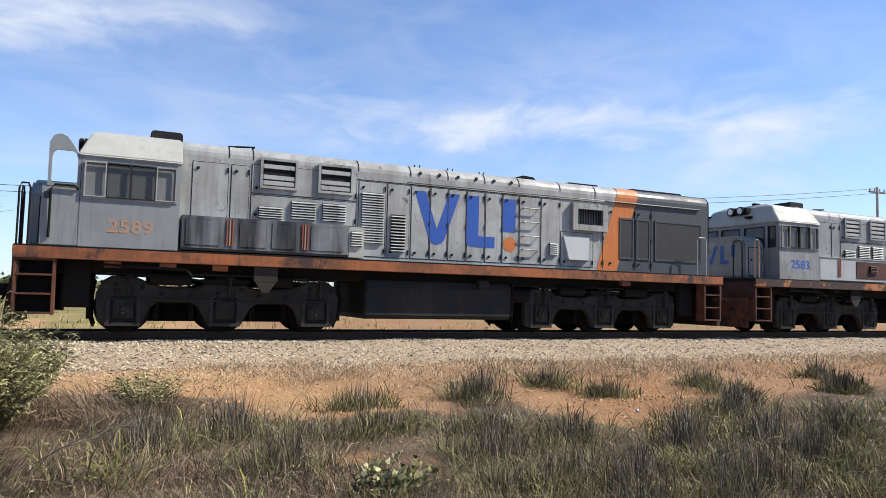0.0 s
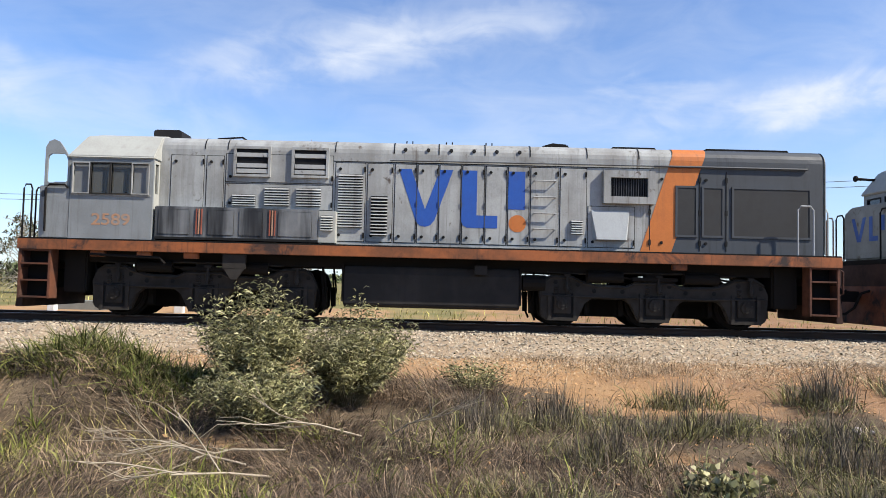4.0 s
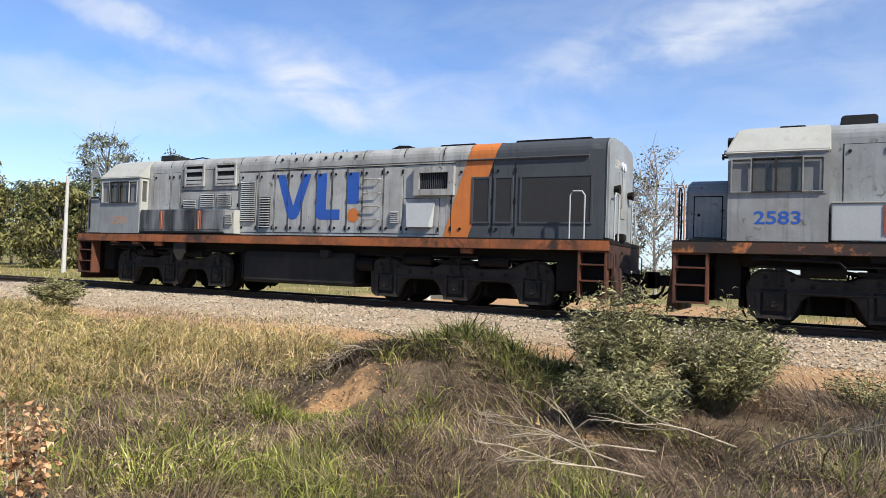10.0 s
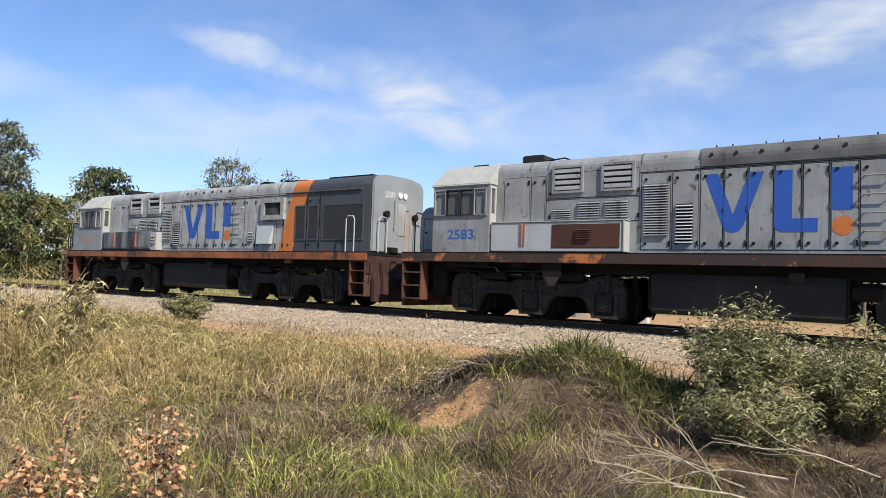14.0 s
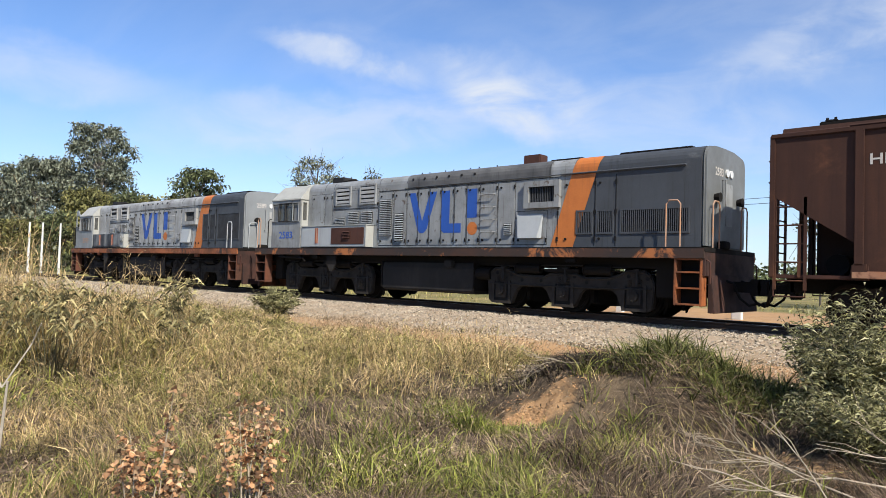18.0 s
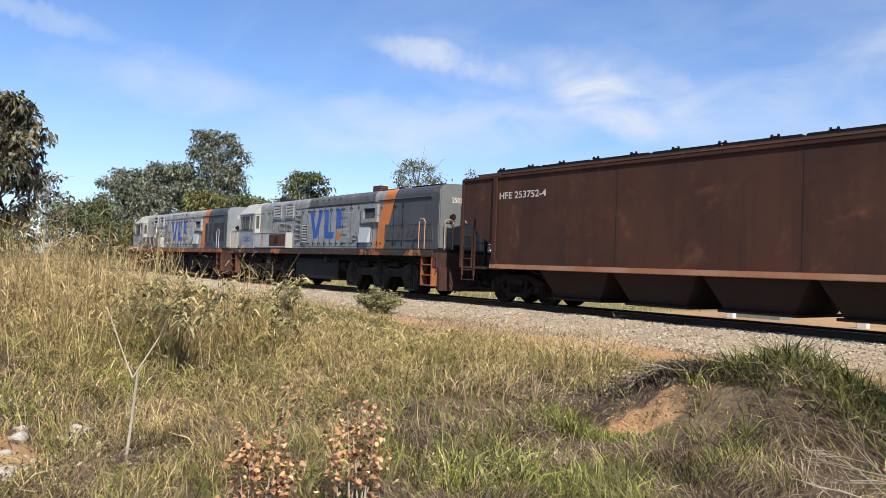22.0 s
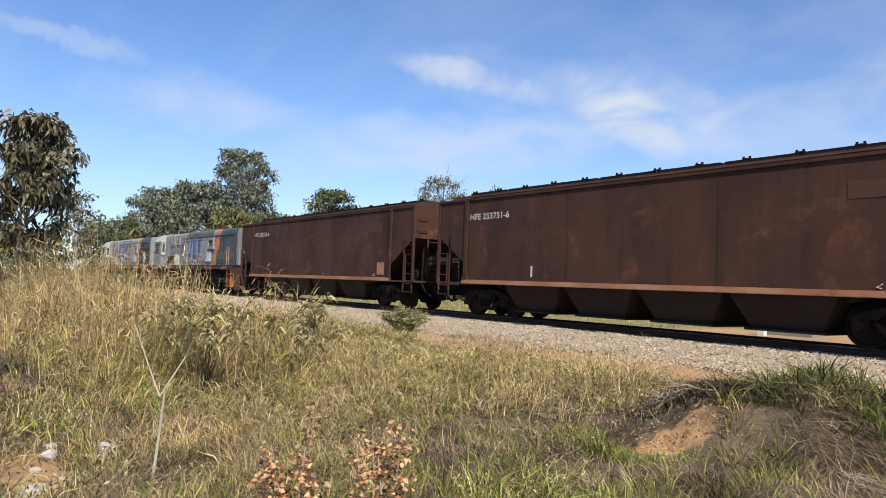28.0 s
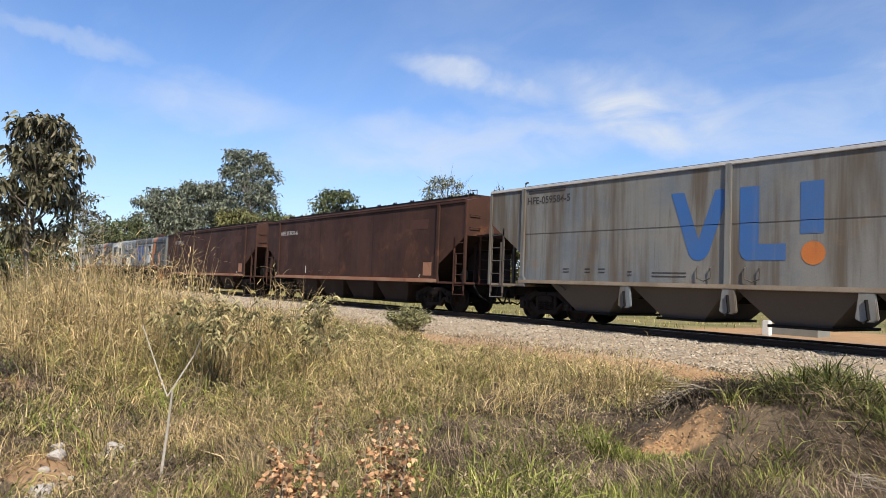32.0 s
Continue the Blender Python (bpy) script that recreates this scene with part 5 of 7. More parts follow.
def wagon(label, length, grey, mark):
    """A covered hopper: side sheets, slope sheets, posts, ladders, roof with hatches, hopper bottoms, trucks."""
    L, w = length, 1.27
    top, cut, low, foot = (3.70, 2.80, 1.80, 1.10) if grey else (3.55, 2.46, 1.52, 1.03)
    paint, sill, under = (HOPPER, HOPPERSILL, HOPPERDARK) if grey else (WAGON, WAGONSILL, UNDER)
    root = tagged(new("hopper_wagon"), label, "freight wagon", "hopper wagons of the train")
    body = new("body")
    body.parent = root
    body["label"] = "dusty grey steel hopper body" if grey else "rust-brown steel hopper body"
    rib, rungs = 1.45, HOPPERDARK if grey else WAGON
    side = [(0.0, top), (0.0, cut), (rib, low), (rib, foot), (L - rib, foot), (L - rib, low), (L, cut), (L, top)]
    for s in (-1, 1):
        part("side_sheet", prism(bmesh.new(), side, s * w - 0.02, s * w + 0.02), paint, body)
        y = s * (w + 0.02)
        for x in (rib, L - rib) + ((7.7,) if grey else ()):
            bm = slab(bmesh.new(), x - 0.07, x + 0.07, min(y, y + s * 0.06), max(y, y + s * 0.06), foot, top - 0.02)
            part("side_post", bm, paint, body, "", 0.01)
        for x in (0.03, L - 0.03):
            bm = slab(bmesh.new(), x - 0.045, x + 0.045, min(y - s * 0.05, y + s * 0.03), max(y - s * 0.05, y + s * 0.03), 0.95, top)
            part("corner_post", bm, paint, body, "", 0.008)
        bm = bmesh.new()
        slab(bm, rib - 0.1, L - rib + 0.1, min(y, y + s * 0.09), max(y, y + s * 0.09), foot - 0.08, foot + (0.02 if grey else 0.05))
        part("side_sill", bm, sill, body, "pale worn lip along the sill" if not grey else "", 0.012)
        part("top_chord", slab(bmesh.new(), 0.0, L, min(y - s * 0.03, y + s * 0.04), max(y - s * 0.03, y + s * 0.04), top - 0.05, top + 0.03), LETTER if grey else paint, body, "whitened roof edge" if grey else "", 0.012)
        if grey:
            part("side_seam", slab(bmesh.new(), rib + 0.07, L - rib - 0.07, min(y, y + s * 0.006), max(y, y + s * 0.006), 2.39, 2.405), HOPPERDARK, body)
            for x in (7.0, 8.1):
                part("rope_eye", tube(bmesh.new(), [(x, y, 1.5), (x, y + s * 0.05, 1.46), (x, y + s * 0.05, 1.24), (x + 0.16, y + s * 0.05, 1.18), (x + 0.32, y + s * 0.05, 1.24), (x + 0.32, y + s * 0.05, 1.46), (x + 0.32, y, 1.5)], 0.016, 6), HOPPERDARK, body)
        if not grey:
            for x in (5.6, 9.9):
                part("side_seam", slab(bmesh.new(), x - 0.008, x + 0.008, min(y, y + s * 0.004), max(y, y + s * 0.004), foot + 0.06, top - 0.06), UNDER, body)
        # posts under the slope and the end platform
        for x in (0.5, L - 0.5):
            ladder(root, x - 0.03, x + 0.02, s * w, 0.95, 1.9 if not grey else 2.2, 1, rungs)
        for x0 in (0.05, L - 0.62):
            ladder(root, x0, x0 + 0.57, s * w, 0.72, 2.40 if not grey else 2.6, 5, rungs)
        for x in (rib + 0.02, L - rib - 0.02):
            c = Vector((x, y + s * 0.05, 1.12))
            part("jack_pad", prism(bmesh.new(), [(x - 0.16, 0.93), (x + 0.16, 0.93), (x + 0.12, 1.2), (x - 0.12, 1.2)], min(y, y + s * 0.08), max(y, y + s * 0.08)), paint, body, "", 0.02)
        for k in range(13 if not grey else 0):
            def make(b):
                slab(b, -0.09, -0.05, -0.02, 0.02, 0.3, 0.41), slab(b, 0.05, 0.09, -0.02, 0.02, 0.3, 0.41), slab(b, -0.1, 0.1, -0.03, 0.03, 0.34, 0.37)
            small("hatch_latch", make, (0.8 + k * (L - 1.6) / 12, s * 0.47, top), GRIME, body)
    # ends: upright sheet, slope sheet, platform
    for end, way in ((0.0, 1), (L, -1)):
        bm = slab(bmesh.new(), min(end, end + way * 0.03), max(end, end + way * 0.03), -w + 0.02, w - 0.02, cut, top)
        part("end_sheet", bm, paint if grey else WAGON, body)
        bm = bmesh.new()
        a = [bm.verts.new((end + way * x, y, z)) for x, z in ((0.03, cut), (3.0, 0.85)) for y in (-w + 0.03, w - 0.03)]
        b = [bm.verts.new(v.co + Vector((way * 0.03, 0, 0.03))) for v in a]
        for q in ((0, 1, 3, 2),):
            bm.faces.new([a[i] for i in q]), bm.faces.new([b[i] for i in reversed(q)])
        for i, j in ((0, 1), (1, 3), (3, 2), (2, 0)):
            bm.faces.new((a[i], a[j], b[j], b[i]))
        # on brown wagons this sheet's dark colour carries the overhang's shade
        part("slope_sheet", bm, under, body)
        bm = bmesh.new()
        slab(bm, min(end, end + way * 1.5), max(end, end + way * 1.5), -w, w, 0.93, 1.0)
        part("end_platform", bm, sill if grey else RUST, root, "", 0.008)
        bm = bmesh.new()
        slab(bm, min(end, end + way * 3.2), max(end, end + way * 3.2), -0.28, 0.28, 0.66, 0.93)
        part("centre_sill", bm, GRIME, root, "", 0.01)
        for y in (-0.6, 0.0, 0.6):
            x = end + way * 0.35
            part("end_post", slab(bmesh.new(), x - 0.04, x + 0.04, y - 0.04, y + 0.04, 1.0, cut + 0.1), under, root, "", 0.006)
        part("brake_tank", tube(bmesh.new(), [(end + way * 0.95, -0.55, 1.2), (end + way * 0.95, 0.35, 1.2)], 0.2, 12), GRIME, root, "dark air reservoir")
        part("brake_box", slab(bmesh.new(), min(end + way * 0.55, end + way * 1.25), max(end + way * 0.55, end + way * 1.25), -0.2, 1.15, 1.0, 2.0), UNDER, root, "dark brake gear box", 0.03)
        for z in (cut + 0.25, cut + 0.65):
            part("end_grab", tube(bmesh.new(), [(end, -w + 0.1, z), (end - way * 0.07, -w + 0.1, z), (end - way * 0.07, -w + 0.5, z), (end, -w + 0.5, z)], 0.014, 6), paint, body)
        ladder(root, end - way * 0.04, end, -0.75, 0.95, 2.5, 5, rungs, True)
        coupler(root, end + way * 0.05, -way)
        part("end_hose_pipe", tube(bmesh.new(), [(end, -0.9, 0.9), (end - way * 0.15, -0.8, 0.6), (end - way * 0.3, -0.45, 0.38), (end - way * 0.5, 0.0, 0.42)], 0.03, 6), GRIME, root)
        for s in (-1, 1):
            x0, x1 = sorted((end + way * 0.06, end + way * 0.6))
            part("stirrup", tube(bmesh.new(), [(x0, s * w, 0.95), (x0, s * w, 0.60), (x1, s * w, 0.60), (x1, s * w, 0.95)], 0.02, 6), paint, root)
    # roof
    if grey:
        prof = [(-w, top), (-0.8, top + 0.12), (0, top + 0.16), (0.8, top + 0.12), (w, top), (w, top - 0.03), (-w, top - 0.03)]
    else:
        prof = [(-w, top), (-0.72, top + 0.16), (-0.70, top + 0.24), (0.70, top + 0.24), (0.72, top + 0.16), (w, top), (w, top - 0.03), (-w, top - 0.03)]
    part("roof", loft(bmesh.new(), prof, 0.02, L - 0.02), HOPPERDARK if grey else WAGON, body, "dark weathered wagon roof", 0.012)
    for k in range(8):
        x = 0.6 + k * (L - 1.2) / 8
        block("roof_hatch", x, x + (L - 1.2) / 8 - 0.08, -0.5, 0.5, top + (0.14 if grey else 0.24), top + (0.22 if grey else 0.35), HOPPERDARK if grey else GRIME, body, "", 0.02)
    if not grey:
        for s in (-1, 1):
            part("roof_rail", tube(bmesh.new(), [(1.2, s * 0.86, top + 0.14), (L - 0.6, s * 0.86, top + 0.14)], 0.035, 6), WAGON, body)
        part("roof_grab", tube(bmesh.new(), [(L - 0.7, -0.7, top + 0.2), (L - 0.7, -0.7, top + 0.42), (L - 0.25, -0.7, top + 0.42), (L - 0.25, -0.7, top + 0.12)], 0.016, 6), WAGON, body)
    else:
        part("roof_lever", tube(bmesh.new(), [(rib, -w, top), (rib, -w, top + 0.14), (rib + 0.1, -w, top + 0.16)], 0.03, 6), HOPPERDARK, body)
    # hopper bottoms
    if grey:
        n_bay, x0, x1, zb = 4, 2.4, L - 2.4, 0.34
    else:
        n_bay, x0, x1, zb = 4, 3.1, L - 3.1, 0.27
    step = (x1 - x0) / n_bay
    for k in range(n_bay):
        a, b = x0 + k * step, x0 + (k + 1) * step
        m, h = (a + b) / 2, 0.55 if grey else 0.72
        bm = bmesh.new()
        hi = [bm.verts.new(p) for p in ((a + 0.02, -w, foot), (b - 0.02, -w, foot), (b - 0.02, w, foot), (a + 0.02, w, foot))]
        yb = 0.95 if grey else 1.0
        lo = [bm.verts.new(p) for p in ((m - h, -yb, zb), (m + h, -yb, zb), (m + h, yb, zb), (m - h, yb, zb))]
        bm.faces.new(hi), bm.faces.new(lo)
        for i in range(4):
            bm.faces.new((hi[i], hi[(i + 1) % 4], lo[(i + 1) % 4], lo[i]))
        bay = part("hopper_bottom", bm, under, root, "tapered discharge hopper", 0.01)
        block("discharge_gate", m - h - 0.1, m + h + 0.1, -yb - 0.1, yb + 0.1, zb - 0.06, zb, GRIME, bay, "", 0.008)
        if grey and k < 3:
            for s in (-1, 1):
                y = s * (w + 0.03)
                br = part("gate_bracket", prism(bmesh.new(), [(b - 0.14, foot - 0.06), (b + 0.14, foot - 0.06), (b + 0.20, 0.55), (b + 0.1, 0.5), (b - 0.1, 0.5), (b - 0.20, 0.55)], min(y, y + s * 0.07), max(y, y + s * 0.07)), HOPPER, bay, "pale gate bracket", 0.015)
                if s < 0:
                    part("gate_lever", tube(bmesh.new(), [(b, y - 0.09, 0.9), (b + 0.05, y - 0.1, 0.55), (b - 0.04, y - 0.1, 0.48)], 0.03, 6), GRIME, bay)
    block("under_beam", 1.5, L - 1.5, -0.3, 0.3, 0.72, 0.95, GRIME, root, "", 0)
    wagon_truck(root, 2.05), wagon_truck(root, L - 2.05)
    # lettering and marks
    y = -w - 0.026
    if grey:
        writing("painted_number", mark, 1.58, y, 3.22, 0.20, 1.6, LETTERDARK, body)
        emblem(body, 6.28, 1.62, 1.53, y, FADEDBLUE, ORANGE)
        for x, z, d in ((3.0, 1.42, 0.2), (3.75, 1.42, 0.18), (4.2, 1.42, 0.2), (5.1, 1.36, 0.12), (5.8, 1.34, 0.9), (12.6, 1.4, 1.3)):
            for q in range(2):
                part("stencil_bar", slab(bmesh.new(), x, x + d, y - 0.002, y + 0.006, z - q * 0.08, z - q * 0.08 + 0.022), LETTERDARK, body)
        part("chalk_strip", slab(bmesh.new(), 1.62, 3.0, y - 0.002, y + 0.006, 3.52, 3.60), LETTERDARK, body)
    else:
        writing("painted_number", mark, 1.60, y, 2.90, 0.19, 1.75, LETTER, body)
        part("painted_patch", slab(bmesh.new(), 13.25, 13.72, y - 0.002, y + 0.006, 1.18, 1.62), WAGONSILL, body, "lighter orange paint patch")
        part("painted_patch", slab(bmesh.new(), 12.5, 13.45, y - 0.002, y + 0.006, 2.75, 3.08), RUST, body, "faded lighter paint patch")
        if mark.endswith("6"):
            part("pale_scratch", slab(bmesh.new(), 4.3, 4.36, y - 0.002, y + 0.006, 1.2, 1.5), LETTER, body)
        bm = bmesh.new()
        tube(bm, [(13.1, y - 0.01, 1.2), (13.0, y - 0.01, 1.14), (13.08, y - 0.01, 1.12)], 0.015, 6)
        part("chalk_mark", bm, LETTER, body)
    return root


TRAIN += [(wagon("rust-brown covered hopper wagon with white number lettering", 15.55, False, "HFE 253752-4"), 34.05),
          (wagon("rust-brown covered hopper wagon with a pale scratch", 15.5, False, "HFE 253751-6"), 51.0),
          (wagon("dusty grey covered hopper wagon with faded blue emblem", 15.5, True, "HFE-059584-5"), 67.65)]


# ---- plants near the track ----
def leafy(name, tones, rough=0.65, island=0.35, through=0.25, gloss=0.2, span=(0.25, 1.5)):
    """Leaf or blade colour that varies from piece to piece, with some light passing through."""
    m = bpy.data.materials.new(name)
    m.use_nodes = True
    n = Nodes(m.node_tree)
    shader = n.tree.nodes["Principled BSDF"]
    rnd = n.add("ShaderNodeNewGeometry").outputs["Random Per Island"]
    place = n.add("ShaderNodeTexCoord").outputs["Object"]
    c = n.mix(n.ramp(rnd, 0.15, 0.55), tones[0], tones[1])
    c = n.mix(n.ramp(rnd, 0.6, 0.95), c, tones[2])
    c = n.mix(n.math("MULTIPLY", n.ramp(n.noise(place, 0.9, 4), 0.35, 0.65), 0.4), c, tones[1])
    tone = n.math("MULTIPLY", n.ramp(n.noise(place, 1.6, 5, 0.6), 0.3, 0.7, 0.68 * LEAF_TONE, 1.2 * LEAF_TONE), n.ramp(n.math("FRACT", n.math("MULTIPLY", rnd, 37.7)), 0.0, 1.0, *span))
    both = n.add("ShaderNodeCombineColor")
    for k in range(3):
        n.link(tone, both.inputs[k])
    c = n.mix(1.0, c, both.outputs[0], "MULTIPLY")
    n.link(c, shader.inputs["Base Color"])
    shader.inputs["Roughness"].default_value, shader.inputs["Specular IOR Level"].default_value = rough, gloss
    glow = n.add("ShaderNodeBsdfTranslucent")
    n.link(c, glow.inputs[0])
    sum_of = n.add("ShaderNodeMixShader")
    sum_of.inputs[0].default_value = through
    n.link(shader.outputs[0], sum_of.inputs[1]), n.link(glow.outputs[0], sum_of.inputs[2])
    n.link(sum_of.outputs[0], n.tree.nodes["Material Output"].inputs[0])
    return m


STRAW = leafy("straw", ((0.96, 0.74, 0.38), (0.80, 0.58, 0.275), (0.50, 0.35, 0.17)), through=0.25, span=(0.3, 1.35))
OLIVE = leafy("olive_grass", ((0.68, 0.58, 0.20), (0.44, 0.40, 0.12), (0.88, 0.70, 0.32)), through=0.28, span=(0.3, 1.35))
GREEN = leafy("green_grass", ((0.46, 0.47, 0.105), (0.28, 0.32, 0.065), (0.66, 0.60, 0.21)), through=0.3, span=(0.3, 1.35))
MOUNDGREEN = leafy("mound_grass_green", ((0.29, 0.31, 0.08), (0.15, 0.17, 0.045), (0.44, 0.41, 0.15)), through=0.25)
FOOTGREEN = leafy("dull_green_grass", ((0.36, 0.34, 0.135), (0.22, 0.205, 0.08), (0.58, 0.50, 0.27)), through=0.2)
# dead grass darkened so its colour stands in for shade
SHADEDEAD = leafy("shade_dark_dead_grass", ((0.10, 0.075, 0.055), (0.055, 0.042, 0.033), (0.28, 0.21, 0.145)), through=0.05)
THATCH = leafy("dead_grass", ((0.57, 0.415, 0.27), (0.28, 0.195, 0.128), (0.10, 0.07, 0.049)), through=0.12)
BURNT = leafy("burnt_stems", ((0.11, 0.093, 0.074), (0.20, 0.165, 0.12), (0.50, 0.40, 0.27)), through=0.05)
PINKDRY = leafy("wispy_dry_grass", ((0.76, 0.58, 0.37), (0.58, 0.42, 0.26), (0.40, 0.27, 0.17)), through=0.12)
WEEDBROWN = leafy("brown_weed_leaf", ((0.50, 0.38, 0.25), (0.30, 0.21, 0.13), (0.66, 0.52, 0.33)), through=0.15)
BUSHLEAF = leafy("grey_green_leaf", ((0.50, 0.47, 0.23), (0.32, 0.305, 0.13), (0.72, 0.66, 0.39)), through=0.3, gloss=0.1)
SHRUBLEAF = leafy("olive_leaf", ((0.52, 0.45, 0.20), (0.62, 0.52, 0.25), (0.34, 0.31, 0.12)))
DEADLEAF = leafy("brown_dead_leaf", ((0.94, 0.57, 0.30), (0.80, 0.43, 0.21), (0.98, 0.70, 0.43)), rough=0.75, through=0.4)
TWIG = material("bleached_twig", (0.44, 0.365, 0.26), 0.85, other=(0.24, 0.19, 0.13), scale=8, bump=0.2)
PALETWIG = material("pale_sapling_bark", (0.48, 0.42, 0.33), 0.8, other=(0.30, 0.25, 0.19), scale=9, bump=0.2)
STEM = material("green_brown_stem", (0.13, 0.115, 0.06), 0.85, other=(0.20, 0.16, 0.09), scale=6, bump=0.2)


def blades(name, p, tall, wide, lean, turn, mat, curl=0.5, twist=0.35):
    """Arching grass blades in one mesh: foot points, lengths, widths, lean (sideways reach as a share of the length) and heading."""
    n = len(p)
    tall, wide, lean, turn = (np.broadcast_to(v, n).astype(float)[:, None] for v in (tall, wide, lean, turn))
    rng = np.random.default_rng(n)
    turn2 = turn + rng.normal(0, 1, (n, 1)) * twist
    side = np.concatenate([-np.sin(turn), np.cos(turn), rng.normal(0, 0.35, (n, 1))], -1)
    side = np.where(rng.random((n, 1)) < 0.45, np.concatenate([np.cos(turn), np.sin(turn), 0 * turn], -1), side) * wide * 0.5
    drop = np.minimum(0.92, 0.42 * lean * curl)
    ring = []
    for s, w in ((0.0, 0.8), (0.55, 1.0)):
        h = turn + (turn2 - turn) * s
        c = p + np.concatenate([np.cos(h), np.sin(h), 0 * h], -1) * tall * lean * 0.75 * s ** 1.5
        c[:, 2:] += tall * (s - drop * s * s)
        ring += [c - side * w, c + side * w]
    tip = p + np.concatenate([np.cos(turn2), np.sin(turn2), 0 * turn], -1) * tall * lean * 0.75
    tip[:, 2:] += tall * (1 - drop)
    co = np.stack(ring + [tip], 1).reshape(-1, 3)
    tri = np.array([(0, 1, 3), (0, 3, 2), (2, 3, 4)])
    return raw_mesh(name, co, (tri[None] + 5 * np.arange(n)[:, None, None]).reshape(-1, 3), mat)


def culm_leaves(rng, p, tall, lean, turn, each, length, curl):
    """Foot points, lengths, lean and heading of leaf blades that grow along upright stalks."""
    n = len(p)
    s = rng.uniform(0.08, 0.97, (n, each))
    drop = np.minimum(0.92, 0.42 * lean * curl)[:, None]
    out = tall[:, None] * lean[:, None] * 0.75 * s ** 1.5
    q = np.stack([p[:, :1] + np.cos(turn)[:, None] * out, p[:, 1:2] + np.sin(turn)[:, None] * out, p[:, 2:] + tall[:, None] * (s - drop * s * s)], -1).reshape(-1, 3)
    k = n * each
    return q, (rng.uniform(*length, (n, each)) * (1.15 - 0.5 * s)).ravel(), rng.uniform(0.6, 2.6, k), rng.uniform(0, math.tau, k)


def tufts(rng, centres, per, spread, tall, wide, lean):
    """Blades gathered round tuft centres, leaning outwards."""
    c = np.repeat(centres, per, axis=0)
    n = len(c)
    a, r = rng.uniform(0, math.tau, n), np.abs(rng.normal(0, spread, n))
    x, y = c[:, 0] + r * np.cos(a), c[:, 1] + r * np.sin(a)
    size = np.repeat(rng.uniform(0.7, 1.25, len(centres)), per)
    p = np.stack([x, y, height(x, y) - 0.015], -1)
    return p, rng.uniform(*tall, n) * size, rng.uniform(*wide, n), rng.uniform(*lean, n), a + rng.normal(0, 0.8, n)


def gather(rng, count, chance, far=34.0, near=2.4):
    """Tuft centres over the near ground, thinner with distance, kept by a chance map."""
    a, d = np.radians(rng.uniform(-62, 88, count)), near + (far - near) * rng.random(count) ** 1.25
    x, y = -d * np.sin(a), d * np.cos(a)
    keep = (y < 12.6) & (y > -2) & (rng.random(count) < chance(x, y))
    return np.stack([x[keep], y[keep]], -1)


# where burnt clumps stand on the bare soil
CLUMPS = [(0.3, 6.4), (1.1, 6.5), (1.2, 5.4), (1.9, 6.2), (2.6, 6.7), (4.06, 7.78), (3.4, 6.5), (5.5, 8.4), (6.2, 7.8), (4.2, 6.0), (3.3, 4.6), (5.6, 5.9), (8.1, 7.9), (8.3, 7.4), (4.5, 4.5),
          (5.0, 4.1), (8.0, 5.8), (10.4, 7.4), (6.4, 4.2), (2.8, 4.7), (3.8, 4.4), (2.5, 7.7), (7.0, 6.4), (9.8, 6.0), (11.2, 8.4), (0.25, 6.6),
          (3.0, 5.6), (5.0, 5.2), (6.0, 5.0), (6.0, 4.6), (7.2, 5.0), (3.4, 3.9), (4.2, 3.8), (2.2, 4.2), (5.8, 3.7), (7.4, 4.3)]


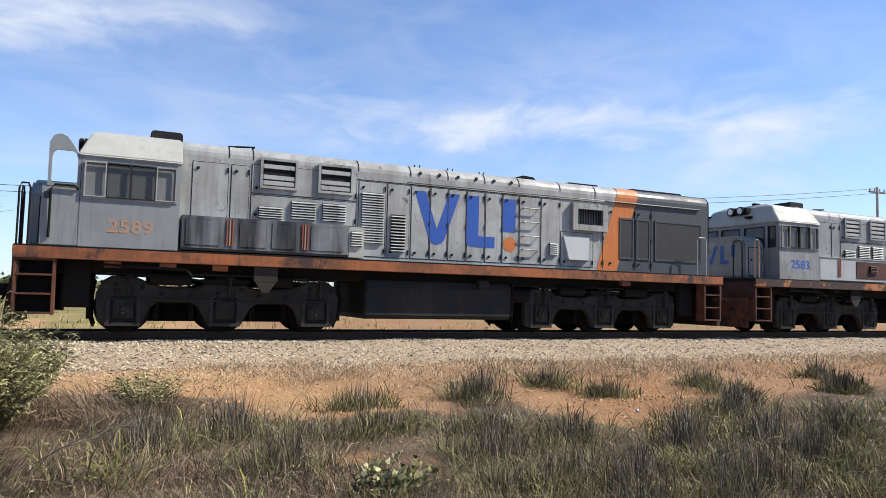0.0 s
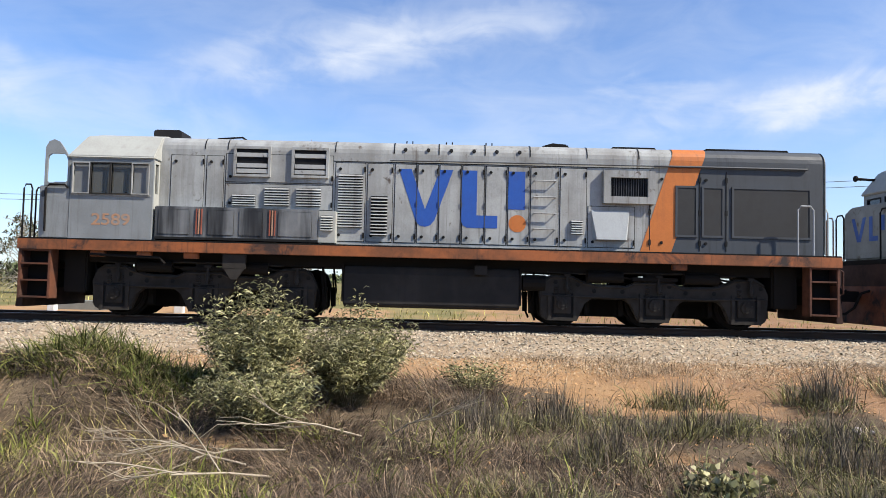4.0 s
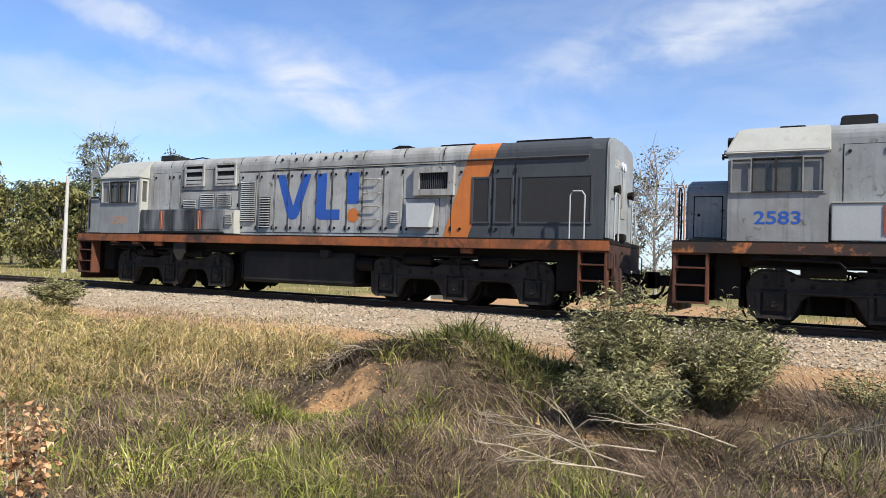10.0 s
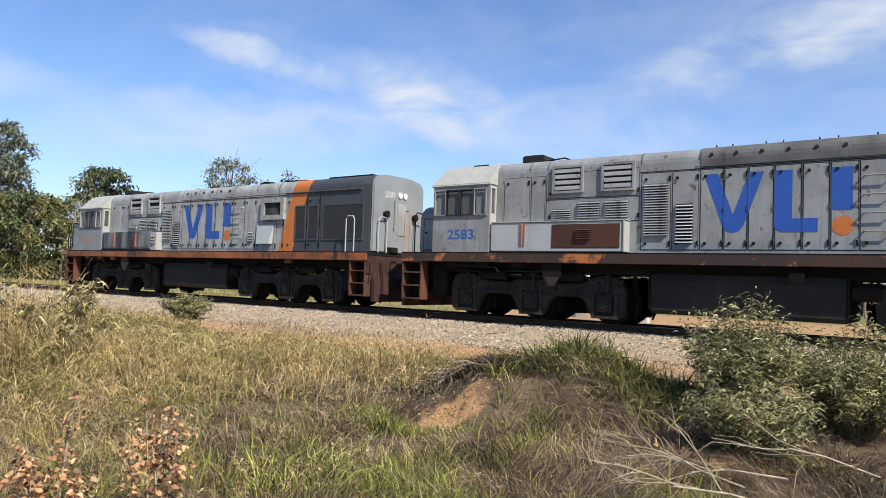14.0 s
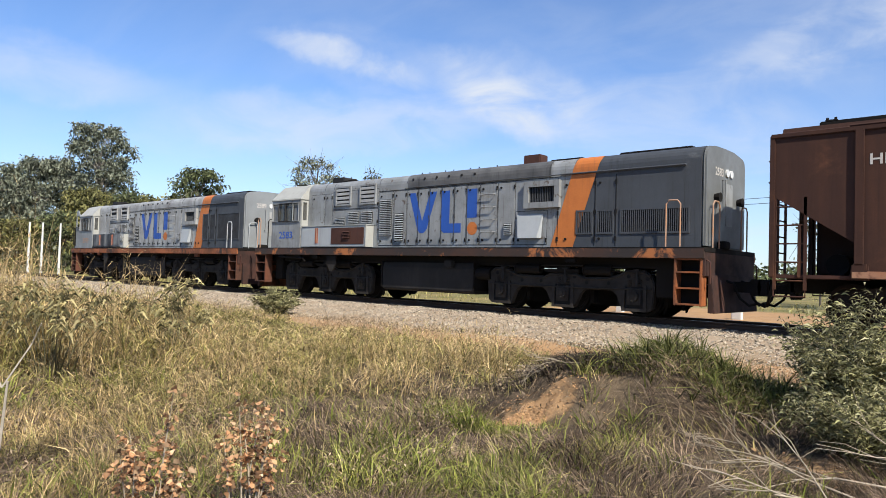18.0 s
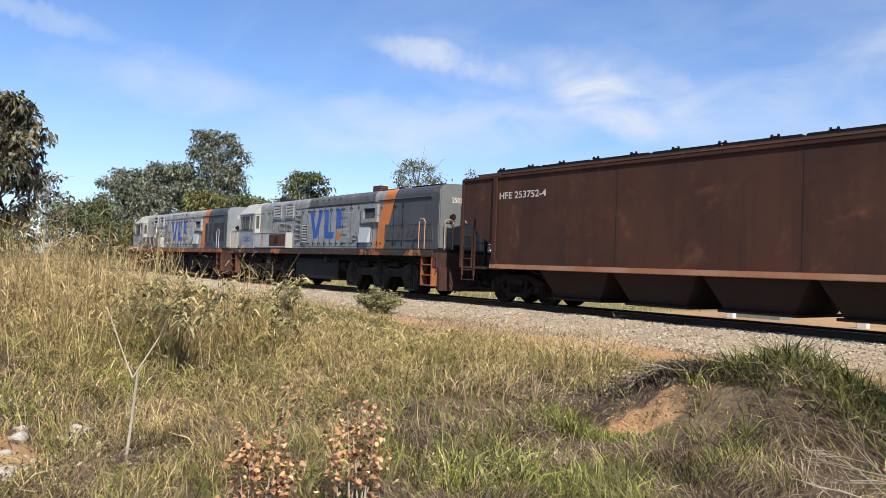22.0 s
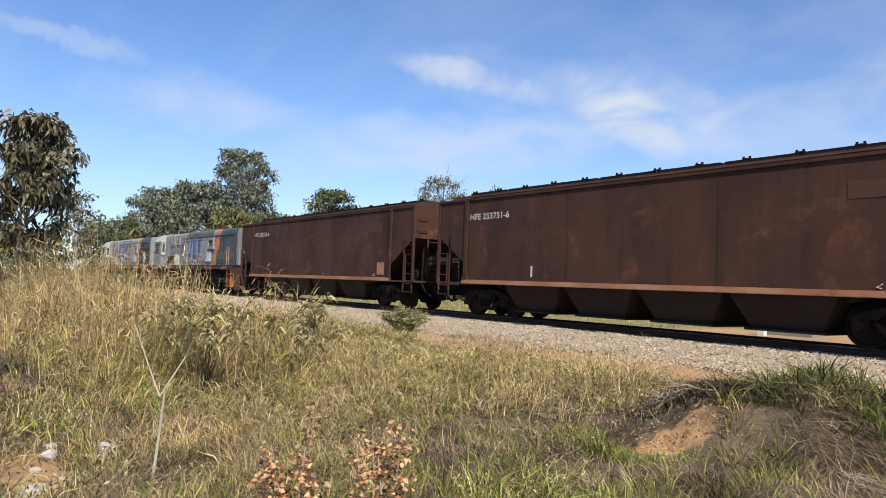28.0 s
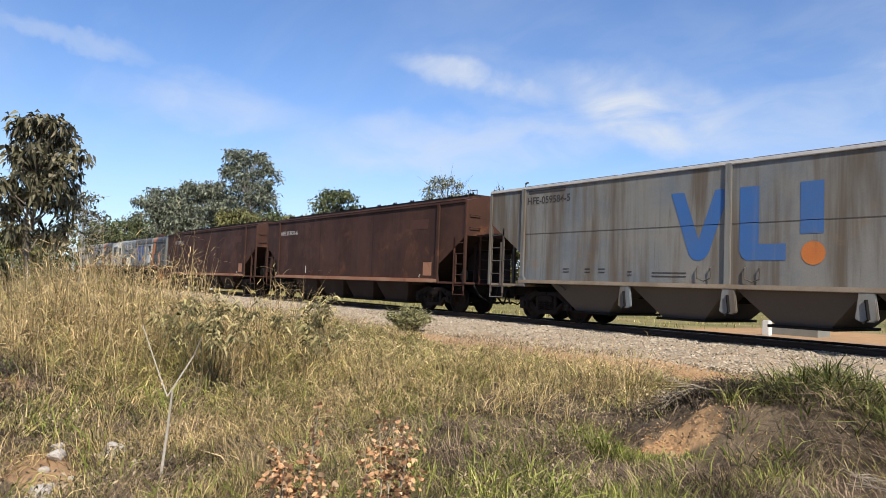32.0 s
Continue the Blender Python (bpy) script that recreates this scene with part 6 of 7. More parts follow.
def plant_grass():
    rng = np.random.default_rng(11)
    left = lambda x: rise(-x, 3.4, 7.0)
    right = lambda x: rise(x, -0.2, 1.2)
    soil = lambda x, y: np.clip(1 - 1.25 * bare(x, y), 0, 1)
    clumpy = lambda x, y, s, cell=0.7: rise(bumps(x, y, cell, s) + 0.5 * bumps(x, y, cell * 2.7, s + 50), -0.35, 0.5)
    tallzone = lambda x, y: rise(-x + 0.8 * bumps(x, y, 1.7, 76), 7.6, 10.0) * (1 - rise(y + 0.9 * bumps(x, y, 1.9, 77), 3.8, 6.6)) * rise(y + 0.06 * (-x - 8), 0.9, 2.2)
    midzone = lambda x, y: rise(-x + 0.9 * bumps(x, y, 1.5, 78), 5.4, 7.4) * rise(y + 0.8 * bumps(x, y, 1.4, 79), 2.6, 4.2)
    lime = lambda x, y: np.exp(-((x + 7.6) / 1.3) ** 2 - ((y - 4.6) / 0.8) ** 2) + 0.8 * np.exp(-((x + 4.6) / 0.7) ** 2 - ((y - 5.0) / 0.22) ** 2)

    def wide_at(p, w):
        return w * np.clip(np.hypot(p[:, 0], p[:, 1]) / 7.0, 0.7, 1.9)

    def field(name, label, mat, centres, per, spread, tall, wide, lean, curl=0.5, boost=None, comb=0):
        p, h, w, l, a = tufts(rng, centres, per, spread, tall, wide, lean)
        if comb:
            a = 4.5 * bumps(p[:, 0], p[:, 1], 1.3, comb) + rng.normal(0, 0.55, len(p))
        if boost is not None:
            h = h * boost(p[:, 0], p[:, 1])
        h = h * (1 - 0.72 * np.exp(-((p[:, 0] + 4.4) / 0.42) ** 4 - ((p[:, 1] - 5.4) / 0.42) ** 4))
        tagged(blades(name, p, h, wide_at(p, w), l, a, mat, curl), label, "grass", kind="stuff")

    def stand(name, label, mat, leaf, centres, per, spread, tall, lean, each, length, wide, boost, curl=0.5):
        """Stalks in tufts, and the leaf blades along them."""
        p, h, _, l, a = tufts(rng, centres, per, spread, tall, (0.004, 0.006), lean)
        h = h * boost(p[:, 0], p[:, 1])
        tagged(blades(name, p, h, wide_at(p, rng.uniform(0.0035, 0.006, len(p))), l, a, mat, curl, 0.0), label, "grass", kind="stuff")
        q, k, m, b = culm_leaves(rng, p, h, l, a, each, length, curl)
        tagged(blades(name + "_leaves", q, k, wide_at(q, rng.uniform(*wide, len(q))), m, b, leaf, 0.9), label.replace("stalks", "leaf blades"), "grass", kind="stuff")

    # tall straw-coloured grass on the bank, with green leaves low down
    high = lambda x, y: (0.62 + 0.75 * tallzone(x, y) + 0.40 * tallzone(x, y) * rise(-x, 8.5, 11.5)) * (0.60 + 0.55 * clumpy(x, y, 71, 0.9))
    c = gather(rng, 20000, lambda x, y: tallzone(x, y) * soil(x, y) * (0.25 + 0.75 * clumpy(x, y, 21)), 26, 6)
    stand("tall_dry_grass", "tall golden dry grass stalks", STRAW, STRAW, c, 5, 0.13, (0.55, 1.05), (0.05, 0.55), 6, (0.10, 0.34), (0.004, 0.008), high)
    c = gather(rng, 8000, lambda x, y: tallzone(x, y) * soil(x, y) * (0.15 + 0.85 * clumpy(x, y, 28, 1.2)), 26, 6)
    stand("tall_green_grass", "yellow-green wild grass stalks", OLIVE, OLIVE, c, 5, 0.13, (0.35, 0.85), (0.1, 0.9), 7, (0.10, 0.32), (0.005, 0.009), high)
    c = gather(rng, 900, lambda x, y: tallzone(x, y) * rise(-x, 8, 10) * clumpy(x, y, 28, 1.2), 24, 7)
    field("seed_stalks", "tall straw seed stalks", STRAW, c, 4, 0.14, (0.9, 1.30), (0.004, 0.006), (0.05, 0.35))
    # soft olive grass between the bank and the ballast
    mid = lambda x, y: (0.62 + 0.5 * clumpy(x, y, 72, 0.8)) * (1 - 0.6 * rise(y, 6.8, 9.2)) * (0.55 + 0.75 * clumpy(x, y, 83, 2.1))
    c = gather(rng, 15000, lambda x, y: midzone(x, y) * (1 - 0.8 * tallzone(x, y)) * soil(x, y) * (0.12 + 0.88 * clumpy(x, y, 22)) * (1 - rise(y, 9.4, 11)), 30, 5)
    stand("olive_grass", "olive green wild grass stalks", OLIVE, OLIVE, c, 5, 0.13, (0.22, 0.58), (0.1, 1.1), 7, (0.08, 0.26), (0.004, 0.008), mid)
    c = gather(rng, 22000, lambda x, y: midzone(x, y) * (1 - 0.8 * tallzone(x, y)) * soil(x, y) * (0.08 + 0.92 * clumpy(x, y, 34, 0.9)) * (1 - rise(y, 9.4, 11)), 30, 5)
    stand("golden_grass", "golden dry grass stalks", STRAW, STRAW, c, 4, 0.13, (0.25, 0.66), (0.1, 0.9), 6, (0.07, 0.22), (0.0035, 0.007), mid)
    c = gather(rng, 3600, lambda x, y: lime(x, y) * (0.2 + 0.8 * clumpy(x, y, 35, 0.5)), 13, 4)
    field("lime_grass", "bright yellow-green grass", GREEN, c, 14, 0.10, (0.12, 0.36), (0.005, 0.010), (0.2, 1.5), 0.8)
    # matted dead grass in the middle, combed over in patches
    dead = lambda x, y: (1 - 0.85 * right(x)) * (1 - 0.75 * midzone(x, y)) * (1 - 0.8 * tallzone(x, y)) * soil(x, y) * (1 - rise(y, 8, 9.5))
    c = gather(rng, 34000, lambda x, y: dead(x, y) * (0.06 + 0.94 * clumpy(x, y, 23, 0.5)), 17)
    field("matted_dead_grass", "matted brown dead grass lying over", THATCH, c, 12, 0.15, (0.08, 0.36), (0.003, 0.0065), (0.6, 2.1), 0.9, None, 61)
    # near-black blades put shade between the tufts
    c = gather(rng, 8500, lambda x, y: dead(x, y) * clumpy(x, y, 36, 0.6) ** 2, 15)
    field("dark_dead_grass", "dead grass coloured dark for shade in the thatch", SHADEDEAD, c, 12, 0.14, (0.06, 0.26), (0.003, 0.007), (0.5, 2.0), 0.9, None, 62)
    c = gather(rng, 11000, lambda x, y: dead(x, y) * rise(-x, 0.8, 2.2) * (0.22 + 0.78 * clumpy(x, y, 39, 0.55)), 15)
    field("mixed_grass", "short olive grass growing through dead thatch", OLIVE, c, 11, 0.10, (0.07, 0.25), (0.004, 0.008), (0.3, 1.8), 0.85)
    # short dry growth round the sapling and the rubble
    c = gather(rng, 32000, lambda x, y: rise(-x, 4.0, 5.8) * (1 - rise(y, 2.6, 4.2)) * soil(x, y) * (0.1 + 0.9 * clumpy(x, y, 37, 0.45)), 14, 3)
    field("short_dry_grass", "short straw-coloured grass", STRAW, c, 9, 0.10, (0.08, 0.30), (0.0035, 0.008), (0.2, 1.8), 0.8)
    c = gather(rng, 6000, lambda x, y: rise(-x, 4.4, 6.2) * (1 - rise(y, 2.6, 4.2)) * soil(x, y) * clumpy(x, y, 38, 0.5) ** 2, 14, 3)
    field("short_olive_grass", "short olive grass among straw", OLIVE, c, 10, 0.10, (0.08, 0.28), (0.005, 0.010), (0.3, 1.7), 0.8)
    # loose litter of short straws over the bare ground between tufts
    c = gather(rng, 13000, lambda x, y: (0.25 + 0.75 * soil(x, y)) * (1 - rise(y, 8.5, 10)), 16)
    field("straw_litter", "loose litter of short dead straws", THATCH, c, 5, 0.16, (0.03, 0.14), (0.003, 0.006), (1.2, 2.4), 1.0)
    # fresh green tufts near the camera
    c = gather(rng, 13000, lambda x, y: np.clip((1 - right(x)) * (0.95 * rise(-y, -4.9, -3.9) * clumpy(x, y, 24, 0.7) ** 2 * (1 - 0.85 * rise(-x, 4.2, 5.4)) + 0.22 * clumpy(x, y, 27, 0.6) ** 3) * (1 - rise(y, 7.5, 9)), 0, 1) * soil(x, y), 16)
    field("green_grass", "fresh green grass tufts", GREEN, c, 12, 0.08, (0.10, 0.34), (0.008, 0.014), (0.25, 1.6), 0.85)
    # thick drooping grass on the mound, dead strands over its flank, near-black blades painting its shaded hollow
    n = 330
    c = np.stack([rng.normal(-3.35, 0.62, n), rng.normal(6.75, 0.22, n)], -1)
    c = c[(c[:, 1] > 6.35) & (c[:, 0] > -4.3) & (c[:, 0] < -1.9)]
    field("mound_grass", "thick drooping green grass on a mound", MOUNDGREEN, c, 14, 0.11, (0.10, 0.38), (0.008, 0.014), (0.4, 2.0), 0.9, lambda x, y: 0.6 + 0.6 * clumpy(x, y, 75, 0.35))
    c = np.stack([rng.normal(-2.9, 0.62, 200), rng.normal(6.3, 0.22, 200)], -1)
    field("mound_straw", "dead straw hanging over the mound", THATCH, c[c[:, 0] > -3.75], 9, 0.1, (0.14, 0.42), (0.003, 0.006), (0.8, 2.1), 0.9, None, 63)
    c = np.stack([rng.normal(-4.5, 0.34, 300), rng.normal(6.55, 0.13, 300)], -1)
    field("hollow_shade_grass", "dead grass coloured dark for the mound's shaded hollow", SHADEDEAD, c, 15, 0.08, (0.14, 0.34), (0.004, 0.007), (0.7, 2.0), 0.9)
    # straw and green blades round the scrape of bare soil
    n = 150
    a = rng.uniform(0, math.tau, n)
    u, v = 0.66 * np.cos(a) + rng.normal(0, 0.06, n), 0.29 * np.sin(a) + rng.normal(0, 0.04, n)
    c = np.stack([-4.38 + 0.68 * u - 0.73 * v, 5.72 + 0.73 * u + 0.68 * v], -1)
    c = c[np.argsort(c[:, 1])]
    field("scrape_edge_grass", "dry blades round the scraped soil", THATCH, c[::3], 8, 0.06, (0.06, 0.18), (0.004, 0.008), (0.6, 2.0), 0.9)
    field("scrape_edge_green", "green blades round the scraped soil", GREEN, c[:60:2], 10, 0.07, (0.06, 0.20), (0.006, 0.010), (0.4, 1.6), 0.9)
    c = np.stack([rng.normal(-4.62, 0.28, 90), rng.normal(5.12, 0.11, 90)], -1)
    field("scrape_foot_grass", "yellow-green tufts below the scraped soil", GREEN, c, 12, 0.06, (0.16, 0.42), (0.006, 0.011), (0.2, 1.4), 0.8)
    c = np.stack([rng.normal(-2.55, 0.42, 110), rng.normal(7.0, 0.22, 110)], -1)
    field("flank_grass", "dark green tufts beside the mound", MOUNDGREEN, c, 14, 0.09, (0.14, 0.40), (0.007, 0.012), (0.3, 1.7), 0.9)
    # burnt stubble clumps with green feet on the bare soil
    core = np.array(CLUMPS)
    core = core + rng.normal(0, 0.06, core.shape)
    c = np.concatenate([np.repeat(core, 36, axis=0) + rng.normal(0, 1, (36 * len(core), 2)) * (0.15, 0.10)])
    field("burnt_stubble", "upright burnt grass stems in clumps", BURNT, c, 9, 0.05, (0.12, 0.46), (0.004, 0.007), (0.03, 0.6), 0.3, lambda x, y: 0.55 + 0.6 * clumpy(x, y, 80, 0.3))
    c = np.repeat(core, 36, axis=0) + rng.normal(0, 1, (36 * len(core), 2)) * (0.25, 0.18)
    field("stubble_foot_grass", "olive grass growing through burnt clumps", FOOTGREEN, c, 13, 0.08, (0.10, 0.34), (0.005, 0.010), (0.3, 1.6), 0.8, lambda x, y: 0.75 + 0.4 * clumpy(x, y, 73, 0.3))
    c = gather(rng, 16000, lambda x, y: rise(x, -0.8, 0.6) * (1 - rise(y, 4.6, 6.2)) * clumpy(x, y, 29, 0.5) ** 2, 14)
    field("weedy_grass", "dry weeds among burnt clumps", THATCH, c, 9, 0.10, (0.08, 0.30), (0.004, 0.009), (0.3, 1.6), 0.7)
    c = gather(rng, 17000, lambda x, y: rise(x, -0.8, 0.6) * (1 - rise(y, 4.4, 6.4)) * (0.15 + 0.85 * clumpy(x, y, 33, 0.4)), 14)
    field("fallen_straw", "fallen straw between the clumps", THATCH, c, 7, 0.16, (0.06, 0.26), (0.004, 0.008), (0.9, 2.2), 1.0)
    c = gather(rng, 7500, lambda x, y: rise(x, -1.2, 0.2) * (1 - rise(y + 0.9 * bumps(x, y, 0.8, 46), 5.3, 6.6)) * clumpy(x, y, 47, 0.32) ** 2, 13)
    field("burnt_grass", "charred stems and rotted grass between the clumps", BURNT, c, 9, 0.09, (0.08, 0.28), (0.003, 0.006), (0.1, 1.4), 0.6)
    c = gather(rng, 15000, lambda x, y: rise(x, -1.2, 0.2) * (1 - rise(y + 0.9 * bumps(x, y, 0.8, 48), 5.2, 6.4)) * clumpy(x, y, 49, 0.4) ** 2, 13)
    field("stubble_olive_grass", "olive grass low among charred stems", FOOTGREEN, c, 11, 0.09, (0.08, 0.32), (0.005, 0.010), (0.3, 1.6), 0.8)
    # rough grass round and behind the standpoint
    n = 2600
    a, d = np.radians(rng.uniform(60, 325, n)), 1.3 + 13 * rng.random(n) ** 0.8
    x, y = -d * np.sin(a), d * np.cos(a)
    keep = (y < 1.2) & (rng.random(n) < 0.2 + 0.8 * clumpy(x, y, 81, 0.7))
    c = np.stack([x[keep], y[keep]], -1)
    field("rough_grass", "rough dry grass beside the standpoint", THATCH, c[::2], 9, 0.14, (0.08, 0.34), (0.006, 0.010), (0.4, 1.8), 0.9)
    field("rough_green_grass", "rough olive grass beside the standpoint", OLIVE, c[1::2], 9, 0.14, (0.08, 0.34), (0.006, 0.010), (0.4, 1.6), 0.9)
    # wispy growth at the foot of the ballast
    n = 17000
    x, y = rng.uniform(-36, 24, n), rng.uniform(7.8, 12.5, n)
    keep = rng.random(n) < rise(y - 0.8 * (1 - rise(x, -1, 3)), 7.8, 9.8) * (0.05 + 0.95 * clumpy(x, y, 26, 1.3) ** 2) * (1 - 0.75 * rise(y, 11.2, 12.3)) * (0.45 + 0.55 * rise(x, -2, 2)) + 0.35 * rise(x, 0, 3) * rise(y, 8.2, 10) * (1 - rise(y, 11.6, 12.4))
    field("wispy_dry_grass", "wispy brown grass along the ballast foot", PINKDRY, np.stack([x[keep], y[keep]], -1), 12, 0.15, (0.05, 0.24), (0.0022, 0.0042), (0.5, 2.1), 0.8)


plant_grass()


def leaves(bm_name, p, way, size, mat, parent, slim=0.3, droop=0.25):
    """Pointed leaves in one mesh: foot points, directions, lengths."""
    n = len(p)
    rng = np.random.default_rng(n + 3)
    way = way / np.maximum(np.linalg.norm(way, axis=1, keepdims=True), 1e-6)
    side = np.cross(way, rng.normal(0, 1, (n, 3)))
    side /= np.maximum(np.linalg.norm(side, axis=1, keepdims=True), 1e-6)
    size = np.broadcast_to(size, n)[:, None]
    sag = np.array([0, 0, -1.0]) * size * droop
    if slim > 0.6:
        fold = np.cross(way, side) * size * 0.34
        rows = [p] + [p + way * size * s + sag * s * s + e * side * size * slim * 0.5 * w + fold * abs(e) for s, w in ((0.28, 0.85), (0.68, 0.8)) for e in (1, -1)] + [p + way * size + sag]
        tri = np.array([(0, 1, 2), (2, 1, 3), (2, 3, 4), (4, 3, 5)])
    else:
        rows = [p, p + way * size * 0.45 + side * size * slim * 0.5, p + way * size * 0.45 - side * size * slim * 0.5, p + way * size + sag]
        tri = np.array([(0, 1, 2), (2, 1, 3)])
    co = np.stack(rows, 1).reshape(-1, 3)
    tri = (tri[None] + len(rows) * np.arange(n)[:, None, None]).reshape(-1, 3)
    ob = raw_mesh(bm_name, co, tri, mat)
    ob.parent = parent
    return ob


def bush(name, label, x, y, tall, wide, stems, per, size, leaf, seed, slim=0.3, droop=0.3, cat="bush", stem=STEM, top_heavy=0.25, group=""):
    """A shrub: leaning stems from one foot, leaves set along them."""
    rng = np.random.default_rng(seed)
    root = tagged(new(name), label, cat, group)
    z = float(height(x, y)) - 0.03
    root.location = (x, y, z)
    bm, P, D = bmesh.new(), [], []
    for k in range(stems):
        a, r = rng.uniform(0, math.tau), wide * math.sqrt(rng.random())
        h = tall * rng.uniform(0.55, 0.98) * (1 - 0.35 * r / wide) * (1.18 if k % 9 == 0 else 1.0)
        foot = Vector((0.18 * r * math.cos(a) + rng.normal(0, 0.03), 0.18 * r * math.sin(a) + rng.normal(0, 0.03), 0))
        tip = Vector((r * math.cos(a), r * math.sin(a), h))
        mid = foot.lerp(tip, 0.5) + Vector((0, 0, 0.12 * h))
        tube(bm, [foot, mid, tip], 0.007, 5, 0.002)
        t = top_heavy + (1 - top_heavy) * rng.random(per)
        f, m, q = np.array(foot), np.array(mid), np.array(tip)
        pts = ((1 - t) ** 2)[:, None] * f + (2 * t * (1 - t))[:, None] * (2 * m - 0.5 * f - 0.5 * q) + (t ** 2)[:, None] * q
        P.append(pts + rng.normal(0, 0.035, (per, 3)))
        d = rng.normal(0, 1, (per, 3))
        d[:, 2] = np.abs(d[:, 2]) * 0.5 + 0.1
        D.append(d)
    part("branchwork", bm, stem, root)
    P, D = np.concatenate(P), np.concatenate(D)
    leaves("foliage", P, D, rng.uniform(0.6, 1.2, len(P)) * size, leaf, root, slim, droop)
    return root


def plant_weeds():
    """Low dry weeds with many small leaves among the grass."""
    rng = np.random.default_rng(19)
    patch = lambda x, y, s: rise(bumps(x, y, 0.8, s) + 0.5 * bumps(x, y, 2.3, s + 40), 0.0, 0.6)
    for name, label, leaf, count, where, tall, size in (
            ("dry_weeds", "low dry brown weeds among the grass", WEEDBROWN, 9000, lambda x, y: rise(-x, 3.2, 5.0) * patch(x, y, 91), 0.30, (0.020, 0.045)),
            ("green_weeds", "low olive weeds among the grass", FOOTGREEN, 4200, lambda x, y: (0.3 + 0.7 * rise(-x, 4.0, 6.0)) * patch(x, y, 92) * (1 - 0.6 * rise(x, -1, 1)), 0.26, (0.020, 0.050)),
            ("stubble_weeds", "small dull weeds among burnt stems", FOOTGREEN, 2600, lambda x, y: rise(x, -0.5, 0.8) * (1 - rise(y, 5.2, 7.0)) * patch(x, y, 93), 0.22, (0.018, 0.042))):
        c = gather(rng, count, lambda x, y: where(x, y) * (1 - bare(x, y)) * (1 - rise(y, 8.4, 9.6)), 18)
        per = 26
        q = np.repeat(c, per, axis=0) + rng.normal(0, 0.11, (per * len(c), 2))
        z = height(q[:, 0], q[:, 1]) + rng.uniform(0.0, tall, len(q)) * np.repeat(rng.uniform(0.4, 1.0, len(c)), per)
        d = rng.normal(0, 1, (len(q), 3))
        ob = leaves(name, np.stack([q[:, 0], q[:, 1], z], -1), d, rng.uniform(*size, len(q)), leaf, None, 0.42, 0.2)
        tagged(ob, label, "weeds", kind="stuff")


plant_weeds()
bush("leafy_bush", "tall grey-green bush with narrow leaves", -1.88, 6.82, 1.28, 0.58, 125, 78, 0.088, BUSHLEAF, 31, 0.20, 0.45, group="bushes beside the track")
bush("leafy_bush", "rounded grey-green bush with narrow leaves", -1.00, 7.45, 1.18, 0.74, 140, 74, 0.086, BUSHLEAF, 32, 0.20, 0.45, group="bushes beside the track")
bush("leafy_bush", "low grey-green bush in dry grass", -1.62, 6.15, 0.80, 0.6, 80, 60, 0.082, BUSHLEAF, 33, 0.20, 0.45, group="bushes beside the track")
bush("leafy_bush", "small pale green bush at the ballast foot", -16.6, 10.9, 0.85, 0.72, 110, 50, 0.10, BUSHLEAF, 34, 0.26, 0.2, group="bushes beside the track")
bush("broad_leaf_weed", "low weed with pale broad leaves", 1.9, 4.75, 0.34, 0.32, 26, 10, 0.075, BUSHLEAF, 35, 0.7, 0.1, "weed")
bush("dead_leaf_plant", "withered plant with curled orange-brown leaves", -4.13, 1.68, 1.08, 0.20, 9, 58, 0.043, DEADLEAF, 36, 0.8, 0.5, "plant", TWIG, 0.30)
bush("dead_leaf_plant", "withered low plant with curled brown leaves", -4.02, 1.75, 0.28, 0.55, 40, 32, 0.042, DEADLEAF, 37, 0.8, 0.5, "plant", TWIG, 0.2)
bush("dead_leaf_plant", "withered plant with tan curled leaves", -3.85, 2.12, 1.00, 0.22, 7, 52, 0.043, DEADLEAF, 38, 0.8, 0.5, "plant", TWIG, 0.35)
bush("drooping_shrub", "olive shrub with long drooping leaves", -9.3, 2.9, 1.55, 0.85, 26, 24, 0.17, SHRUBLEAF, 39, 0.2, 0.7, "shrub", STEM, 0.75)
bush("drooping_shrub", "olive shrub with long drooping leaves", -9.6, 4.4, 1.45, 0.9, 26, 24, 0.17, SHRUBLEAF, 40, 0.2, 0.7, "shrub", STEM, 0.75)
bush("leafy_bush", "dusty weed at the edge of the sand", 0.35, 8.3, 0.55, 0.45, 40, 30, 0.06, BUSHLEAF, 41, 0.3, 0.3, group="bushes beside the track")


def branching(name, label, foot, way, length, r, levels, seed, mat, cat="branch", spread=0.6, flat=0.5):
    """A forked dead branch."""
    rng = np.random.default_rng(seed)
    shoots = []

    def grow(p, d, l, q, level):
        d = d.normalized()
        m = p + d * l * 0.5 + Vector(rng.normal(0, 0.06 * l, 3))
        e = p + d * l + Vector(rng.normal(0, 0.08 * l, 3))
        shoots.append(tube(bmesh.new(), [p, m, e], q, 6, q * 0.6))
        if level:
            for k in range(3):
                t = Vector(rng.normal(0, spread, 3))
                t.z *= flat
                grow(m.lerp(e, 0.35 * k + 0.1), d + t, l * rng.uniform(0.55, 0.85), q * 0.6, level - 1)

    grow(Vector((0, 0, 0)), Vector(way), length, r, levels)
    ob = tagged(part(name, shoots[0], mat), label, cat) if label else part(name, shoots[0], mat)
    ob.location = foot
    for bm in shoots[1:]:
        part("twig", bm, mat, ob)
    return ob


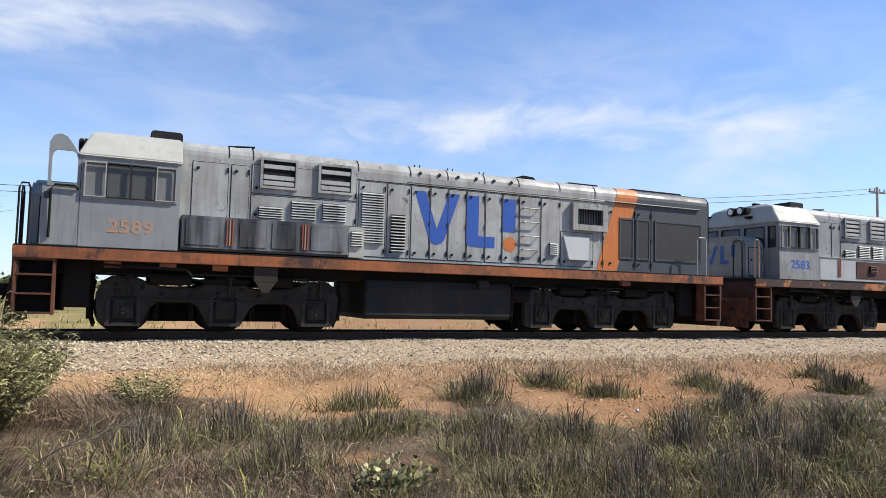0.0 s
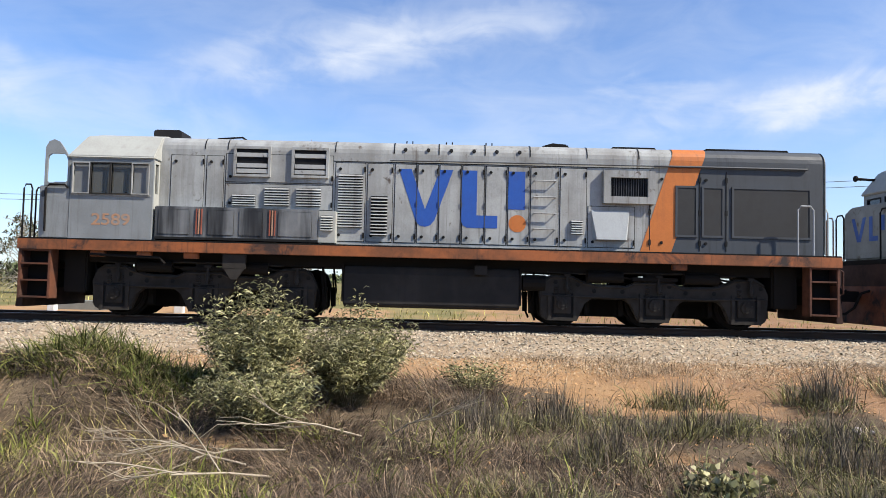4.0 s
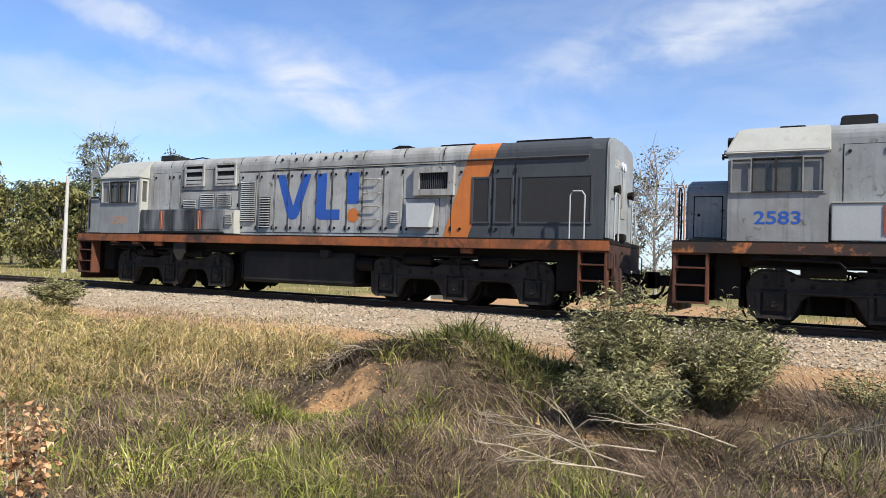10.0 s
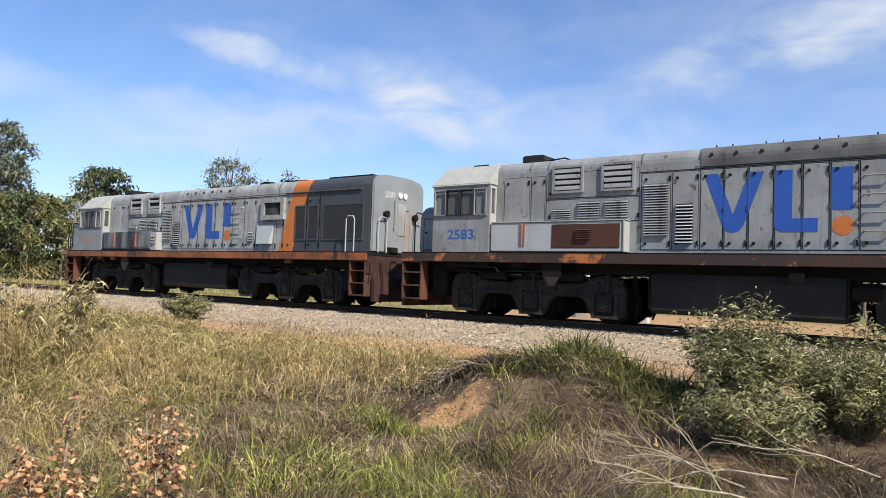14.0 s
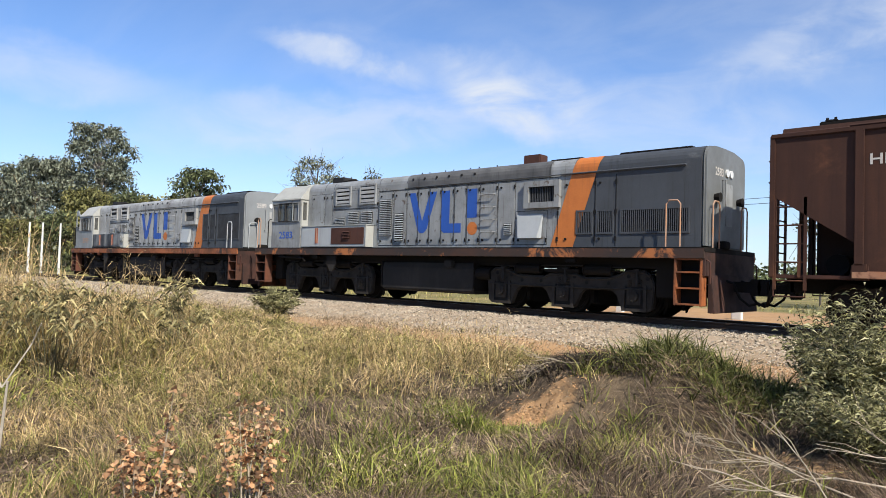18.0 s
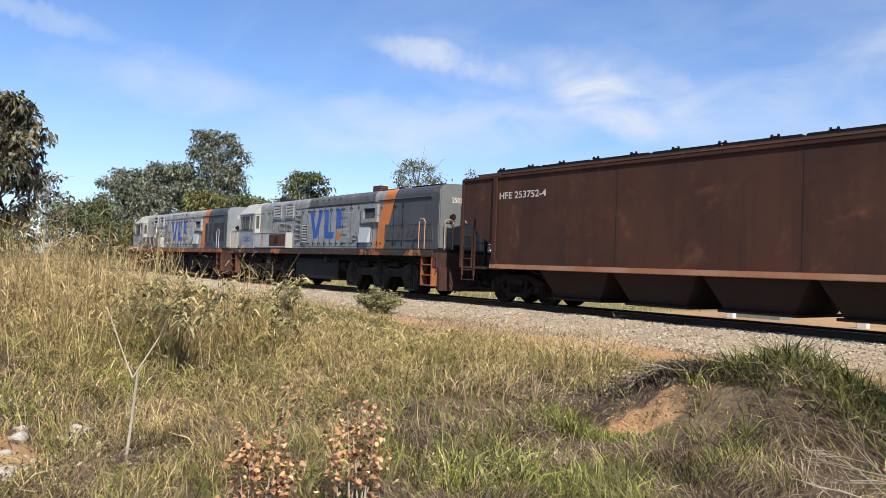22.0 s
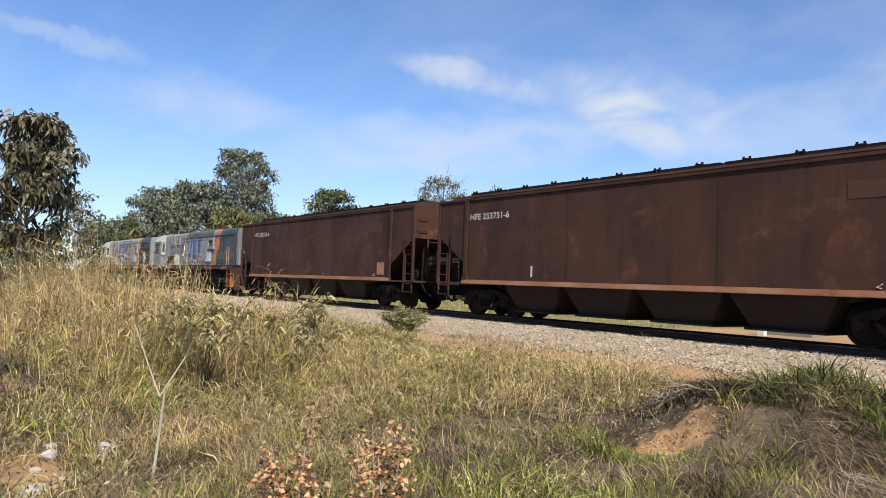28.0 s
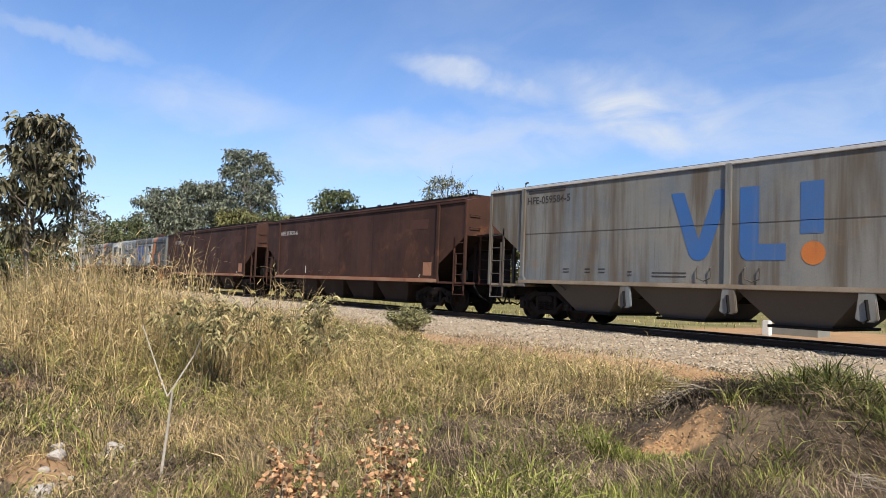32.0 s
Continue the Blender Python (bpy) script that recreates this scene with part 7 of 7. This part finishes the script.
for x, y, way, l, s in ((-1.25, 5.55, (-1, -0.45, 0.10), 0.62, 51), (-1.45, 5.15, (-1, 0.1, 0.2), 0.5, 52), (-1.2, 4.85, (-0.7, -0.5, 0.12), 0.5, 53), (-0.45, 6.0, (0.6, -0.5, 0.3), 0.4, 54), (-4.2, 6.3, (-1, 0.0, 0.0), 0.34, 55), (-0.7, 5.9, (-0.9, -0.6, 0.15), 0.6, 56)):
    branching("dead_branch", "bleached dead branch lying in the grass", (x, y, float(height(x, y)) + 0.08), way, l * 1.2, 0.008 if s == 55 else 0.009, 3 if s in (52, 55) else 2, s, TWIG, spread=0.40)
sapling = branching("bare_sapling", "thin pale bare sapling with a fork", (-5.9, 1.43, float(height(-5.9, 1.43)) - 0.03), (0.02, 0.03, 1), 0.75, 0.013, 0, 57, PALETWIG, "sapling")
for way, s in (((-0.22, -0.24, 1), 58), ((0.40, 0.44, 1), 59)):
    b = branching("fork", "", (0.015, 0.02, 0.72), way, 0.56, 0.0065, 0, s, PALETWIG, spread=0.2, flat=1)
    b.parent = sapling
PALEROCK = material("pale_rubble", (0.52, 0.475, 0.42), 0.9, other=(0.32, 0.255, 0.195), scale=6, bump=0.6)


def rubble(x, y, r, seed, label="pale rubble stone half sunk in soil"):
    rng = np.random.default_rng(seed)
    bm = bmesh.new()
    bmesh.ops.create_icosphere(bm, subdivisions=2, radius=r)
    cuts = [Vector(rng.normal(0, 1, 3)).normalized() for k in range(7)]
    for v in bm.verts:
        for c in cuts:
            over = v.co.dot(c) - 0.62 * r
            if over > 0:
                v.co -= c * over
        v.co *= 1 + 0.12 * noise.noise(v.co * 14 + Vector((seed, 0, 0)))
        v.co.z *= 0.7
    ob = tagged(part("stone", bm, PALEROCK), label, "stone", "stones on the ground")
    ob.location = (x, y, float(height(x, y)) + r * 0.25)
    ob.rotation_euler = (0, 0, rng.uniform(0, 6))


for k, (x, y, r) in enumerate(((-7.15, 1.38, 0.13), (-7.05, 1.30, 0.08), (-6.3, 0.70, 0.09), (-6.42, 0.76, 0.06), (-6.15, 0.62, 0.07), (-7.2, 0.92, 0.09), (-6.9, 0.80, 0.05), (-6.6, 0.95, 0.035), (-7.45, 0.98, 0.06), (3.95, 6.75, 0.06), (4.05, 6.7, 0.04), (1.2, 6.6, 0.03), (5.9, 6.9, 0.04))):
    rubble(x, y, r, k + 1)
rng = np.random.default_rng(77)


def on_soil(rng, count):
    x, y = rng.uniform(-10, 14, count), rng.uniform(3.5, 12, count)
    keep = rng.random(count) < bare(x, y) * 0.9
    return np.stack([x, y, height(x, y) + 0.004], -1)[keep]


CLOD = material("orange_clod", (0.48, 0.29, 0.145), 0.95, other=(0.34, 0.18, 0.088), scale=4, bump=0.3, island=0.4)


def on_scrape(rng, count):
    x, y = rng.uniform(-5.1, -3.7, count), rng.uniform(5.0, 6.4, count)
    keep = rng.random(count) < bare(x, y) * 0.8
    return np.stack([x, y, height(x, y) + 0.006], -1)[keep]


tagged(stones("scrape_clods", 4200, on_scrape, (0.004, 0.015), CLOD), "crumbled clods of orange soil", "soil", kind="stuff")
tagged(stones("soil_clods", 22000, on_soil, (0.008, 0.028), CLOD), "small clods of orange soil", "soil", kind="stuff")


# ---- trees, poles, fence and distance ----
BARK = material("grey_bark", (0.20, 0.17, 0.135), 0.9, other=(0.11, 0.09, 0.07), scale=3, stretch=(4, 4, 0.6), bump=0.5)
PALEBARK = material("pale_bark", (0.42, 0.38, 0.32), 0.85, other=(0.25, 0.22, 0.18), scale=2, stretch=(3, 3, 0.5), bump=0.3)
# grey-green leaf, paled and blued to paint in the haze of distance
EUCLEAF = leafy("hazed_eucalyptus_leaf", ((0.25, 0.275, 0.19), (0.34, 0.36, 0.26), (0.16, 0.185, 0.125)), through=0.2)
DARKLEAF = leafy("dark_green_leaf", ((0.14, 0.165, 0.075), (0.20, 0.22, 0.095), (0.09, 0.115, 0.05)), through=0.15)
LIGHTLEAF = leafy("light_green_leaf", ((0.22, 0.215, 0.075), (0.29, 0.265, 0.095), (0.14, 0.15, 0.055)), through=0.2)
BROWNLEAF = leafy("brownish_green_leaf", ((0.15, 0.14, 0.075), (0.11, 0.115, 0.055), (0.20, 0.175, 0.10)), through=0.2)
PALEFLOWER = leafy("pale_blossom", ((0.50, 0.47, 0.43), (0.36, 0.33, 0.28), (0.25, 0.23, 0.17)), through=0.2)


def place_at(left, far):
    """The spot in a heading (degrees to the left of +y) at a distance from the eye."""
    x, y = -far * math.sin(radians(left)), far * math.cos(radians(left))
    return x, y, float(height(x, y))


def tree(name, label, left, far, tall, wide, bare_to, leaf, bark, seed, clumps=60, per=45, size=0.22, puff=0.55, slim=0.45, trunk=0.16, droop=0.3, lean=0.0, crown_up=0.55, cat="tree", twigs=False, group=""):
    """A tapered trunk, limbs that fork to every clump of leaves, and an uneven crown."""
    rng = np.random.default_rng(seed)
    x, y, z = place_at(left, far)
    root = tagged(new(name), label, cat, group)
    root.location = (x, y, z - 0.1)
    bm = bmesh.new()
    top = Vector((lean, 0, tall * 0.82))
    bend = Vector(rng.normal(0, 0.03 * tall, 3))
    spine = [Vector((0, 0, 0)), Vector((0, 0, tall * 0.25)) + bend * 0.4, top * 0.6 + bend, top]
    tube(bm, spine, trunk, 8, trunk * 0.2)
    P, D, ends = [], [], []
    for k in range(clumps):
        u = rng.random()
        h = bare_to + (tall - bare_to) * u ** 0.85
        q = (h - bare_to) / (tall - bare_to)
        reach = wide * (0.35 + 0.65 * math.sin(math.pi * min(1, max(0.06, (q * 0.82 + 0.12)))) ** 0.7) * (1 - 0.35 * max(0, q - crown_up))
        a, r = rng.uniform(0, math.tau), reach * math.sqrt(rng.uniform(0.08, 1.0)) * rng.uniform(0.75, 1.12)
        c = Vector((r * math.cos(a) + lean * q, r * math.sin(a), h))
        ends.append(c)
        s = puff * rng.uniform(0.6, 1.25)
        g = np.clip(rng.normal(0, 1, (per, 3)), -1.5, 1.5) * np.array([s, s, s * 0.6]) * 0.5
        P.append(np.array(c) + g)
        d = rng.normal(0, 1, (per, 3))
        d[:, 2] -= 0.3
        D.append(d)
    for c in ends[:: 1 if clumps < 70 else 2]:
        t = min(0.95, max(0.2, (c.z - wide * 0.5) / (tall * 0.9)))
        f = spine[1].lerp(spine[3], max(0, (t - 0.25) / 0.75)) if t > 0.25 else spine[0].lerp(spine[1], t * 4)
        mid = f.lerp(c, 0.5) + Vector((0, 0, 0.08 * tall * rng.uniform(-0.3, 0.6)))
        tube(bm, [f, mid, c], trunk * 0.28, 5, 0.012)
        if twigs:
            for k in range(4):
                tube(bm, [mid.lerp(c, 0.3 + 0.2 * k), c + Vector(rng.normal(0, puff * 0.9, 3))], 0.02, 4, 0.006)
    part("trunk", bm, bark, root)
    P, D = np.concatenate(P), np.concatenate(D)
    leaves("crown", P, D, size * rng.uniform(0.6, 1.3, len(P)), leaf, root, slim, droop)
    return root


BANKLEAF = leafy("bank_tree_leaf", ((0.24, 0.215, 0.125), (0.17, 0.16, 0.085), (0.34, 0.285, 0.19)), through=0.12)
# near tree on the bank, and one whose limb hangs into view
tree("bank_tree", "slender tree with drooping brownish-green leaf clusters", 84.0, 22, 5.45, 1.42, 2.3, BANKLEAF, BARK, 61, 90, 46, 0.25, 0.34, 0.36, 0.09, 0.5)
tree("bank_tree", "leafy tree at the roadside", 98.6, 8.5, 4.2, 1.65, 2.0, LIGHTLEAF, BARK, 62, 70, 40, 0.12, 0.35, 0.45, 0.08, 0.4)
# eucalyptus stand beyond the line
stand = "trees beyond the line"
tree("eucalyptus_tree", "tall eucalyptus with domed crown", 69.2, 112, 20.7, 5.4, 6.0, EUCLEAF, PALEBARK, 63, 210, 70, 0.52, 1.15, 0.4, 0.32, 0.3, group=stand)
tree("eucalyptus_tree", "broad eucalyptus in a stand", 72.6, 118, 15.8, 6.4, 2.0, EUCLEAF, PALEBARK, 64, 220, 75, 0.54, 1.25, 0.4, 0.3, 0.3, group=stand)
tree("eucalyptus_tree", "broad eucalyptus in a stand", 75.3, 120, 14.6, 5.8, 1.5, EUCLEAF, PALEBARK, 65, 200, 75, 0.54, 1.25, 0.4, 0.3, 0.3, group=stand)
tree("leafy_tree", "yellow-green tree below the eucalyptus", 69.6, 95, 9.8, 5.0, 0.6, LIGHTLEAF, BARK, 66, 150, 80, 0.5, 1.2, 0.4, 0.22, 0.3, group=stand)
tree("leafy_tree", "dark rounded tree above the train", 62.2, 92, 12.8, 4.6, 2.0, DARKLEAF, BARK, 67, 130, 65, 0.5, 1.05, 0.4, 0.22, 0.3, group=stand)
tree("leafy_tree", "thin-crowned tree with open branches", 53.3, 80, 13.4, 3.6, 7.0, EUCLEAF, BARK, 68, 60, 34, 0.42, 0.95, 0.4, 0.2, 0.3, twigs=True, group=stand)
tree("leafy_tree", "slim sparse tree top", 48.7, 82, 12.8, 1.1, 9.5, BROWNLEAF, BARK, 69, 16, 22, 0.36, 0.6, 0.4, 0.12, 0.3, twigs=True, group=stand)
tree("leafy_tree", "low dark tree at the wood's edge", 77.6, 90, 7.4, 3.6, 1.0, DARKLEAF, BARK, 70, 80, 55, 0.45, 1.0, 0.4, 0.2, 0.3, group=stand)
tree("leafy_tree", "low dark tree at the wood's edge", 79.3, 84, 6.7, 3.0, 0.8, DARKLEAF, BARK, 71, 70, 55, 0.42, 0.9, 0.4, 0.18, 0.3, group=stand)
tree("pale_tree", "pale slender tree with thin foliage", 80.6, 60, 7.4, 1.8, 2.2, BROWNLEAF, PALEBARK, 72, 40, 26, 0.3, 0.6, 0.4, 0.1, 0.3, twigs=True, group=stand)
for k, (a, d, h, w, leaf) in enumerate(((66.5, 74, 8.2, 3.6, DARKLEAF), (64.8, 72, 7.2, 3.4, LIGHTLEAF), (61.2, 74, 7.6, 3.4, LIGHTLEAF), (59.0, 78, 7.6, 3.4, DARKLEAF), (68.3, 76, 7.6, 3.6, LIGHTLEAF), (57.2, 80, 7.6, 3.2, BROWNLEAF), (71.0, 88, 6.5, 3.6, DARKLEAF), (74.0, 92, 5.6, 3.4, LIGHTLEAF), (82.5, 88, 5.2, 3.4, DARKLEAF), (85.0, 80, 5.0, 3.2, LIGHTLEAF), (87.5, 76, 5.6, 3.4, DARKLEAF), (56.3, 64, 6.8, 3.2, LIGHTLEAF), (54.4, 66, 7.2, 3.4, DARKLEAF), (52.3, 66, 7.0, 3.4, LIGHTLEAF), (50.4, 70, 7.2, 3.4, DARKLEAF), (47.8, 72, 6.6, 3.2, LIGHTLEAF))):
    tree("shrubby_tree", "dense green shrub-like tree" if leaf is not BROWNLEAF else "dense brownish shrub-like tree", a, d, h, w, 0.3, leaf, BARK, 80 + k, 80, 55, 0.42, 1.0, 0.4, 0.15, 0.3, group="shrubby trees beyond the line")
tree("bare_tree", "pale bare-branched tree with few leaves", 63.0, 60, 6.4, 2.2, 2.0, BROWNLEAF, PALEBARK, 95, 36, 10, 0.26, 0.8, 0.4, 0.12, 0.3, twigs=True)
tree("bare_tree", "pale sparse tree with whitish blossom", 10.8, 36, 7.4, 1.7, 1.2, PALEFLOWER, PALEBARK, 96, 60, 26, 0.16, 0.7, 0.5, 0.10, 0.3, twigs=True)
tree("bare_tree", "sparse grey-green tree with thin trunk", 13.4, 40, 7.0, 2.0, 2.2, BROWNLEAF, BARK, 97, 44, 26, 0.22, 0.7, 0.45, 0.10, 0.3, twigs=True)
tree("shrubby_tree", "low green shrub beyond the line", 26.5, 58, 3.2, 2.0, 0.2, LIGHTLEAF, BARK, 98, 40, 40, 0.3, 0.7, 0.4, 0.08, 0.3, group="shrubby trees beyond the line")
tree("shrubby_tree", "low green shrub beyond the line", 44.4, 62, 5.4, 2.8, 0.2, LIGHTLEAF, BARK, 99, 70, 45, 0.35, 0.9, 0.4, 0.1, 0.3, group="shrubby trees beyond the line")
tree("bare_tree", "thin pale tree beyond the line", 31.0, 46, 4.4, 1.6, 0.6, BROWNLEAF, PALEBARK, 101, 50, 30, 0.2, 0.6, 0.45, 0.08, 0.3, twigs=True)
tree("shrubby_tree", "low dark shrub beyond the line", 40.4, 66, 4.4, 2.8, 0.2, DARKLEAF, BARK, 100, 60, 45, 0.35, 0.9, 0.4, 0.1, 0.3, group="shrubby trees beyond the line")


def far_woods():
    """A ragged belt of distant trees round the field."""
    rng = np.random.default_rng(8)
    P, D = [], []
    for k in range(520):
        a, d = math.radians(rng.uniform(-85, 100)), rng.uniform(170, 300)
        x, y = -d * math.sin(a), max(60.0, d * math.cos(a))
        h = (4.5 + 3.5 * bumps(a * 57, 0, 6, 31) + 2.0 * bumps(a * 57, 0, 1.7, 32)) * rng.uniform(0.5, 1.0)
        c = np.array([x, y, float(height(x, y))])
        n = 90
        g = rng.normal(0, 1, (n, 3)) * np.array([2.6, 2.6, 0.32 * h]) + np.array([0, 0, 0.5 * h])
        g[:, 2] = np.abs(g[:, 2])
        P.append(c + g), D.append(rng.normal(0, 1, (n, 3)))
    ob = leaves("far_woods", np.concatenate(P), np.concatenate(D), 1.5 * rng.uniform(0.5, 1.2, 520 * 90), DARKLEAF, None, 0.6, 0.2)
    tagged(ob, "distant belt of dark green woods", "woods", kind="stuff")


def field_grass():
    """Dry field grass beyond the track."""
    rng = np.random.default_rng(9)
    n = 26000
    y = 17.6 + 45 * rng.random(n) ** 1.6
    x = rng.uniform(-2.2, 1.2, n) * (y + 6)
    keep = rng.random(n) > bare(x, y)
    x, y = x[keep], y[keep]
    p = np.stack([x, y, height(x, y) - 0.01], -1)
    k = len(p)
    grow = 0.6 + 0.5 * bumps(x, y, 5, 41)
    ob = blades("field_grass", p, rng.uniform(0.12, 0.4, k) * grow, rng.uniform(0.015, 0.04, k), rng.uniform(0.2, 1.0, k), rng.uniform(0, math.tau, k), OLIVE)
    tagged(ob, "dry yellow-green field grass beyond the track", "grass", kind="stuff")


far_woods()
field_grass()

CONCRETE = material("pale_concrete", (0.52, 0.50, 0.46), 0.85, other=(0.40, 0.38, 0.35), scale=2, bump=0.15)
WHITEWASH = material("whitewash", (0.72, 0.71, 0.67), 0.8, other=(0.55, 0.53, 0.48), scale=3, bump=0.1)
POSTWOOD = material("grey_fence_wood", (0.17, 0.145, 0.12), 0.9, other=(0.10, 0.085, 0.07), scale=4, stretch=(3, 3, 0.6), bump=0.4, per_piece=0.3)
WIRE = material("dull_wire", (0.10, 0.10, 0.10), 0.5, 0.6, bump=0)


def pole(label, left, far, tall, mat, arm=True, r=0.13):
    x, y, z = place_at(left, far)
    root = tagged(new("utility_pole"), label, "utility pole", "utility poles")
    root.location = (x, y, z - 0.2)
    part("shaft", tube(bmesh.new(), [(0, 0, 0), (0, 0, tall + 0.2)], r, 10, r * 0.65), mat, root)
    if arm:
        part("crossarm", slab(bmesh.new(), -0.9, 0.9, -0.06, 0.06, tall - 0.25, tall - 0.12), POSTWOOD, root, "", 0.01)
        for dx in (-0.8, -0.3, 0.3, 0.8):
            part("insulator", tube(bmesh.new(), [(dx, 0, tall - 0.12), (dx, 0, tall + 0.08)], 0.045, 8), CONCRETE, root)
    return Vector((x, y, z + tall - 0.1))


tops = [pole("grey pole with crossarm and insulators", -56.8, 60, 9.9, CONCRETE), pole("pale concrete pole without arms", -18.0, 46, 7.6, CONCRETE, False),
        pole("dark wooden pole behind shrubs", 40.4, 62, 6.6, POSTWOOD, False, 0.14), pole("pale concrete pole beside shrubs", 55.9, 52, 6.3, CONCRETE, False, 0.15)]
for left in (73.4, 72.6, 71.5):
    pole("thin white pole at the field's edge", left, 68, 4.4, WHITEWASH, False, 0.11)
for a, b in zip(tops, tops[1:]):
    bm = bmesh.new()
    for k in (0.0, 0.35):
        pts = [a.lerp(b, t / 12) + Vector((0, 0, -k - 2.2 * (t / 12) * (1 - t / 12))) for t in range(13)]
        tube(bm, pts, 0.016, 4)
    tagged(part("overhead_wire", bm, WIRE), "thin overhead wires between poles", "wire")

# wire fence along the field
fence = tagged(new("wire_fence"), "wire fence with grey wooden posts", "fence")
fence.location = (0, 40, 0)
shape = None
for k in range(60):
    x = -150 + k * 3.4
    if shape is None:
        ob = part("post", tube(bmesh.new(), [(0, 0, -0.2), (0.02, 0, 1.15)], 0.06, 7, 0.05), POSTWOOD, fence)
        shape = ob.data
    else:
        ob = new("post", shape)
        ob.parent = fence
    ob.location = (x, 0.1 * math.sin(k * 3.1), float(height(x, 40)))
for z in (0.35, 0.65, 0.95):
    part("fence_wire", tube(bmesh.new(), [(x, 0, float(height(x, 40)) + z) for x in range(-150, 52, 5)], 0.008, 4), WIRE, fence)
for left, far, tall in ((78.0, 72, 1.1), (78.8, 70, 1.0), (79.5, 68, 1.1)):
    x, y, z = place_at(left, far)
    ob = tagged(part("gate_post", slab(bmesh.new(), -0.07, 0.07, -0.07, 0.07, -0.2, tall * 0.75), CONCRETE, None, "", 0.03), "whitewashed gate post in the field", "post", "white posts in the field")
    ob.location = (x, y, z)


def kerb_block(name, label, left, far, sx, sy, tall, mat):
    x, y, z = place_at(left, far)
    ob = tagged(part(name, slab(bmesh.new(), -sx / 2, sx / 2, -sy / 2, sy / 2, -0.1, tall), mat, None, "", 0.02), label, "block")
    ob.location = (x, y, z)


DULLSTONE = material("dull_grey_stone", (0.24, 0.235, 0.205), 0.9, other=(0.16, 0.16, 0.13), scale=2, bump=0.2)
kerb_block("marker_block", "whitewashed concrete marker beside the line", 29.1, 26.5, 0.24, 0.24, 0.5, WHITEWASH)
kerb_block("culvert_slab", "pale concrete slab beyond the line", 26.9, 27.5, 1.6, 0.9, 0.3, DULLSTONE)
kerb_block("marker_block", "whitewashed concrete marker beside the line", 20.6, 25.0, 0.3, 0.25, 0.34, WHITEWASH)


# ---- what moves ----
def run_at(t):
    """The train's place along the track at any time, on a smooth curve through RUN."""
    k = max(0, min(len(RUN) - 2, sum(r[0] <= t for r in RUN) - 1))
    (t0, a), (t1, b) = RUN[k], RUN[k + 1]
    p, q = RUN[max(0, k - 1)], RUN[min(len(RUN) - 1, k + 2)]
    u, d = (t - t0) / (t1 - t0), t1 - t0
    m0, m1 = (b - p[1]) / (t1 - p[0]) * d, (q[1] - a) / (q[0] - t0) * d
    return (2 * u**3 - 3 * u**2 + 1) * a + (u**3 - 2 * u**2 + u) * m0 + (3 * u**2 - 2 * u**3) * b + (u**3 - u**2) * m1


def motions():
    ticks = [k * 0.5 for k in range(65)]
    for thing, offset in TRAIN:
        walk(thing, [(t, pose(run_at(t) + offset, TRACK, 0)) for t in ticks])
    turns = [k / 6 for k in range(193)]
    for wheels, x, r, thing in WHEELS:
        walk(wheels, [(t, pose(x, 0, r, 0, math.degrees(run_at(t) / r) % 360, 0)) for t in turns])


motions()
